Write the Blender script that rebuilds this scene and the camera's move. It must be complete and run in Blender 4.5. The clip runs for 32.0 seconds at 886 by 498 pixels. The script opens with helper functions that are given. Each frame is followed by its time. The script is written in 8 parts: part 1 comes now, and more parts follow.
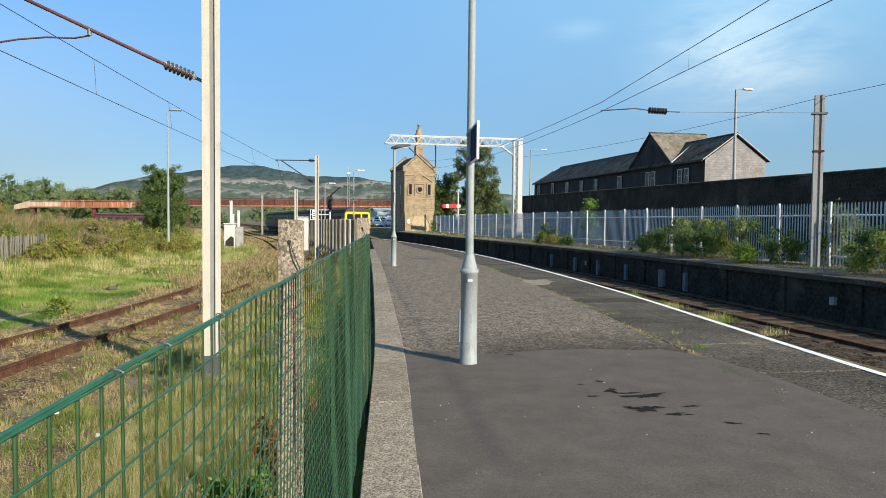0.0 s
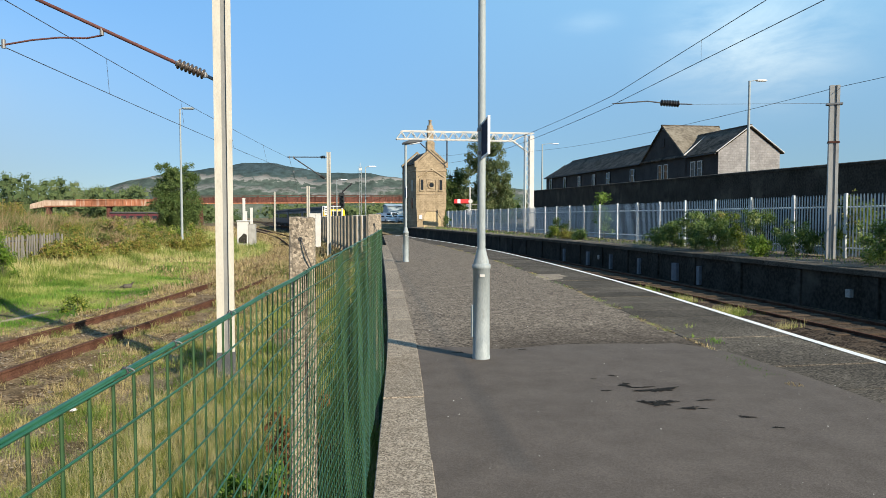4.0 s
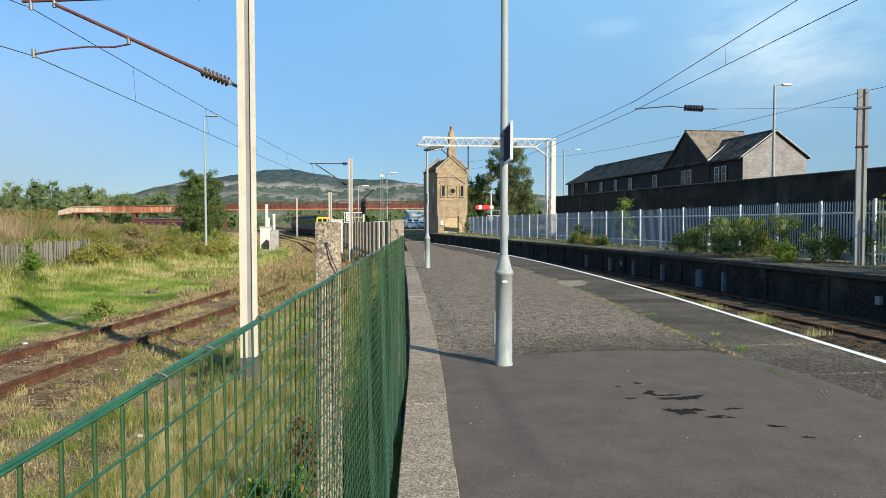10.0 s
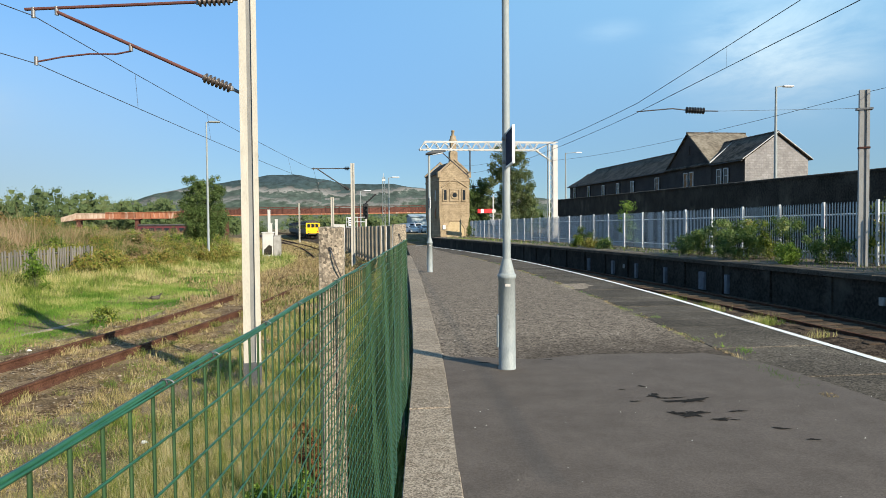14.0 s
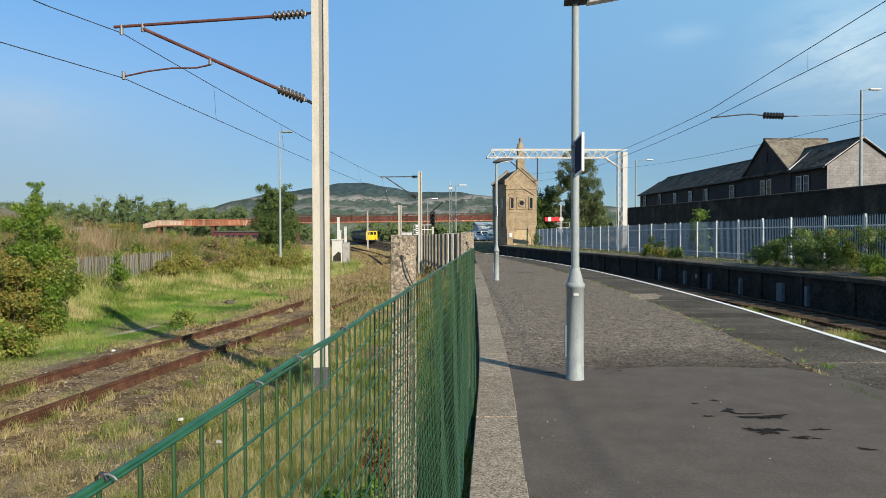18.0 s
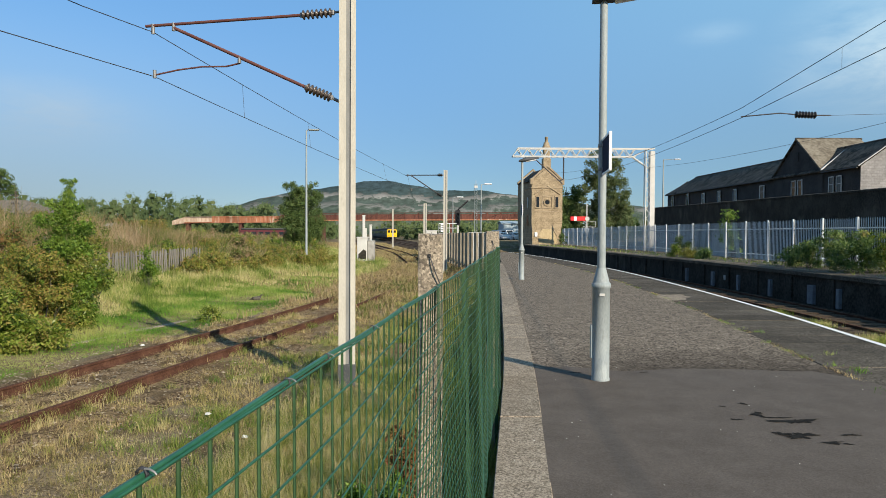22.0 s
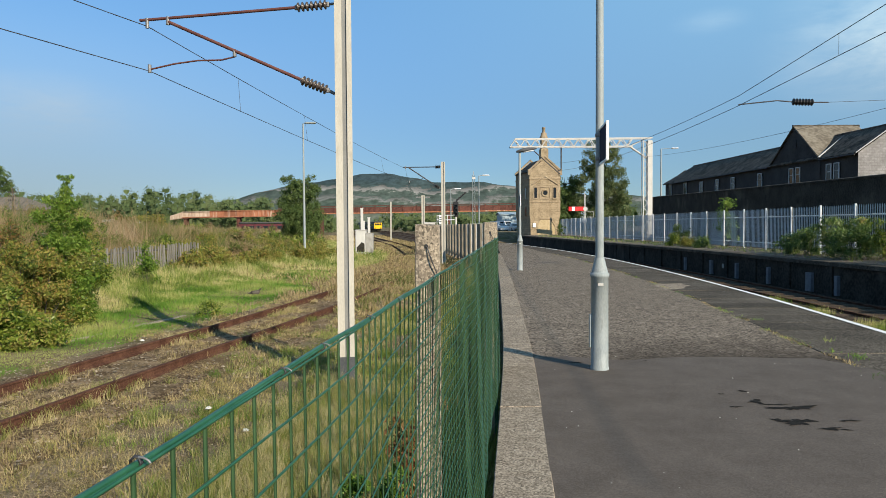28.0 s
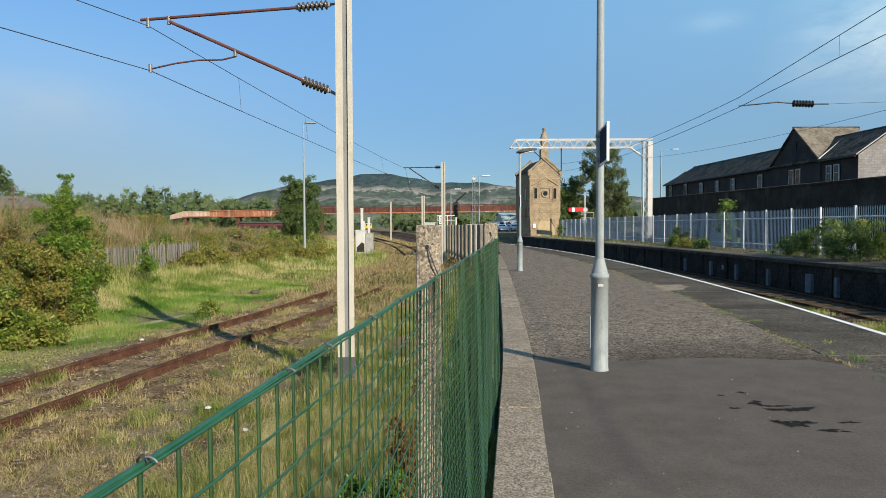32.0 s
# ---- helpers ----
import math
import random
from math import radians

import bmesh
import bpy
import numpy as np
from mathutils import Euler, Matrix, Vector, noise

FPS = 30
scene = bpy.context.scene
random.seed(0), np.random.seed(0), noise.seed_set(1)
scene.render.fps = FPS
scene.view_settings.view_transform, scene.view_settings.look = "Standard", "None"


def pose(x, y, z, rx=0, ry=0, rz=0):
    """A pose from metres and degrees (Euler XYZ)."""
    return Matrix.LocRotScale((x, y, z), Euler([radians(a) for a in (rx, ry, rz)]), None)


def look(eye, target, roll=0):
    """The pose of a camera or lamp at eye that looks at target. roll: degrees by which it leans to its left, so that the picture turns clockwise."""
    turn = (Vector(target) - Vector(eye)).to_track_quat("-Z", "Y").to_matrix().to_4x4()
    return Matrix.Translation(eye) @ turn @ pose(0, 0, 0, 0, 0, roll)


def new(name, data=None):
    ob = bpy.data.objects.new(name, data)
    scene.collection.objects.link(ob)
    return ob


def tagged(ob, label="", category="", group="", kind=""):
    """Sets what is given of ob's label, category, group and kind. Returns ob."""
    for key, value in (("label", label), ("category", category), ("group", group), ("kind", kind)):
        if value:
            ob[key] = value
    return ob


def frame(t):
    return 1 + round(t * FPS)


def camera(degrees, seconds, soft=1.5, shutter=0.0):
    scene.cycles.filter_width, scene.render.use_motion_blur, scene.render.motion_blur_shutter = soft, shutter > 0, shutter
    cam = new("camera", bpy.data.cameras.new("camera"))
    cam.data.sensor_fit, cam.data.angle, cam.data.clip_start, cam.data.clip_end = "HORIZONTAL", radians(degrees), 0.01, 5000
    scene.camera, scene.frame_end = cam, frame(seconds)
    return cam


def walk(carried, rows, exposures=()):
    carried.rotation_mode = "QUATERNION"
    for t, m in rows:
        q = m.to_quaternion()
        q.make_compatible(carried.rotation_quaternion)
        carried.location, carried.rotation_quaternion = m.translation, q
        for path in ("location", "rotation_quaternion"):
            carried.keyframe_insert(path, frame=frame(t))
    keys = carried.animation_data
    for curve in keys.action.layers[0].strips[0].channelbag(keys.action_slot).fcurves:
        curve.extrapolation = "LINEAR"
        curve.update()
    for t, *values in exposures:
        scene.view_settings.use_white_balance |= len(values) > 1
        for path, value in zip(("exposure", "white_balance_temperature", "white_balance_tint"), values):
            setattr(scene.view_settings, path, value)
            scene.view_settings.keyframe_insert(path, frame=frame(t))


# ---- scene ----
# the camera: held in the hand beside the mesh fence, panning a little to the left
cam = camera(64.24, 32.0, soft=0.6)
# seconds, place, and degrees of turn to the left, upward and lean
PATH = [
    (0, 0.027, -0.012, 1.623, -10.16, -2.25, 0.54),
    (0.5, 0.030, -0.012, 1.623, -9.52, -2.34, 0.40),
    (1, 0.030, -0.010, 1.623, -9.21, -2.44, 0.21),
    (1.5, 0.032, -0.015, 1.624, -9.14, -2.55, 0.13),
    (2, 0.031, -0.016, 1.625, -9.18, -2.58, 0.06),
    (2.5, 0.030, -0.016, 1.624, -9.23, -2.59, 0.00),
    (3, 0.031, -0.017, 1.625, -9.24, -2.60, -0.02),
    (3.5, 0.031, -0.014, 1.624, -9.20, -2.64, -0.01),
    (5.5, 0.030, -0.011, 1.624, -9.06, -2.61, -0.05),
    (6, 0.032, -0.012, 1.624, -8.90, -2.64, -0.12),
    (6.5, 0.034, -0.015, 1.625, -8.69, -2.69, -0.20),
    (7, 0.031, -0.008, 1.624, -8.49, -2.69, -0.21),
    (7.5, 0.029, -0.002, 1.623, -8.29, -2.65, -0.23),
    (8, 0.028, -0.005, 1.624, -8.05, -2.65, -0.18),
    (8.5, 0.024, 0.003, 1.623, -7.81, -2.54, -0.15),
    (9, 0.021, 0.011, 1.621, -7.66, -2.42, -0.08),
    (9.5, 0.019, 0.012, 1.621, -7.49, -2.29, -0.06),
    (10, 0.019, 0.008, 1.621, -7.46, -2.14, -0.04),
    (10.5, 0.021, 0.006, 1.621, -7.42, -2.08, -0.05),
    (11, 0.023, 0.002, 1.622, -7.36, -2.06, -0.10),
    (11.5, 0.021, 0.004, 1.622, -7.41, -2.07, -0.12),
    (12, 0.023, -0.009, 1.624, -7.44, -2.07, -0.20),
    (12.5, 0.020, 0.000, 1.622, -7.52, -2.10, -0.36),
    (13, 0.020, 0.001, 1.622, -7.57, -2.10, -0.37),
    (13.5, 0.018, 0.004, 1.620, -7.50, -2.01, -0.47),
    (14, 0.016, 0.008, 1.621, -7.27, -1.81, -0.45),
    (14.5, 0.016, 0.003, 1.623, -6.99, -1.67, -0.43),
    (16.5, 0.012, 0.001, 1.622, -4.58, -1.35, -0.26),
    (17, 0.008, 0.002, 1.623, -3.62, -1.29, -0.23),
    (17.5, 0.005, -0.002, 1.624, -2.64, -1.18, -0.20),
    (18, 0.003, -0.002, 1.623, -1.89, -1.14, -0.15),
    (18.5, -0.000, -0.003, 1.624, -1.25, -1.14, -0.10),
    (19, -0.001, -0.002, 1.623, -0.80, -1.15, -0.02),
    (19.5, -0.002, -0.002, 1.624, -0.39, -1.17, 0.03),
    (20, -0.002, -0.001, 1.624, -0.06, -1.16, 0.01),
    (20.5, -0.003, 0.001, 1.624, 0.13, -1.15, 0.10),
    (21, -0.003, 0.002, 1.623, 0.19, -1.19, 0.17),
    (21.5, -0.003, 0.001, 1.623, 0.18, -1.24, 0.23),
    (22, -0.004, -0.001, 1.624, 0.12, -1.26, 0.29),
    (22.5, -0.004, 0.000, 1.623, 0.02, -1.29, 0.28),
    (23, -0.004, 0.000, 1.623, -0.07, -1.35, 0.29),
    (23.5, -0.003, 0.000, 1.622, -0.10, -1.38, 0.22),
    (24, -0.004, 0.000, 1.622, -0.11, -1.48, 0.20),
    (24.5, -0.003, -0.000, 1.622, -0.09, -1.57, 0.07),
    (25, -0.002, 0.000, 1.621, -0.09, -1.68, 0.01),
    (25.5, -0.002, 0.003, 1.620, -0.04, -1.76, -0.06),
    (27.5, -0.001, -0.000, 1.620, -0.07, -1.85, -0.31),
    (28, -0.000, 0.000, 1.620, -0.00, -1.92, -0.40),
    (28.5, -0.001, 0.004, 1.619, 0.08, -1.98, -0.40),
    (29, -0.001, 0.002, 1.620, 0.26, -2.00, -0.42),
    (29.5, -0.001, 0.003, 1.620, 0.37, -2.00, -0.43),
    (30, -0.002, 0.003, 1.620, 0.41, -1.96, -0.36),
    (30.5, -0.002, 0.002, 1.620, 0.37, -1.92, -0.37),
    (31, -0.002, 0.000, 1.620, 0.26, -1.93, -0.35),
    (31.5, -0.002, -0.000, 1.620, 0.09, -1.88, -0.24),
    (32, -0.003, -0.003, 1.621, -0.01, -1.89, -0.21),
]
walk(cam, [(t, pose(x, y, z, 90 + up, 0, turn) @ pose(0, 0, 0, 0, 0, lean)) for t, x, y, z, turn, up, lean in PATH], [(0, 0.50, 7150, 10), (14, 0.50, 7150, 10), (16, 0.41, 7150, 10), (19, 0.26, 7150, 10), (32, 0.26, 7150, 10)])

# ---- world, sun and exposure ----
SUN_TO = Vector((0.598, -0.802, 0)).normalized()      # the way to the sun over the ground
SUN_UP = radians(26)
world = bpy.data.worlds.new("sky")
scene.world = world
world.use_nodes = True
wn, wl = world.node_tree.nodes, world.node_tree.links
sky = wn.new("ShaderNodeTexSky")
sky.sky_type, sky.sun_disc, sky.sun_elevation = "NISHITA", False, SUN_UP
sky.sun_rotation = math.atan2(SUN_TO.x, SUN_TO.y)
sky.air_density, sky.dust_density, sky.ozone_density = 1.0, 0.0, 5.0
sky.altitude = 2500
tc = wn.new("ShaderNodeTexCoord")
mp = wn.new("ShaderNodeMapping")
mp.inputs["Scale"].default_value = (3.2, 3.2, 9.0)
mp.inputs["Location"].default_value = (0.35, 0.1, 0.2)
cloud = wn.new("ShaderNodeTexNoise")
cloud.inputs["Scale"].default_value, cloud.inputs["Detail"].default_value, cloud.inputs["Roughness"].default_value = 2.2, 8, 0.62
cloud.inputs["Distortion"].default_value = 0.4
wl.new(tc.outputs["Generated"], mp.inputs["Vector"])
wl.new(mp.outputs["Vector"], cloud.inputs["Vector"])
east = wn.new("ShaderNodeSeparateXYZ")
wl.new(tc.outputs["Generated"], east.inputs[0])
# a thin high veil, thicker towards the sun's side
veil_fac, high = wn.new("ShaderNodeMapRange"), wn.new("ShaderNodeMixRGB")
veil_fac.interpolation_type = "SMOOTHSTEP"
veil_fac.inputs["From Min"].default_value, veil_fac.inputs["From Max"].default_value = -0.35, 0.75
veil_fac.inputs["To Min"].default_value, veil_fac.inputs["To Max"].default_value = 0.03, 0.27
high.inputs[2].default_value = (4.9, 7.3, 9.3, 1)
wl.new(east.outputs["X"], veil_fac.inputs["Value"])
wl.new(veil_fac.outputs["Result"], high.inputs["Fac"])
wl.new(sky.outputs["Color"], high.inputs[1])
clear = high.outputs["Color"]
# thin fair-weather cloud: the way to each, its reach, upright squeeze and thickness
for way_to, up, reach, squeeze, thick, edge in ((32.8, 12.2, 0.17, 1.5, 0.62, 0.30), (20.8, 14.8, 0.06, 2.8, 0.12, 0.30), (37, 18.5, 0.10, 1.8, 0.4, 0.32), (-30, 8.2, 0.17, 3.0, 0.45, 0.28), (75, 22, 0.4, 1.6, 0.6, 0.45), (-95, 25, 0.4, 1.8, 0.5, 0.45), (150, 30, 0.5, 1.6, 0.5, 0.45)):
    cx, cy, cz = math.sin(radians(way_to)) * math.cos(radians(up)), math.cos(radians(way_to)) * math.cos(radians(up)), math.sin(radians(up))
    off, flat, far, near, gain, veil = (wn.new(k) for k in ("ShaderNodeVectorMath", "ShaderNodeVectorMath", "ShaderNodeVectorMath", "ShaderNodeMapRange", "ShaderNodeMath", "ShaderNodeMixRGB"))
    off.operation, flat.operation, far.operation, gain.operation = "SUBTRACT", "MULTIPLY", "LENGTH", "MULTIPLY"
    off.inputs[1].default_value, flat.inputs[1].default_value = (cx, cy, cz), (1, 1, squeeze)
    wl.new(tc.outputs["Generated"], off.inputs[0])
    wl.new(off.outputs["Vector"], flat.inputs[0])
    wl.new(flat.outputs["Vector"], far.inputs[0])
    near.interpolation_type = "SMOOTHSTEP"
    near.inputs["From Min"].default_value, near.inputs["From Max"].default_value = reach, 0.0
    near.inputs["To Min"].default_value, near.inputs["To Max"].default_value = 0.0, thick
    wl.new(far.outputs["Value"], near.inputs["Value"])
    puff = wn.new("ShaderNodeMapRange")
    puff.inputs["From Min"].default_value, puff.inputs["From Max"].default_value = edge, edge + 0.42
    wl.new(cloud.outputs["Fac"], puff.inputs["Value"])
    wl.new(near.outputs["Result"], gain.inputs[0])
    wl.new(puff.outputs["Result"], gain.inputs[1])
    veil.inputs[2].default_value = (8.4, 8.2, 8.6, 1) if way_to > 0 else (6.2, 6.0, 6.5, 1)
    wl.new(gain.outputs[0], veil.inputs["Fac"])
    wl.new(clear, veil.inputs[1])
    clear = veil.outputs["Color"]
# summer haze: the sky is nearly as deep low down as overhead
low = wn.new("ShaderNodeMapRange")
low.inputs["From Min"].default_value, low.inputs["From Max"].default_value = -0.02, 0.42
low.inputs["To Min"].default_value, low.inputs["To Max"].default_value = 0.46, 1.10
low.interpolation_type = "SMOOTHSTEP"
wl.new(east.outputs["Z"], low.inputs["Value"])
deep = wn.new("ShaderNodeMixRGB")
deep.blend_type, deep.inputs[0].default_value = "MULTIPLY", 1.0
# dusty brown-grey haze low over the valley to the west
haze, west, lowdown, both = wn.new("ShaderNodeMixRGB"), wn.new("ShaderNodeMapRange"), wn.new("ShaderNodeMapRange"), wn.new("ShaderNodeMath")
west.interpolation_type = lowdown.interpolation_type = "SMOOTHSTEP"
west.inputs["From Min"].default_value, west.inputs["From Max"].default_value = 0.0, -0.55
west.inputs["To Max"].default_value = 0.62
lowdown.inputs["From Min"].default_value, lowdown.inputs["From Max"].default_value = 0.30, 0.03
both.operation = "MULTIPLY"
haze.inputs[2].default_value = (4.5, 5.2, 6.3, 1)
wl.new(east.outputs["X"], west.inputs["Value"])
wl.new(east.outputs["Z"], lowdown.inputs["Value"])
wl.new(west.outputs["Result"], both.inputs[0])
wl.new(lowdown.outputs["Result"], both.inputs[1])
wl.new(both.outputs[0], haze.inputs["Fac"])
wl.new(clear, haze.inputs[1])
wl.new(haze.outputs["Color"], deep.inputs[1])
tint = wn.new("ShaderNodeMixRGB")
tint.blend_type, tint.inputs[0].default_value = "MULTIPLY", 1.0
hue = wn.new("ShaderNodeValToRGB")
hue.color_ramp.elements[0].position, hue.color_ramp.elements[1].position = 0.0, 0.34
hue.color_ramp.elements[0].color, hue.color_ramp.elements[1].color = (0.84, 0.90, 0.93, 1), (0.75, 1.0, 1.0, 1)
wl.new(east.outputs["Z"], hue.inputs["Fac"])
wl.new(hue.outputs["Color"], tint.inputs[2])
wl.new(low.outputs["Result"], tint.inputs[1])
wl.new(tint.outputs["Color"], deep.inputs[2])
wl.new(deep.outputs["Color"], wn["Background"].inputs["Color"])
wn["Background"].inputs["Strength"].default_value = 0.145
sun = new("sun", bpy.data.lights.new("sun", "SUN"))
sun.data.energy, sun.data.angle, sun.data.color = 5.0, radians(0.5), (1.0, 0.92, 0.80)
sun.matrix_world = look((SUN_TO * math.cos(SUN_UP) + Vector((0, 0, math.sin(SUN_UP)))) * 60, (0, 0, 0))


# ---- materials ----
def grainy(name, a, b, scale=6.0, rough=0.85, metal=0.0, bump=0.3, fine=60.0, island=0.0, dirt=None, dirt_scale=1.3, dirt_at=0.55, stretch=(1, 1, 1), spec=0.4, obj=0.0, dist=0.01, chip=1.0, soft_dirt=0.12, hard=1.0):
    """A worn surface: two colours mixed by coarse and fine grain, patches of dirt, relief, and a shade of its own for each piece."""
    m = bpy.data.materials.new(name)
    m.use_nodes = True
    n, l = m.node_tree.nodes, m.node_tree.links
    p = n["Principled BSDF"]
    p.inputs["Roughness"].default_value, p.inputs["Metallic"].default_value = rough, metal
    p.inputs["Specular IOR Level"].default_value = spec
    co = n.new("ShaderNodeTexCoord")
    ma = n.new("ShaderNodeMapping")
    ma.inputs["Scale"].default_value = stretch
    l.new(co.outputs["Object"], ma.inputs["Vector"])
    big, small = n.new("ShaderNodeTexNoise"), n.new("ShaderNodeTexNoise")
    big.inputs["Scale"].default_value, big.inputs["Detail"].default_value = scale, 5
    small.inputs["Scale"].default_value, small.inputs["Detail"].default_value = fine, 3
    for t in (big, small):
        l.new(ma.outputs["Vector"], t.inputs["Vector"])
    add = n.new("ShaderNodeMath")
    add.operation = "MULTIPLY_ADD"
    add.inputs[1].default_value = chip
    l.new(small.outputs["Fac"], add.inputs[0])
    l.new(big.outputs["Fac"], add.inputs[2])
    rng = n.new("ShaderNodeMapRange")
    rng.inputs["From Min"].default_value, rng.inputs["From Max"].default_value = 0.5 + 0.5 * chip - (0.14 + 0.10 * chip) / hard, 0.5 + 0.5 * chip + (0.14 + 0.10 * chip) / hard
    l.new(add.outputs[0], rng.inputs["Value"])
    mix = n.new("ShaderNodeMixRGB")
    mix.inputs[1].default_value, mix.inputs[2].default_value = (*a, 1), (*b, 1)
    l.new(rng.outputs["Result"], mix.inputs["Fac"])
    out = mix.outputs["Color"]
    if dirt:
        d = n.new("ShaderNodeTexNoise")
        d.inputs["Scale"].default_value, d.inputs["Detail"].default_value, d.inputs["Roughness"].default_value = dirt_scale, 6, 0.65
        l.new(ma.outputs["Vector"], d.inputs["Vector"])
        r = n.new("ShaderNodeMapRange")
        r.inputs["From Min"].default_value, r.inputs["From Max"].default_value = dirt_at, dirt_at + soft_dirt
        l.new(d.outputs["Fac"], r.inputs["Value"])
        mx = n.new("ShaderNodeMixRGB")
        mx.inputs[2].default_value = (*dirt, 1)
        l.new(r.outputs["Result"], mx.inputs["Fac"])
        l.new(out, mx.inputs[1])
        out = mx.outputs["Color"]
    for amount, node, key in ((island, "ShaderNodeNewGeometry", "Random Per Island"), (obj, "ShaderNodeObjectInfo", "Random")):
        if amount:
            g = n.new(node)
            v = n.new("ShaderNodeMapRange")
            v.inputs["To Min"].default_value, v.inputs["To Max"].default_value = 1 - amount, 1 + amount
            l.new(g.outputs[key], v.inputs["Value"])
            hs = n.new("ShaderNodeHueSaturation")
            l.new(v.outputs["Result"], hs.inputs["Value"])
            l.new(out, hs.inputs["Color"])
            out = hs.outputs["Color"]
    l.new(out, p.inputs["Base Color"])
    if bump:
        bp = n.new("ShaderNodeBump")
        bp.inputs["Strength"].default_value, bp.inputs["Distance"].default_value = bump, dist
        l.new(small.outputs["Fac"], bp.inputs["Height"])
        l.new(bp.outputs["Normal"], p.inputs["Normal"])
    return m


def speckled(m, size, lo, hi):
    """Aggregate: each stone of the given size in metres has a brightness of its own."""
    n, l = m.node_tree.nodes, m.node_tree.links
    p = n["Principled BSDF"]
    co, cell, sep, tone, mul = (n.new(k) for k in ("ShaderNodeTexCoord", "ShaderNodeTexVoronoi", "ShaderNodeSeparateColor", "ShaderNodeMapRange", "ShaderNodeMixRGB"))
    cell.inputs["Scale"].default_value = 1 / size
    l.new(co.outputs["Object"], cell.inputs["Vector"])
    l.new(cell.outputs["Color"], sep.inputs[0])
    tone.inputs["To Min"].default_value, tone.inputs["To Max"].default_value = lo, hi
    l.new(sep.outputs[0], tone.inputs["Value"])
    mul.blend_type, mul.inputs[0].default_value = "MULTIPLY", 1.0
    l.new(p.inputs["Base Color"].links[0].from_socket, mul.inputs[1])
    l.new(tone.outputs["Result"], mul.inputs[2])
    l.new(mul.outputs["Color"], p.inputs["Base Color"])


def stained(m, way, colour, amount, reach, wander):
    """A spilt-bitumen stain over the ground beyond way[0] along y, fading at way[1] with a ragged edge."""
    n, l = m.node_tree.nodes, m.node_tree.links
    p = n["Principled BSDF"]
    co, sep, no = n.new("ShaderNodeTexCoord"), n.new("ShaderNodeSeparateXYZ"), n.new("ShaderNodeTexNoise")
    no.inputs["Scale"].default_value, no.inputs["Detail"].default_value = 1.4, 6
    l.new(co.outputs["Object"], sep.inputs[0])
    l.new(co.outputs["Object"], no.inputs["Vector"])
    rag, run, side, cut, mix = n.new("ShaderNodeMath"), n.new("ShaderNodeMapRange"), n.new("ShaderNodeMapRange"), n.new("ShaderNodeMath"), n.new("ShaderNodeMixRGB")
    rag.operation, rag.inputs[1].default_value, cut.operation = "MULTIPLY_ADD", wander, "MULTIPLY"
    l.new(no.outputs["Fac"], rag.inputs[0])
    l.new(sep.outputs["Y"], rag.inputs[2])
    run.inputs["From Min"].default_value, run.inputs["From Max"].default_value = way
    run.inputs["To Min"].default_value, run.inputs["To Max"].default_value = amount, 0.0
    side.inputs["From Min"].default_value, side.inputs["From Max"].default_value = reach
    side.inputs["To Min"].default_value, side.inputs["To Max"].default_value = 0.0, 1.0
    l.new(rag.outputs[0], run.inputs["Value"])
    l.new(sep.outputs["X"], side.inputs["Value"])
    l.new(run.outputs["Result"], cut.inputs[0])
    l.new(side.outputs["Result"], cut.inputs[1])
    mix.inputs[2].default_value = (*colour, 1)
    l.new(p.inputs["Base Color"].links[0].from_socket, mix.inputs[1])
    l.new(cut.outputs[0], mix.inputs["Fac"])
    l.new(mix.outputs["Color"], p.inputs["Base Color"])


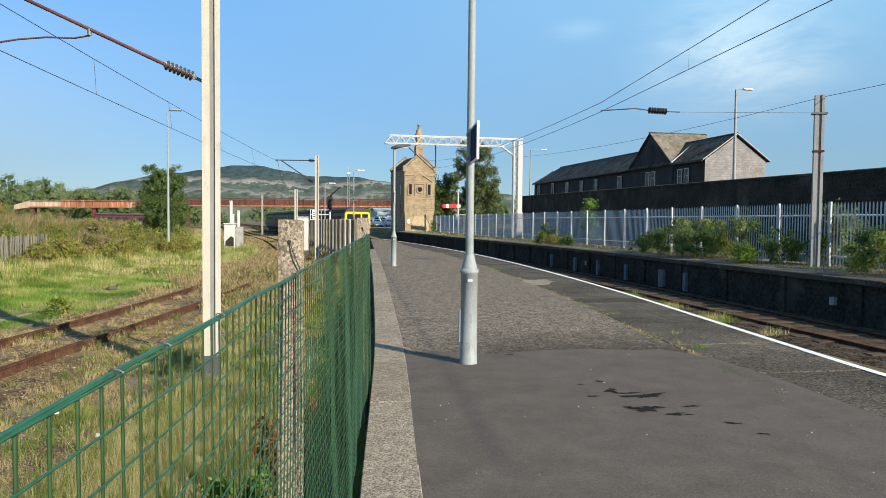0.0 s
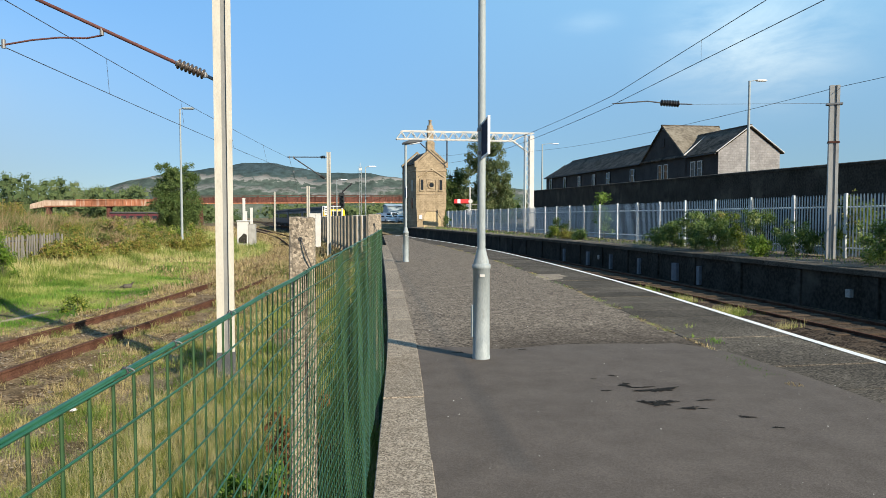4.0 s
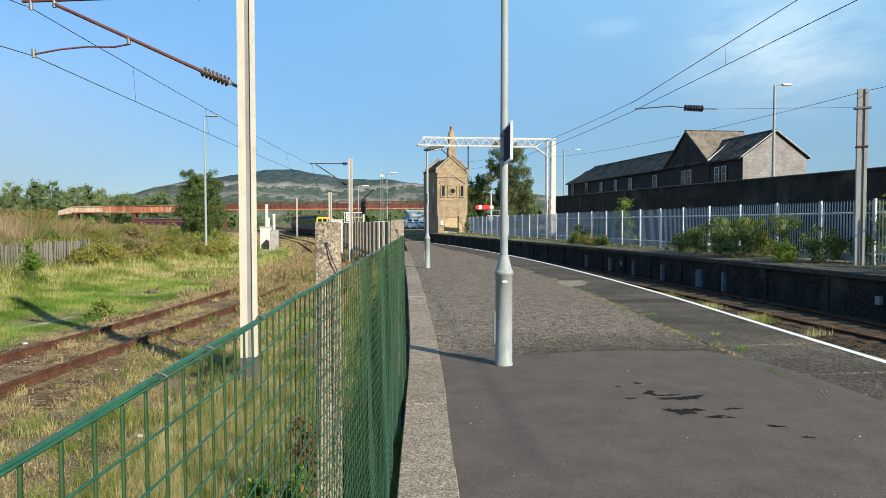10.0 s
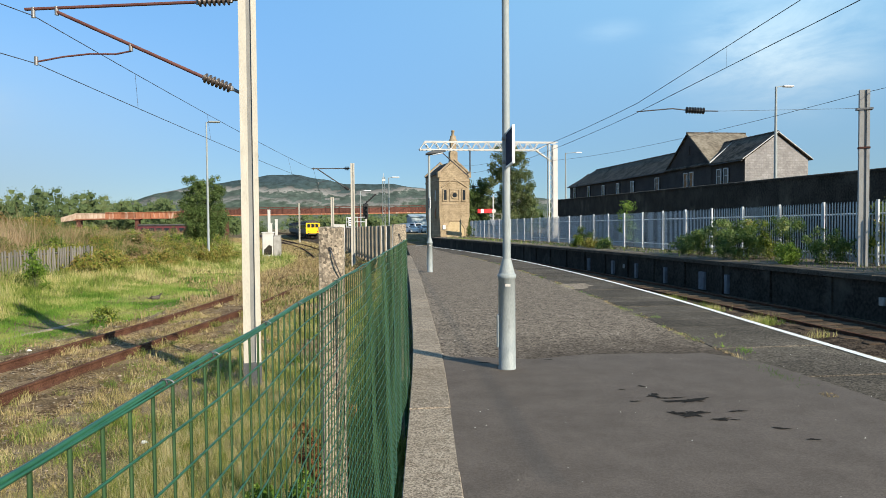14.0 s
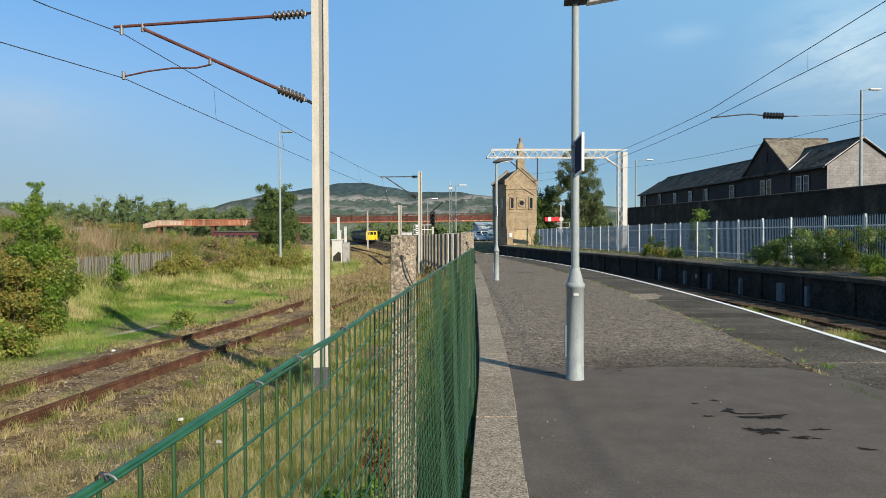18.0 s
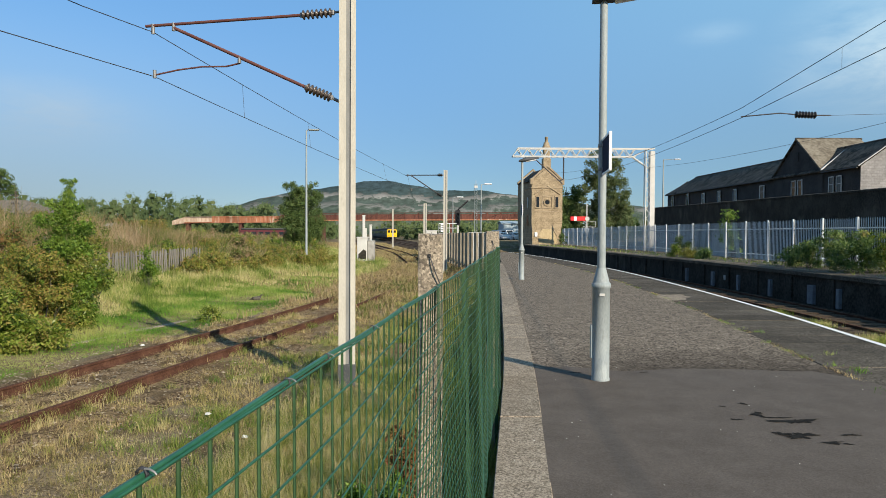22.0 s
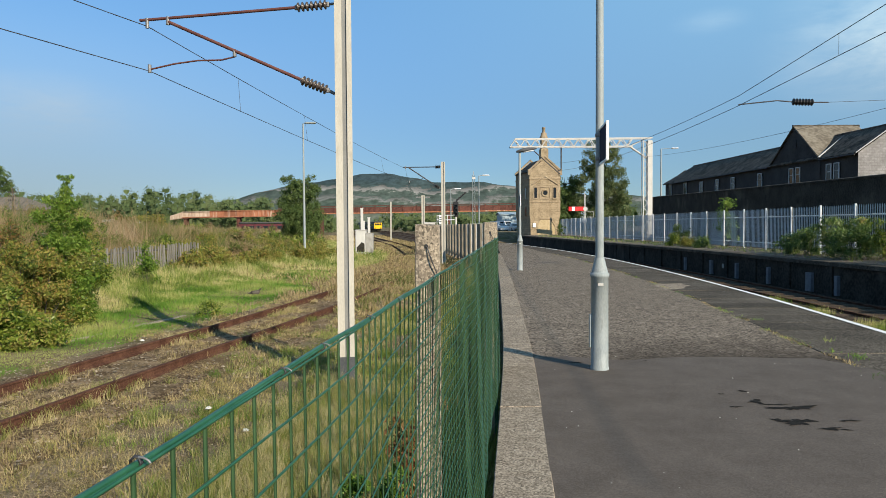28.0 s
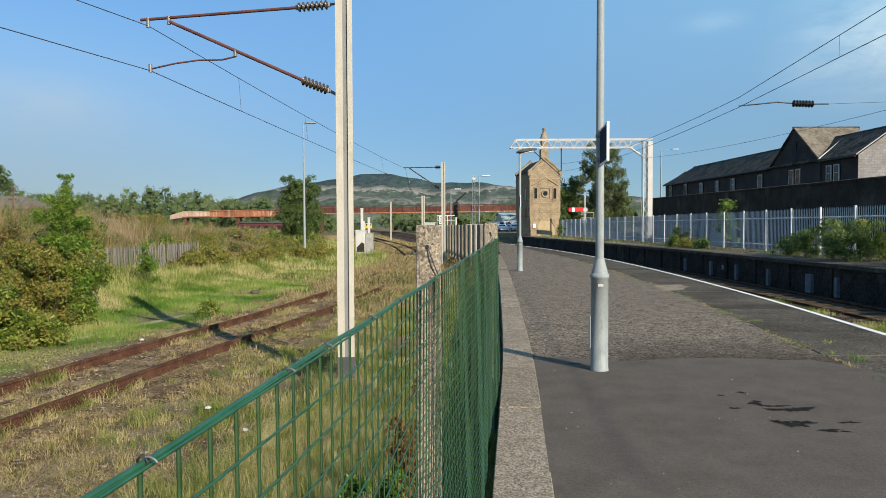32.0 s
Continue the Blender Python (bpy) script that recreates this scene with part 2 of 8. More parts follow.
def leafy(name, colours, rough=0.6, glow=0.25, fine=8.0, spread=0.35, single=1.0):
    """Leaves or blades: one colour of the row for each piece, with light passing through."""
    m = bpy.data.materials.new(name)
    m.use_nodes = True
    n, l = m.node_tree.nodes, m.node_tree.links
    p = n["Principled BSDF"]
    p.inputs["Roughness"].default_value = rough
    p.inputs["Specular IOR Level"].default_value = 0.25
    g, ramp = n.new("ShaderNodeNewGeometry"), n.new("ShaderNodeValToRGB")
    co, no = n.new("ShaderNodeTexCoord"), n.new("ShaderNodeTexNoise")
    no.inputs["Scale"].default_value, no.inputs["Detail"].default_value = fine, 3
    l.new(co.outputs["Object"], no.inputs["Vector"])
    mr = n.new("ShaderNodeMapRange")
    mr.inputs["From Min"].default_value, mr.inputs["From Max"].default_value = 0.3, 0.7
    mr.inputs["To Min"].default_value, mr.inputs["To Max"].default_value = -spread, spread
    l.new(no.outputs["Fac"], mr.inputs["Value"])
    own, ad = n.new("ShaderNodeMapRange"), n.new("ShaderNodeMath")
    own.inputs["To Min"].default_value, own.inputs["To Max"].default_value = 0.5 - 0.5 * single, 0.5 + 0.5 * single
    l.new(g.outputs["Random Per Island"], own.inputs["Value"])
    ad.operation, ad.use_clamp = "ADD", True
    l.new(own.outputs["Result"], ad.inputs[0])
    l.new(mr.outputs["Result"], ad.inputs[1])
    while len(ramp.color_ramp.elements) < len(colours):
        ramp.color_ramp.elements.new(0.5)
    for i, (e, c) in enumerate(zip(ramp.color_ramp.elements, colours)):
        e.position, e.color = i / (len(colours) - 1), (*c, 1)
    l.new(ad.outputs[0], ramp.inputs["Fac"])
    l.new(ramp.outputs["Color"], p.inputs["Base Color"])
    tr, mixs = n.new("ShaderNodeBsdfTranslucent"), n.new("ShaderNodeMixShader")
    l.new(ramp.outputs["Color"], tr.inputs["Color"])
    mixs.inputs[0].default_value = glow
    l.new(p.outputs["BSDF"], mixs.inputs[1])
    l.new(tr.outputs["BSDF"], mixs.inputs[2])
    l.new(mixs.outputs["Shader"], n["Material Output"].inputs["Surface"])
    return m


def plain_glass(name, tint=(0.02, 0.025, 0.03)):
    m = bpy.data.materials.new(name)
    m.use_nodes = True
    p = m.node_tree.nodes["Principled BSDF"]
    p.inputs["Base Color"].default_value, p.inputs["Roughness"].default_value = (*tint, 1), 0.12
    p.inputs["Specular IOR Level"].default_value = 0.22
    return m


ASPHALT_NEW = grainy("asphalt_new", (0.080, 0.066, 0.055), (0.130, 0.108, 0.091), 3.0, 0.9, bump=0.35, fine=130, dirt=(0.122, 0.103, 0.088), dirt_scale=0.9, dirt_at=0.5, soft_dirt=0.35, spec=0.2, chip=1.8, dist=0.004)
speckled(ASPHALT_NEW, 0.009, 0.80, 1.2)
ASPHALT_OLD = grainy("asphalt_old", (0.120, 0.098, 0.077), (0.205, 0.172, 0.137), 5.0, 0.95, bump=0.25, fine=60, dirt=(0.105, 0.087, 0.068), dirt_scale=0.5, dirt_at=0.55, soft_dirt=0.3, dist=0.006, chip=1.3, spec=0.05, hard=1.0)
speckled(ASPHALT_OLD, 0.024, 0.25, 1.95)
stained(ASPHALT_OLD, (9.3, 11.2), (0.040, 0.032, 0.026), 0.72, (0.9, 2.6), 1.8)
EDGE_STONE = grainy("edge_slab", (0.052, 0.045, 0.036), (0.110, 0.095, 0.076), 1.1, 0.92, bump=0.3, fine=46, dirt=(0.165, 0.142, 0.110), dirt_scale=0.55, dirt_at=0.60, soft_dirt=0.2, obj=0.22, chip=1.2, spec=0.08, dist=0.006, hard=1.0)
speckled(EDGE_STONE, 0.020, 0.4, 1.7)
COPING = grainy("coping_stone", (0.20, 0.163, 0.124), (0.31, 0.262, 0.205), 9.0, 0.95, bump=0.25, fine=120, dirt=(0.125, 0.101, 0.073), dirt_scale=2.2, dirt_at=0.57, soft_dirt=0.14, obj=0.10, chip=1.2, hard=1.0, spec=0.06, dist=0.004)
speckled(COPING, 0.011, 0.45, 1.6)
CONCRETE = grainy("old_concrete", (0.21, 0.172, 0.128), (0.34, 0.285, 0.215), 45.0, 0.95, bump=0.8, fine=260, dirt=(0.20, 0.165, 0.12), dirt_scale=14.0, dirt_at=0.60, chip=1.6, hard=0.9, obj=0.1, dist=0.003)
speckled(CONCRETE, 0.006, 0.45, 1.6)
CONCRETE_GREY = grainy("grey_concrete", (0.26, 0.25, 0.23), (0.40, 0.39, 0.36), 3.0, 0.95, bump=0.4, dirt=(0.17, 0.16, 0.14), island=0.1)
PALE = grainy("concrete_pale", (0.17, 0.145, 0.105), (0.30, 0.26, 0.20), 2.0, 0.95, bump=0.4, obj=0.2, dirt=(0.085, 0.075, 0.06), dirt_scale=1.5)
WHITE_LINE = grainy("white_line_paint", (0.70, 0.70, 0.67), (0.84, 0.84, 0.82), 5.0, 0.8, bump=0.3, dirt=(0.45, 0.43, 0.40), dirt_scale=4.0, dirt_at=0.66)
SOOT = grainy("sooty_wall", (0.017, 0.016, 0.013), (0.052, 0.047, 0.039), 1.2, 0.95, bump=0.6, fine=10, dirt=(0.088, 0.079, 0.064), dirt_scale=0.5, dirt_at=0.54, soft_dirt=0.16, spec=0.15, chip=1.4)
STAIN = grainy("oil_stain", (0.010, 0.009, 0.008), (0.026, 0.024, 0.021), 20, 0.95, bump=0.1, spec=0.1)
GALV = grainy("galvanised_steel", (0.24, 0.275, 0.275), (0.33, 0.365, 0.365), 2.5, 0.62, 0.0, bump=0.05, fine=25, stretch=(6, 6, 1), dirt=(0.18, 0.20, 0.195), dirt_scale=3.0, dirt_at=0.56, soft_dirt=0.2)
GALV_FENCE = grainy("palisade_steel", (0.45, 0.49, 0.51), (0.58, 0.62, 0.64), 3.0, 0.6, 0.1, bump=0.05, obj=0.1)
CREAM = grainy("mast_paint", (0.42, 0.395, 0.335), (0.53, 0.50, 0.425), 2.0, 0.7, bump=0.1, fine=20, stretch=(4, 4, 1), dirt=(0.31, 0.28, 0.22), dirt_scale=1.6, dirt_at=0.60, soft_dirt=0.2, spec=0.2)
MAST_GREY = grainy("mast_grey", (0.30, 0.30, 0.285), (0.42, 0.415, 0.39), 2.0, 0.7, bump=0.1, fine=20, stretch=(4, 4, 1), dirt=(0.22, 0.21, 0.19), dirt_scale=1.6, dirt_at=0.60, soft_dirt=0.2, spec=0.2)
WEB_GREY = grainy("mast_web", (0.17, 0.175, 0.17), (0.26, 0.26, 0.25), 2.0, 0.8, bump=0.1, stretch=(4, 4, 1))
WHITE_STEEL = grainy("white_steel", (0.50, 0.49, 0.46), (0.62, 0.61, 0.57), 1.5, 0.7, bump=0.05, dirt=(0.36, 0.34, 0.30), dirt_scale=0.9, dirt_at=0.60, soft_dirt=0.2, spec=0.2)
RED_TUBE = grainy("red_oxide_tube", (0.10, 0.035, 0.03), (0.17, 0.07, 0.055), 5, 0.6, 0.1, bump=0.1)
INSULATOR = grainy("brown_insulator", (0.045, 0.034, 0.028), (0.085, 0.068, 0.057), 6, 0.35, bump=0.0)
INSULATOR_DARK = grainy("dark_insulator", (0.012, 0.012, 0.013), (0.03, 0.03, 0.03), 6, 0.4, bump=0.0)
WIRE = grainy("dark_wire", (0.045, 0.046, 0.05), (0.08, 0.08, 0.085), 4, 0.6, 0.4, bump=0.0)
STEEL_FIT = grainy("steel_fitting", (0.16, 0.16, 0.16), (0.26, 0.26, 0.255), 10, 0.5, 0.4, bump=0.1)
GREEN_WIRE = grainy("green_coated_wire", (0.011, 0.074, 0.036), (0.022, 0.110, 0.054), 12, 0.38, bump=0.05, fine=80, spec=0.5)
# olive copy of the wire green; the uprights' shade is painted into it
GREEN_SHADED = grainy("shaded_green_wire", (0.020, 0.056, 0.020), (0.038, 0.088, 0.034), 12, 0.55, bump=0.05, fine=80, spec=0.35)
COVER = grainy("cable_cover", (0.11, 0.12, 0.135), (0.18, 0.195, 0.215), 4, 0.9, bump=0.2)
FOOT_GREY = grainy("foot_grey", (0.055, 0.06, 0.065), (0.10, 0.105, 0.11), 4, 0.9, bump=0.2)
# darkened ballast: the shadow over the platform tracks is put into its colour
BALLAST_SHADED = grainy("shaded_ballast", (0.018, 0.013, 0.009), (0.125, 0.092, 0.066), 3, 0.95, bump=1.0, fine=22, dist=0.03, chip=1.8, hard=1.5, spec=0.06)
RUST_RAIL = grainy("rusty_rail", (0.058, 0.026, 0.017), (0.135, 0.066, 0.043), 3, 0.9, 0.0, bump=0.4, fine=40, spec=0.1, hard=1.2)
RAIL_TOP = grainy("running_rail", (0.16, 0.13, 0.11), (0.26, 0.22, 0.19), 3, 0.5, 0.5, bump=0.1)
SLEEPER = grainy("old_sleeper", (0.050, 0.036, 0.026), (0.13, 0.098, 0.072), 2, 0.95, bump=0.8, fine=25, stretch=(1, 6, 6), obj=0.2, spec=0.05)
BALLAST = grainy("ballast", (0.065, 0.042, 0.025), (0.30, 0.215, 0.13), 3, 0.95, bump=1.0, fine=22, dist=0.04, dirt=(0.15, 0.105, 0.055), dirt_scale=0.9, dirt_at=0.5, soft_dirt=0.2, chip=1.6, hard=1.5, spec=0.06)
GROUND = grainy("rough_ground", (0.105, 0.078, 0.046), (0.27, 0.215, 0.14), 1.2, 0.95, bump=1.0, fine=34, dirt=(0.13, 0.125, 0.042), dirt_scale=0.55, dirt_at=0.52, soft_dirt=0.15, dist=0.04, chip=1.5, hard=1.4, spec=0.06)
STONE_PALE = grainy("pale_infill", (0.36, 0.28, 0.16), (0.50, 0.40, 0.25), 1.5, 0.9, bump=0.3, fine=6, spec=0.1)
STONE_TRIM = grainy("stone_trim", (0.22, 0.165, 0.105), (0.38, 0.30, 0.20), 1.0, 0.9, bump=0.4, fine=8)
SLATE = grainy("roof_slate", (0.040, 0.035, 0.029), (0.145, 0.122, 0.100), 0.8, 0.95, bump=0.7, fine=3.2, dirt=(0.165, 0.138, 0.106), dirt_scale=0.5, dirt_at=0.56, soft_dirt=0.25, chip=1.4, hard=1.2, dist=0.05, spec=0.1)
ROOF_BROWN = grainy("brown_sheet_roof", (0.10, 0.085, 0.068), (0.19, 0.165, 0.135), 0.5, 0.9, bump=0.3, fine=2, stretch=(5, 1, 1))
SLATE_PALE = grainy("roof_stone_slate", (0.13, 0.11, 0.085), (0.26, 0.23, 0.18), 0.8, 0.9, bump=0.5, fine=4, obj=0.1, hard=1.2, spec=0.1)


def coursed(name, a, b, joint, width, height):
    """Coursed blockwork on an upright wall that faces along y."""
    m = grainy(name, a, b, 1.2, 0.95, bump=0.0, fine=6)
    n, l = m.node_tree.nodes, m.node_tree.links
    co, sep, com, bk = n.new("ShaderNodeTexCoord"), n.new("ShaderNodeSeparateXYZ"), n.new("ShaderNodeCombineXYZ"), n.new("ShaderNodeTexBrick")
    l.new(co.outputs["Object"], sep.inputs[0])
    l.new(sep.outputs["X"], com.inputs["X"])
    l.new(sep.outputs["Z"], com.inputs["Y"])
    l.new(com.outputs[0], bk.inputs["Vector"])
    bk.inputs["Scale"].default_value, bk.inputs["Brick Width"].default_value, bk.inputs["Row Height"].default_value = 1.0, width, height
    bk.inputs["Mortar Size"].default_value, bk.inputs["Bias"].default_value = 0.03, 0.0
    bk.inputs["Color1"].default_value, bk.inputs["Color2"].default_value, bk.inputs["Mortar"].default_value = (0.88, 0.88, 0.88, 1), (1.1, 1.1, 1.1, 1), (*joint, 1)
    mul = n.new("ShaderNodeMixRGB")
    mul.blend_type, mul.inputs[0].default_value = "MULTIPLY", 1.0
    p = n["Principled BSDF"]
    l.new(p.inputs["Base Color"].links[0].from_socket, mul.inputs[1])
    l.new(bk.outputs["Color"], mul.inputs[2])
    l.new(mul.outputs["Color"], p.inputs["Base Color"])
    return m


GREY_STONE = coursed("grey_blockwork", (0.21, 0.20, 0.197), (0.31, 0.30, 0.295), (0.86, 0.86, 0.85), 0.42, 0.20)
STONE = coursed("yellow_stone", (0.22, 0.168, 0.104), (0.41, 0.322, 0.210), (0.87, 0.86, 0.85), 0.62, 0.31)
# near-black because the shade of the building's sunless side is put into the colour
SHADE_DARK_WALL = grainy("shade_dark_wall", (0.026, 0.024, 0.023), (0.058, 0.053, 0.050), 0.8, 0.95, bump=0.3, fine=8)
WINDOW_FRAME = grainy("window_frame_white", (0.44, 0.44, 0.43), (0.56, 0.56, 0.54), 3, 0.7, bump=0.0)
GLASS = plain_glass("window_glass")
RUST_IRON = grainy("rusty_girder", (0.20, 0.066, 0.032), (0.37, 0.16, 0.09), 0.35, 0.9, bump=0.3, fine=2, dirt=(0.46, 0.34, 0.26), dirt_scale=0.22, dirt_at=0.55, soft_dirt=0.12, stretch=(5, 1, 0.5), obj=0.25)
GIRDER_PALE = grainy("faded_girder", (0.30, 0.20, 0.14), (0.50, 0.40, 0.31), 0.5, 0.9, bump=0.2, fine=2, stretch=(5, 1, 0.5), obj=0.15)
RUST_DARK = grainy("dark_girder", (0.060, 0.024, 0.018), (0.15, 0.058, 0.042), 0.5, 0.9, bump=0.3, fine=2, obj=0.25, stretch=(4, 1, 0.6))
SIGN_BLUE = grainy("sign_face", (0.03, 0.035, 0.06), (0.045, 0.05, 0.08), 3, 0.95, bump=0.0, spec=0.05)
WHITE_PLASTIC = grainy("white_enamel", (0.74, 0.75, 0.76), (0.82, 0.83, 0.84), 3, 0.4, bump=0.0)
RED_ENAMEL = grainy("red_enamel", (0.62, 0.02, 0.025), (0.75, 0.04, 0.04), 3, 0.45, bump=0.0)
BLACK_PAINT = grainy("black_paint", (0.012, 0.012, 0.013), (0.03, 0.03, 0.03), 3, 0.5, bump=0.0)
YELLOW = grainy("train_yellow", (0.80, 0.47, 0.005), (0.86, 0.54, 0.01), 2, 0.45, bump=0.0)
TRAIN_GREY = grainy("train_side", (0.085, 0.09, 0.10), (0.13, 0.135, 0.145), 1, 0.6, bump=0.05, stretch=(1, 1, 4), spec=0.2)
TRAIN_ROOF = grainy("train_roof", (0.05, 0.05, 0.05), (0.09, 0.088, 0.085), 2, 0.9, bump=0.05, spec=0.1)
UNDER = grainy("underframe", (0.02, 0.018, 0.017), (0.05, 0.045, 0.04), 3, 0.9, bump=0.1)
MAROON = grainy("maroon_coach", (0.07, 0.010, 0.016), (0.11, 0.018, 0.024), 1, 0.6, bump=0.0)
TIMBER_GREY = grainy("weathered_timber", (0.10, 0.092, 0.08), (0.23, 0.215, 0.19), 3, 0.95, bump=0.6, fine=30, stretch=(8, 8, 1), obj=0.3)
BARK = grainy("bark", (0.05, 0.042, 0.032), (0.12, 0.105, 0.085), 6, 0.95, bump=0.8, fine=30, stretch=(1, 1, 0.4))
STRIP_GRASS = leafy("strip_grass", [(0.058, 0.145, 0.015), (0.110, 0.232, 0.029), (0.162, 0.284, 0.044), (0.230, 0.319, 0.068), (0.347, 0.371, 0.116)], 0.7, 0.3, 0.5, 0.8, 0.45)
TUFT = leafy("tussock_grass", [(0.095, 0.140, 0.026), (0.190, 0.224, 0.053), (0.336, 0.319, 0.110), (0.504, 0.420, 0.198), (0.605, 0.504, 0.275)], 0.7, 0.35, 1.6, 0.7, 0.5)
DRY_GRASS = leafy("dry_grass", [(0.121, 0.138, 0.029), (0.242, 0.215, 0.068), (0.385, 0.308, 0.126), (0.550, 0.451, 0.210), (0.451, 0.341, 0.179)], 0.7, 0.3, 3.5, 0.7, 0.5)
GREEN_GRASS = leafy("green_grass", [(0.085, 0.15, 0.021), (0.165, 0.245, 0.042), (0.255, 0.31, 0.070), (0.40, 0.39, 0.14)], 0.7, 0.3, 1.1, 0.7, 0.5)
STRAW = leafy("straw_grass", [(0.12, 0.18, 0.028), (0.25, 0.29, 0.06), (0.40, 0.38, 0.13), (0.58, 0.49, 0.25), (0.64, 0.55, 0.31)], 0.7, 0.4, 4.5, 0.8, 0.5)
BANK_GRASS = leafy("bank_grass", [(0.103, 0.171, 0.025), (0.194, 0.270, 0.048), (0.324, 0.352, 0.100), (0.497, 0.462, 0.189), (0.583, 0.506, 0.242)], 0.7, 0.3, 0.8, 0.8, 0.5)
THATCH = leafy("brown_thatch", [(0.10, 0.073, 0.034), (0.235, 0.175, 0.085), (0.37, 0.28, 0.145), (0.52, 0.41, 0.225), (0.24, 0.23, 0.065)], 0.8, 0.2, 4.0, 0.75, 0.5)
WEED_BROWN = leafy("brown_weeds", [(0.078, 0.118, 0.024), (0.151, 0.168, 0.048), (0.224, 0.168, 0.083), (0.325, 0.224, 0.127), (0.403, 0.302, 0.187)], 0.8, 0.25, 0.35, 0.9, 0.5)
LEAF_BUSH = leafy("bush_leaves", [(0.041, 0.076, 0.011), (0.096, 0.156, 0.022), (0.180, 0.244, 0.040), (0.312, 0.348, 0.077), (0.360, 0.293, 0.099)], 0.35, 0.35, 1.4, 0.5, 0.8)
LEAF_LIGHT = leafy("light_shrub_leaves", [(0.040, 0.080, 0.022), (0.090, 0.160, 0.042), (0.165, 0.245, 0.068), (0.30, 0.34, 0.12)], 0.4, 0.4, 1.5, 0.5, 0.8)
LEAF_RUSSET = leafy("russet_leaves", [(0.07, 0.10, 0.02), (0.17, 0.115, 0.04), (0.27, 0.15, 0.065), (0.14, 0.18, 0.035), (0.30, 0.24, 0.09)], 0.6, 0.3, 0.9)
DOCK = leafy("dock_leaves", [(0.20, 0.085, 0.035), (0.32, 0.14, 0.06), (0.17, 0.18, 0.05), (0.40, 0.24, 0.11)], 0.6, 0.35, 2.0)
BRAMBLE = leafy("bramble_leaves", [(0.069, 0.103, 0.020), (0.161, 0.190, 0.033), (0.276, 0.265, 0.055), (0.299, 0.196, 0.066), (0.149, 0.184, 0.033)], 0.6, 0.25, 0.8)
LEAF_BRIGHT = leafy("sapling_leaves", [(0.069, 0.140, 0.018), (0.138, 0.232, 0.032), (0.237, 0.323, 0.063)], 0.5, 0.35, 1.5)
LEAF_DARK = leafy("conifer_leaves", [(0.05, 0.088, 0.022), (0.085, 0.135, 0.038), (0.14, 0.19, 0.06)], 0.65, 0.25, 0.8)
LEAF_BIRCH = leafy("birch_leaves", [(0.055, 0.085, 0.032), (0.095, 0.135, 0.050), (0.14, 0.18, 0.07), (0.19, 0.21, 0.095)], 0.6, 0.3, 0.4)
# far foliage is greyed and lightened: distance haze sits in the leaf colours
LEAF_FAR = leafy("hazed_far_leaves", [(0.068, 0.105, 0.046), (0.095, 0.142, 0.056), (0.13, 0.178, 0.072), (0.17, 0.205, 0.095)], 0.85, 0.2, 0.05, 0.5, 0.5)


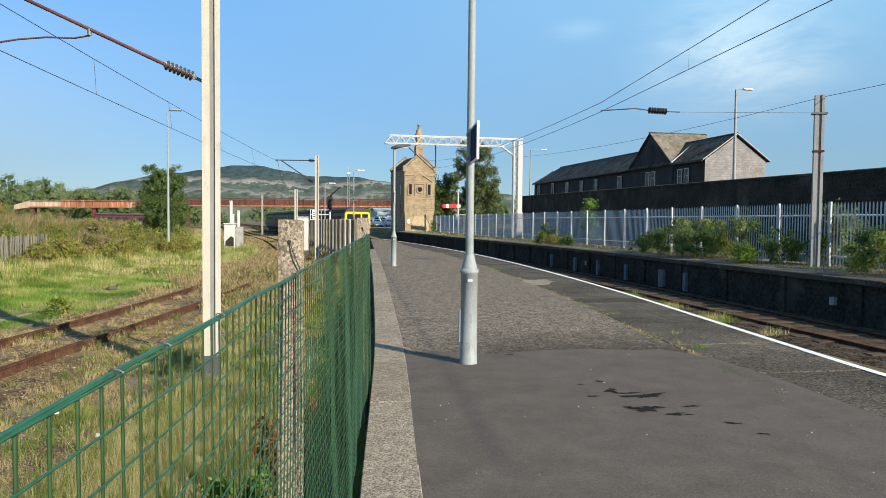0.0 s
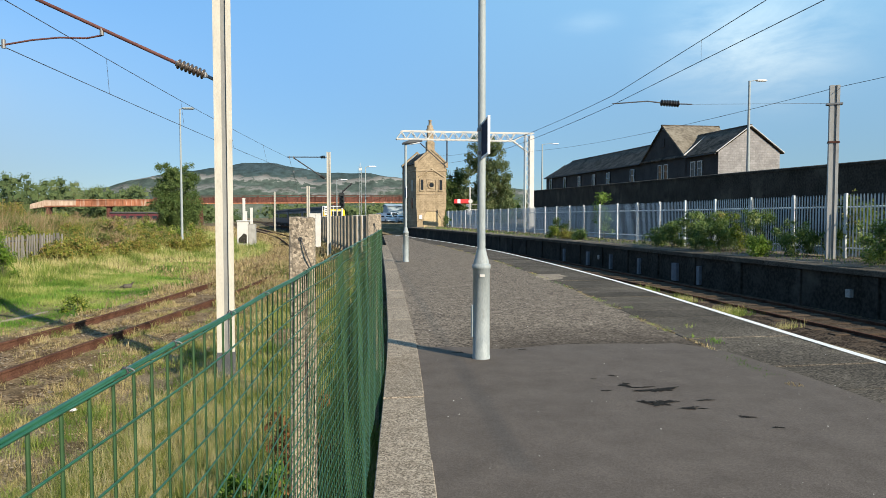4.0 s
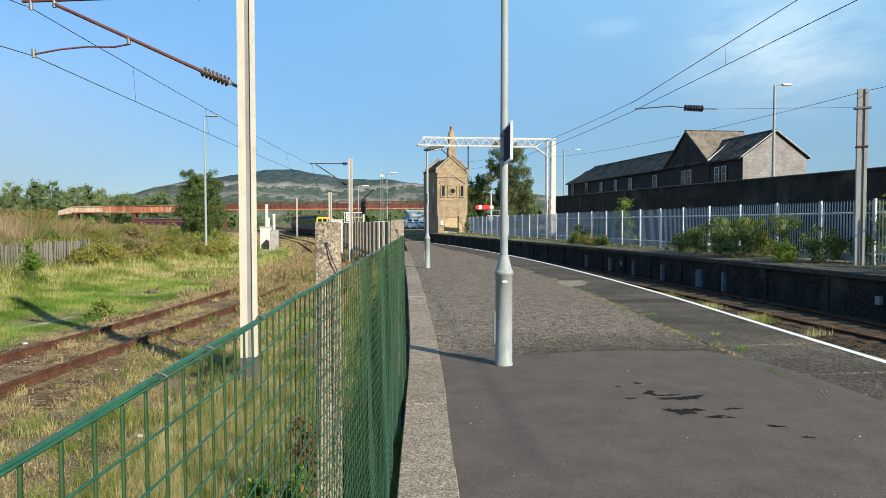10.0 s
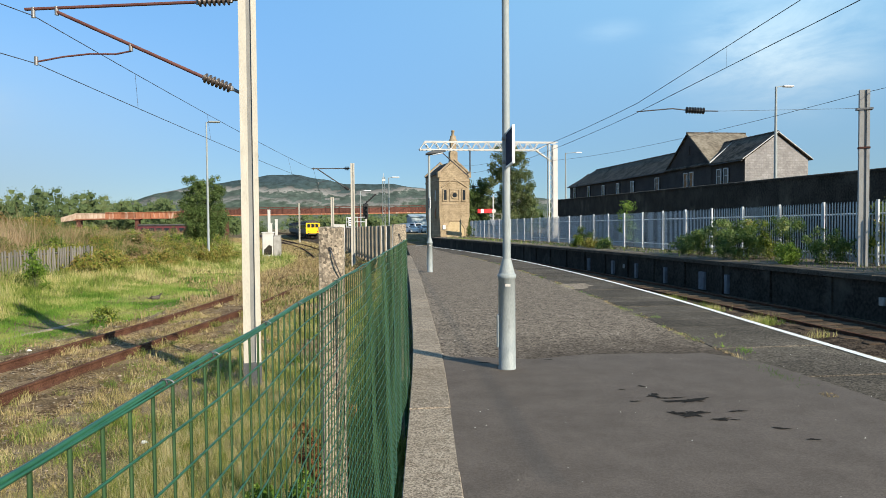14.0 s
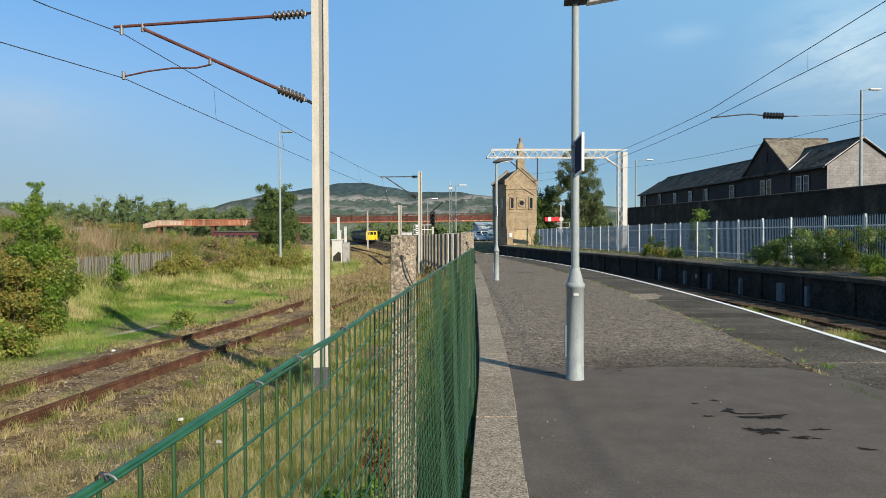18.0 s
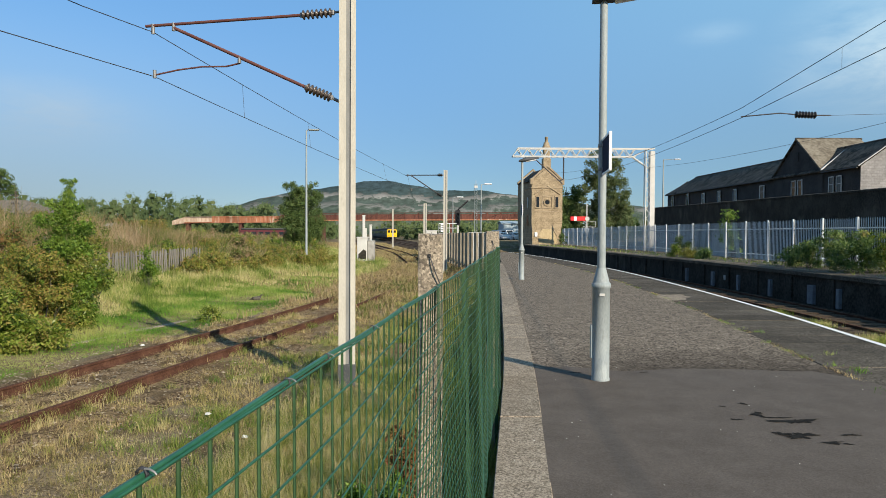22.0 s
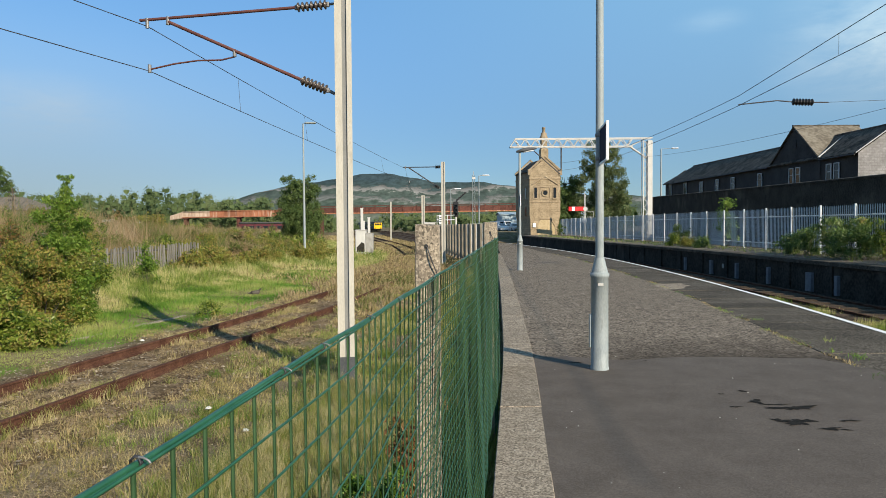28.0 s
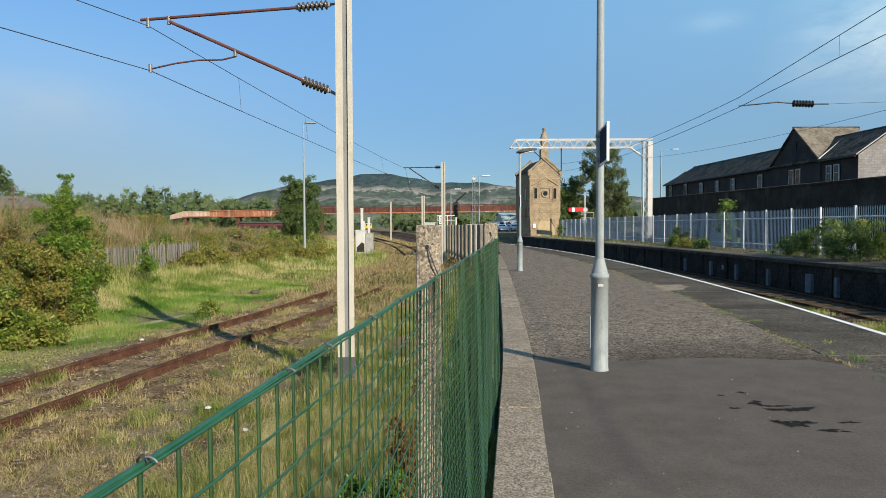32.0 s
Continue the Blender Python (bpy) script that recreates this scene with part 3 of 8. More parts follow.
# ---- mesh tools ----
class Soup:
    """Corners and faces that become one mesh."""

    def __init__(self):
        self.v, self.f, self.smooth = [], [], []

    def add(self, vs, fs, smooth=False):
        k = len(self.v)
        self.v += [tuple(p) for p in vs]
        self.f += [tuple(k + i for i in q) for q in fs]
        self.smooth += [smooth] * len(fs)
        return self

    def box(self, x0, x1, y0, y1, z0, z1, m=None, c=0.0):
        """A box, its upright edges and rims cut back by c."""
        if c <= 0:
            vs = [(x, y, z) for z in (z0, z1) for y in (y0, y1) for x in (x0, x1)]
            fs = [(0, 2, 3, 1), (4, 5, 7, 6), (0, 1, 5, 4), (2, 6, 7, 3), (0, 4, 6, 2), (1, 3, 7, 5)]
        else:
            def ring(g, z):
                return [(x0 + g + c, y0 + g, z), (x1 - g - c, y0 + g, z), (x1 - g, y0 + g + c, z), (x1 - g, y1 - g - c, z), (x1 - g - c, y1 - g, z), (x0 + g + c, y1 - g, z), (x0 + g, y1 - g - c, z), (x0 + g, y0 + g + c, z)]
            vs = ring(c, z0) + ring(0, z0 + c) + ring(0, z1 - c) + ring(c, z1)
            fs = [tuple(range(7, -1, -1)), tuple(range(24, 32))]
            fs += [(r * 8 + i, r * 8 + (i + 1) % 8, r * 8 + 8 + (i + 1) % 8, r * 8 + 8 + i) for r in range(3) for i in range(8)]
        if m is not None:
            vs = [m @ Vector(p) for p in vs]
        return self.add(vs, fs)

    def tube(self, p, q, r, r2=None, n=10, caps=True, smooth=True):
        p, q = Vector(p), Vector(q)
        r2 = r if r2 is None else r2
        rot = (q - p).to_track_quat("Z", "Y").to_matrix()
        vs = []
        for c, rad in ((p, r), (q, r2)):
            vs += [c + rot @ Vector((rad * math.cos(2 * math.pi * i / n), rad * math.sin(2 * math.pi * i / n), 0)) for i in range(n)]
        self.add(vs, [(i, (i + 1) % n, n + (i + 1) % n, n + i) for i in range(n)], smooth)
        if caps:
            self.add(vs[:n], [tuple(range(n - 1, -1, -1))])
            self.add(vs[n:], [tuple(range(n))])
        return self

    def lathe(self, rows, n=16, base=(0, 0, 0), axis=None):
        """Radius and height pairs turned round an upright axis (or round the way axis from base)."""
        b = Vector(base)
        rot = Vector(axis).to_track_quat("Z", "Y").to_matrix() if axis is not None else Matrix.Identity(3)
        vs = [b + rot @ Vector((r * math.cos(2 * math.pi * i / n), r * math.sin(2 * math.pi * i / n), z)) for r, z in rows for i in range(n)]
        fs = [(k * n + i, k * n + (i + 1) % n, k * n + n + (i + 1) % n, k * n + n + i) for k in range(len(rows) - 1) for i in range(n)]
        self.add(vs, fs, True)
        self.add(vs[:n], [tuple(range(n - 1, -1, -1))])
        self.add(vs[-n:], [tuple(range(n))])
        return self

    def path(self, pts, r, n=5):
        """A round wire through the points."""
        pts = [Vector(p) for p in pts]
        vs, fs = [], []
        for i, p in enumerate(pts):
            way = (pts[min(i + 1, len(pts) - 1)] - pts[max(i - 1, 0)]).normalized()
            side = way.cross(Vector((0, 0, 1)))
            side = side.normalized() if side.length > 1e-3 else Vector((1, 0, 0))
            up = side.cross(way)
            vs += [p + (side * math.cos(2 * math.pi * k / n) + up * math.sin(2 * math.pi * k / n)) * r for k in range(n)]
        for i in range(len(pts) - 1):
            fs += [(i * n + k, i * n + (k + 1) % n, i * n + n + (k + 1) % n, i * n + n + k) for k in range(n)]
        return self.add(vs, fs, True)

    def prism(self, outline, z0, z1):
        """An upright prism over a flat outline (counter-clockwise)."""
        n = len(outline)
        vs = [(x, y, z0) for x, y in outline] + [(x, y, z1) for x, y in outline]
        return self.add(vs, [tuple(range(n - 1, -1, -1)), tuple(range(n, 2 * n))] + [(i, (i + 1) % n, n + (i + 1) % n, n + i) for i in range(n)])

    def strip(self, left, right):
        """A ribbon between two rows of points."""
        n = len(left)
        return self.add(list(left) + list(right), [(i, n + i, n + i + 1, i + 1) for i in range(n - 1)])

    def mesh(self, name):
        me = bpy.data.meshes.new(name)
        me.from_pydata(self.v, [], self.f)
        me.polygons.foreach_set("use_smooth", self.smooth)
        me.update()
        return me


def clean(name, soup, weld=False):
    me = soup.mesh(name)
    bm = bmesh.new()
    bm.from_mesh(me)
    if weld:
        bmesh.ops.remove_doubles(bm, verts=bm.verts, dist=1e-4)
    bmesh.ops.recalc_face_normals(bm, faces=bm.faces)
    bm.to_mesh(me)
    bm.free()
    return me


def part(name, soup, material, parent, label="", at=(0, 0, 0)):
    me = soup if isinstance(soup, bpy.types.Mesh) else soup.mesh(name)
    if material and not me.materials:
        me.materials.append(material)
    ob = new(name, me)
    ob.parent, ob.location = parent, at
    return tagged(ob, label) if label else ob


def thing(name, label, category, at=(0, 0, 0), turn=0.0, group="", kind=""):
    ob = new(name)
    ob.empty_display_size = 0.2
    ob.matrix_basis = pose(*at, 0, 0, turn)
    return tagged(ob, label, category, group, kind)


def solo(name, soup, material, label, category, at=(0, 0, 0), turn=0.0, group="", kind=""):
    me = soup if isinstance(soup, bpy.types.Mesh) else soup.mesh(name)
    if material and not me.materials:
        me.materials.append(material)
    ob = new(name, me)
    ob.matrix_basis = pose(*at, 0, 0, turn)
    return tagged(ob, label, category, group, kind)


def triangles(name, verts, material):
    """A mesh of loose triangles from an array of (n, 3, 3)."""
    n = len(verts)
    me = bpy.data.meshes.new(name)
    me.vertices.add(3 * n)
    me.vertices.foreach_set("co", np.ascontiguousarray(verts, np.float32).ravel())
    me.loops.add(3 * n)
    me.loops.foreach_set("vertex_index", np.arange(3 * n, dtype=np.int32))
    me.polygons.add(n)
    me.polygons.foreach_set("loop_start", np.arange(0, 3 * n, 3, dtype=np.int32))
    me.update(calc_edges=True)
    me.materials.append(material)
    return me


def quads(name, verts, material):
    """A mesh of loose four-cornered leaves from an array of (n, 4, 3)."""
    n = len(verts)
    me = bpy.data.meshes.new(name)
    me.vertices.add(4 * n)
    me.vertices.foreach_set("co", np.ascontiguousarray(verts, np.float32).ravel())
    me.loops.add(4 * n)
    me.loops.foreach_set("vertex_index", np.arange(4 * n, dtype=np.int32))
    me.polygons.add(n)
    me.polygons.foreach_set("loop_start", np.arange(0, 4 * n, 4, dtype=np.int32))
    me.update(calc_edges=True)
    me.materials.append(material)
    return me


def smooth(a, b, x):
    t = np.clip((x - a) / (b - a), 0, 1)
    return t * t * (3 - 2 * t)


def curve_through(knots):
    """x over y through the knots, smoothly; level slopes are found from the neighbours."""
    ys, xs = np.array([k[1] for k in knots], float), np.array([k[0] for k in knots], float)
    m = np.gradient(xs, ys)

    def at(y):
        y = np.asarray(y, float)
        i = np.clip(np.searchsorted(ys, y) - 1, 0, len(ys) - 2)
        h = ys[i + 1] - ys[i]
        t = (y - ys[i]) / h
        inside = (2 * t**3 - 3 * t**2 + 1) * xs[i] + (t**3 - 2 * t**2 + t) * h * m[i] + (-2 * t**3 + 3 * t**2) * xs[i + 1] + (t**3 - t**2) * h * m[i + 1]
        return np.where(y < ys[0], xs[0] + (y - ys[0]) * m[0], np.where(y > ys[-1], xs[-1] + (y - ys[-1]) * m[-1], inside))
    return at


# ---- lines of the plan: x over y ----
left_edge = curve_through([(-0.95, -8), (-0.12, 0), (0.28, 4.1), (0.70, 8.3), (1.17, 14.2), (2.17, 28.3), (3.2, 45), (4.2, 60)])
right_edge = curve_through([(5.75, -8), (5.95, 2), (6.14, 6.6), (6.5, 10), (7.05, 15), (7.55, 22), (7.85, 33), (7.4, 45), (6.45, 56), (5.7, 62)])
far_edge = curve_through([(14.6, -10), (14.3, 10), (14.1, 25), (13.9, 38), (13.2, 50), (12.0, 70), (10.6, 92)])
track_left = curve_through([(-8.7, -8), (-7.0, 2), (-5.64, 10.2), (-5.17, 13), (-4.49, 16.6), (-3.92, 19.9), (-3.15, 25.7), (-2.45, 34), (-2.05, 44), (-2.2, 56), (-4.2, 75), (-7.2, 95), (-11.6, 122), (-18, 160), (-29, 220), (-47, 300)])
track_near = curve_through([(7.4, -8), (7.5, 2), (8.0, 10), (8.9, 20), (9.35, 33), (8.9, 45), (7.7, 57), (4.3, 75), (1.2, 90), (-2.2, 110), (-7.0, 139), (-11.7, 173), (-16.4, 212), (-23.4, 255), (-34, 310), (-60, 420)])
track_far = curve_through([(11.9, -10), (12.3, 14), (12.4, 28), (12.2, 40), (11.3, 55), (8.7, 75), (5.2, 94), (1.6, 112), (-3.4, 141), (-8.2, 175), (-13, 214), (-20, 257), (-30, 312), (-56, 422)])
RAIL = -0.92


def ground_z(x, y):
    """The lie of the land: trackbeds, the bank left of the sidings, gentle unevenness."""
    x, y = np.asarray(x, float), np.asarray(y, float)
    u = track_left(np.clip(y, -8, 140)) - x
    bank = smooth(3.2, 14, u) * 1.05 + smooth(12, 24, u) * (0.55 + 0.75 * (1 - smooth(48, 80, y)))
    bank = bank * (1 - smooth(110, 190, y)) + 0.5 * smooth(150, 260, y)
    rough = 0.035 * np.sin(1.7 * x + 0.6 * y) * np.sin(0.9 * y - 0.5 * x) + 0.05 * np.sin(0.31 * x) * np.cos(0.27 * y)
    beyond = 1.5 * smooth(103.5, 110, y) * (1 - smooth(150, 200, y)) * smooth(4.5, 7.5, x)
    low = -1.07 + 0.21 * (1 - smooth(35, 65, y)) * (1 - smooth(0.3, 1.5, x - left_edge(np.clip(y, -8, 60))))
    return low + bank + rough * smooth(1.6, 3.5, np.abs(u)) * (x < 0.5) + beyond


# ---- ground: one sheet out to the horizon ----
def spread(near, step, far, grow):
    v, s = [0.0], step
    while v[-1] < far:
        v.append(v[-1] + s)
        if v[-1] > near:
            s *= grow
    return v


xs = sorted({-a for a in spread(22, 0.45, 3500, 1.22)} | set(spread(16, 0.8, 3500, 1.3)))
ys = sorted({-a for a in spread(8, 2, 1500, 1.5)} | set(spread(55, 0.6, 4500, 1.12)))
gx, gy = np.meshgrid(xs, ys)
gz = ground_z(gx, gy)
nx = len(xs)
sheet = Soup()
sheet.add(np.stack([gx, gy, gz], -1).reshape(-1, 3), [(j * nx + i, j * nx + i + 1, (j + 1) * nx + i + 1, (j + 1) * nx + i) for j in range(len(ys) - 1) for i in range(nx - 1)], True)
solo("ground", sheet, GROUND, "rough ground of dry grass, soil and cinders", "ground", kind="structure")


# ---- the island platform ----
def block_between(lo, hi, y0, y1, z0, z1, n):
    """A solid between two plan lines."""
    s = Soup()
    yy = np.linspace(y0, y1, n)
    a, b = [(float(lo(y)), y) for y in yy], [(float(hi(y)), y) for y in yy]
    k = len(yy)
    vs = [(x, y, z) for z in (z0, z1) for row in (a, b) for x, y in row]
    fs = []
    for i in range(k - 1):
        fs += [(2 * k + i, 3 * k + i, 3 * k + i + 1, 2 * k + i + 1), (i, i + 1, k + i + 1, k + i)]
        fs += [(i, 2 * k + i, 2 * k + i + 1, i + 1), (k + i, k + i + 1, 3 * k + i + 1, 3 * k + i)]
    fs += [(0, k, 3 * k, 2 * k), (k - 1, 3 * k - 1, 4 * k - 1, 2 * k - 1)]
    return s.add(vs, fs)


platform = thing("platform", "worn grey tarmac station platform with stone edges", "platform", kind="structure")
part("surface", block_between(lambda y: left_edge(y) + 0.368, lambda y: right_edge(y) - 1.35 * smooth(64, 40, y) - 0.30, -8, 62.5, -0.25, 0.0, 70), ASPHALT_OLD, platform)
part("retaining_wall", block_between(lambda y: left_edge(y) + 0.03, lambda y: right_edge(y) - 0.06, -8, 62.5, -1.25, -0.18, 70), SOOT, platform)
ramp = Soup()
ramp.add([(4.4, 62.5, -1.1), (5.5, 62.5, -1.1), (4.4, 62.5, -0.002), (5.5, 62.5, -0.002), (4.0, 70, -1.1), (4.6, 70, -1.1)], [(2, 3, 5, 4), (0, 2, 4), (1, 5, 3), (0, 1, 3, 2)])
part("ramp", ramp, ASPHALT_OLD, platform)
patch = Soup()
py = np.linspace(-7.9, 8.45, 34)
lo = [(float(left_edge(y)) + 0.355, y, 0.006) for y in py]
hi = [(4.55 + 0.03 * y + 0.06 * math.sin(1.3 * y) - 0.5 * max(0, (y - 7.6)) ** 2, y + 0.05 * math.sin(2 * y), 0.006) for y in py]
rows = 26
pv, pf = [], []
for i in range(len(py)):
    for k in range(rows + 1):
        t = k / rows
        edge = smooth(7.6, 8.45, py[i]) * (0.10 * math.sin(3.1 * t * 4) + 0.05 * math.sin(17 * t))
        pv.append((lo[i][0] + (hi[i][0] - lo[i][0]) * t, py[i] + edge, 0.006))
for i in range(len(py) - 1):
    pf += [(i * (rows + 1) + k, i * (rows + 1) + k + 1, (i + 1) * (rows + 1) + k + 1, (i + 1) * (rows + 1) + k) for k in range(rows)]
part("tarmac_patch", Soup().add(pv, pf), ASPHALT_NEW, platform, "smooth newer grey tarmac")
wl_a = np.linspace(-8, 62.4, 90)
part("white_line", Soup().strip([(float(right_edge(y)) - 0.10, y, 0.004) for y in wl_a], [(float(right_edge(y)) + 0.015, y, 0.004) for y in wl_a]), WHITE_LINE, platform, "white painted edge line")


part("repair_patch", Soup().add([(5.42, 17.3, 0.0045), (5.75, 17.36, 0.0045), (6.05, 17.62, 0.0045), (6.18, 18.05, 0.0045), (6.44, 18.35, 0.0045), (6.38, 18.8, 0.0045), (6.52, 19.2, 0.0045), (6.1, 19.02, 0.0045), (5.70, 19.08, 0.0045), (5.62, 18.6, 0.0045), (5.48, 18.2, 0.0045), (5.52, 17.7, 0.0045)], [tuple(range(12))]), COPING, platform, "worn pale concrete patch")


def blot(cx, cy, rx, ry, seed, n=96, m=0.8):
    r = random.Random(seed)
    ph = [r.uniform(0, 6.28) for _ in range(5)]
    pts = []
    for i in range(n):
        a = 2 * math.pi * i / n
        k = 1 + m * (0.5 * math.sin(2 * a + ph[0]) + 0.35 * math.sin(3 * a + ph[1]) + 0.3 * math.sin(5 * a + ph[2]) + 0.25 * math.sin(9 * a + ph[3]) + 0.22 * math.sin(17 * a + ph[4]) + 0.16 * math.sin(29 * a + ph[0]))
        pts.append((cx + rx * k * math.cos(a), cy + ry * k * math.sin(a)))
    return pts


for i, (x, y, rx, ry) in enumerate([(2.82, 6.33, 0.09, 0.06), (3.05, 6.10, 0.20, 0.075), (2.86, 5.66, 0.17, 0.075), (3.3, 5.69, 0.075, 0.03), (2.56, 6.15, 0.05, 0.03), (2.86, 6.73, 0.05, 0.03), (3.02, 5.47, 0.13, 0.03), (2.62, 6.62, 0.03, 0.02), (2.95, 6.22, 0.12, 0.03), (2.75, 5.72, 0.08, 0.04), (3.35, 5.15, 0.07, 0.03), (3.42, 4.85, 0.05, 0.02), (3.13, 5.44, 0.04, 0.02), (1.55, 8.2, 0.06, 0.03), (2.35, 8.25, 0.05, 0.025)]):
    pts = blot(x, y, 0.72 * rx, 0.85 * ry, i)
    part("oil_stain", Soup().add([(a, b, 0.010) for a, b in pts], [tuple(range(len(pts)))]), STAIN, platform)


# coping stones along the fence, one by one
def slab_row(lo, hi, y0, y1, length, z0, z1, mat, parent, name, seed, gap=0.012, c=0.012):
    r = random.Random(seed)
    y = y0
    while y < y1:
        L = length * r.uniform(0.85, 1.15)
        e = min(y + L - gap, y1)
        a0, a1, b0, b1 = float(lo(y)), float(lo(e)), float(hi(y)), float(hi(e))
        z = z1 + r.uniform(-0.006, 0.003)
        s = Soup()
        k = c
        vs = [(a0, y, z0), (b0, y, z0), (b1, e, z0), (a1, e, z0), (a0, y, z - k), (b0, y, z - k), (b1, e, z - k), (a1, e, z - k), (a0 + k, y + k, z), (b0 - k, y + k, z), (b1 - k, e - k, z), (a1 + k, e - k, z)]
        s.add(vs, [(3, 2, 1, 0), (8, 9, 10, 11)] + [(r4 * 4 + i, r4 * 4 + (i + 1) % 4, r4 * 4 + 4 + (i + 1) % 4, r4 * 4 + 4 + i) for r4 in range(2) for i in range(4)])
        part(name, s, mat, parent)
        y += L


# ---- opposite platform ----
opposite = thing("opposite_platform", "disused far platform with soot-black wall and weedy top", "platform", kind="structure")
FARZ = 0.2
part("retaining_wall", block_between(far_edge, lambda y: far_edge(y) + 9, -10, 96, -1.25, FARZ - 0.16, 40), SOOT, opposite)
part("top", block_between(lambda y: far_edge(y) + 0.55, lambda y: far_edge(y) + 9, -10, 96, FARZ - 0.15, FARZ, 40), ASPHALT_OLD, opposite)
for y, w in ((26.95, 0.42), (25.1, 0.2), (30.3, 0.2), (33.5, 0.2), (36.5, 0.3), (40.0, 0.2)):
    x = float(far_edge(y))
    part("cable_cover", Soup().box(x - 0.12, x + 0.02, y - w / 2, y + w / 2, -1.0, -0.28, c=0.01), COVER, opposite, "blue-grey cable cover")
for k in range(14):
    y = 13.5 + 3.05 * k
    x = float(far_edge(y))
    part("wall_pier", Soup().box(x - 0.07, x + 0.03, y - 0.28, y + 0.28, -1.25, 0.03, c=0.015), SOOT, opposite)
for y in (17.3, 35.0):
    x = float(far_edge(y))
    part("number_plate", Soup().box(x - 0.11, x + 0.01, y - 0.09, y + 0.09, -0.60, -0.38, c=0.005), CONCRETE_GREY, opposite, "small white plate")


# ---- tracks ----
def track(name, line, y0, y1, rail_mat, label, sleepers_to, seed, ballast=True, sleeper_gap=0.76, drop=0.0, bed=None, lift=0.0, bury=0.0):
    r = random.Random(seed)
    t = thing(name, label, "railway track", kind="structure")
    yy = [y0]
    while yy[-1] < y1:
        yy.append(yy[-1] + (0.8 if yy[-1] < 70 else 3.0))
    yy = np.array(yy)
    xc = line(yy)
    slope = np.gradient(xc, yy)
    nrm = np.stack([1 / np.sqrt(1 + slope**2), -slope / np.sqrt(1 + slope**2)], -1)
    rise = lambda y: 0.30 * smooth(50, 85, y) + 0.15 * smooth(110, 230, y) + lift * (1 - smooth(35, 65, y))
    hump = lambda x, y: 0.018 * math.sin(3.1 * x + 1.3 * y) + 0.014 * math.sin(2.2 * y - 4 * x) if bury else 0.0
    prof = [(-0.065, -0.155), (-0.065, -0.14), (-0.012, -0.125), (-0.012, -0.045), (-0.035, -0.03), (-0.035, 0.0), (0.035, 0.0), (0.035, -0.03), (0.012, -0.045), (0.012, -0.125), (0.065, -0.14), (0.065, -0.155)]
    k = len(prof)
    for side in (-0.7525, 0.7525):
        s = Soup()
        vs = []
        for x, y, n in zip(xc, yy, nrm):
            wob = 0.012 * math.sin(0.7 * y + side)
            vs += [(x + n[0] * (side + o), y + n[1] * (side + o), RAIL + h + rise(y) + 0.4 * wob) for o, h in prof]
        s.add(vs, [(i * k + j, i * k + (j + 1) % k, i * k + k + (j + 1) % k, i * k + k + j) for i in range(len(yy) - 1) for j in range(k)])
        part("rail", s, rail_mat, t)
    if ballast:
        s = Soup()
        cols = [(-3.4, -1.85), (-2.1, -1.12), (-1.5, -1.02), (-1.1, -1.0), (-0.6, -1.005), (0, -1.01), (0.6, -1.005), (1.1, -1.0), (1.5, -1.02), (2.1, -1.12), (3.4, -1.85)]
        m = len(cols)
        vs = [(x + n[0] * o, y + n[1] * o, h - drop + rise(y) + (bury if abs(o) < 1.6 else 0) + hump(x + o, y)) for x, y, n in zip(xc, yy, nrm) for o, h in cols]
        s.add(vs, [(i * m + j, i * m + j + 1, i * m + m + j + 1, i * m + m + j) for i in range(len(yy) - 1) for j in range(m - 1)])
        part("ballast", s, bed or BALLAST, t)
    y = y0
    sl = Soup().box(-1.25, 1.25, -0.125, 0.125, -0.12, 0.0, c=0.012).mesh("sleeper")
    sl.materials.append(SLEEPER)
    while y < sleepers_to:
        x, a = float(line(y)), math.atan(float(line(y + 0.5) - line(y - 0.5)))
        ob = new("sleeper", sl)
        ob.parent = t
        ob.matrix_basis = pose(x, y, -0.985 - drop * 0.55 - (0.085 if bury else 0.0) + r.uniform(-0.012, 0.006) + float(rise(y)), 0, 0, -math.degrees(a) + r.uniform(-1, 1))
        y += sleeper_gap * r.uniform(0.95, 1.05)
    return t


track("track_siding", track_left, -6, 290, RUST_RAIL, "rusty overgrown siding track", 70, 3, drop=0.075, lift=0.275, bury=0.003)
track("track_platform", track_near, -6, 415, RUST_RAIL, "running track beside the platform", 110, 4, bed=BALLAST_SHADED)
track("track_through", track_far, -8, 415, RUST_RAIL, "through track below the far platform wall", 80, 5, bed=BALLAST_SHADED)


# ---- green mesh fence ----
def fence_x(y):
    return -0.212 + 0.106 * y


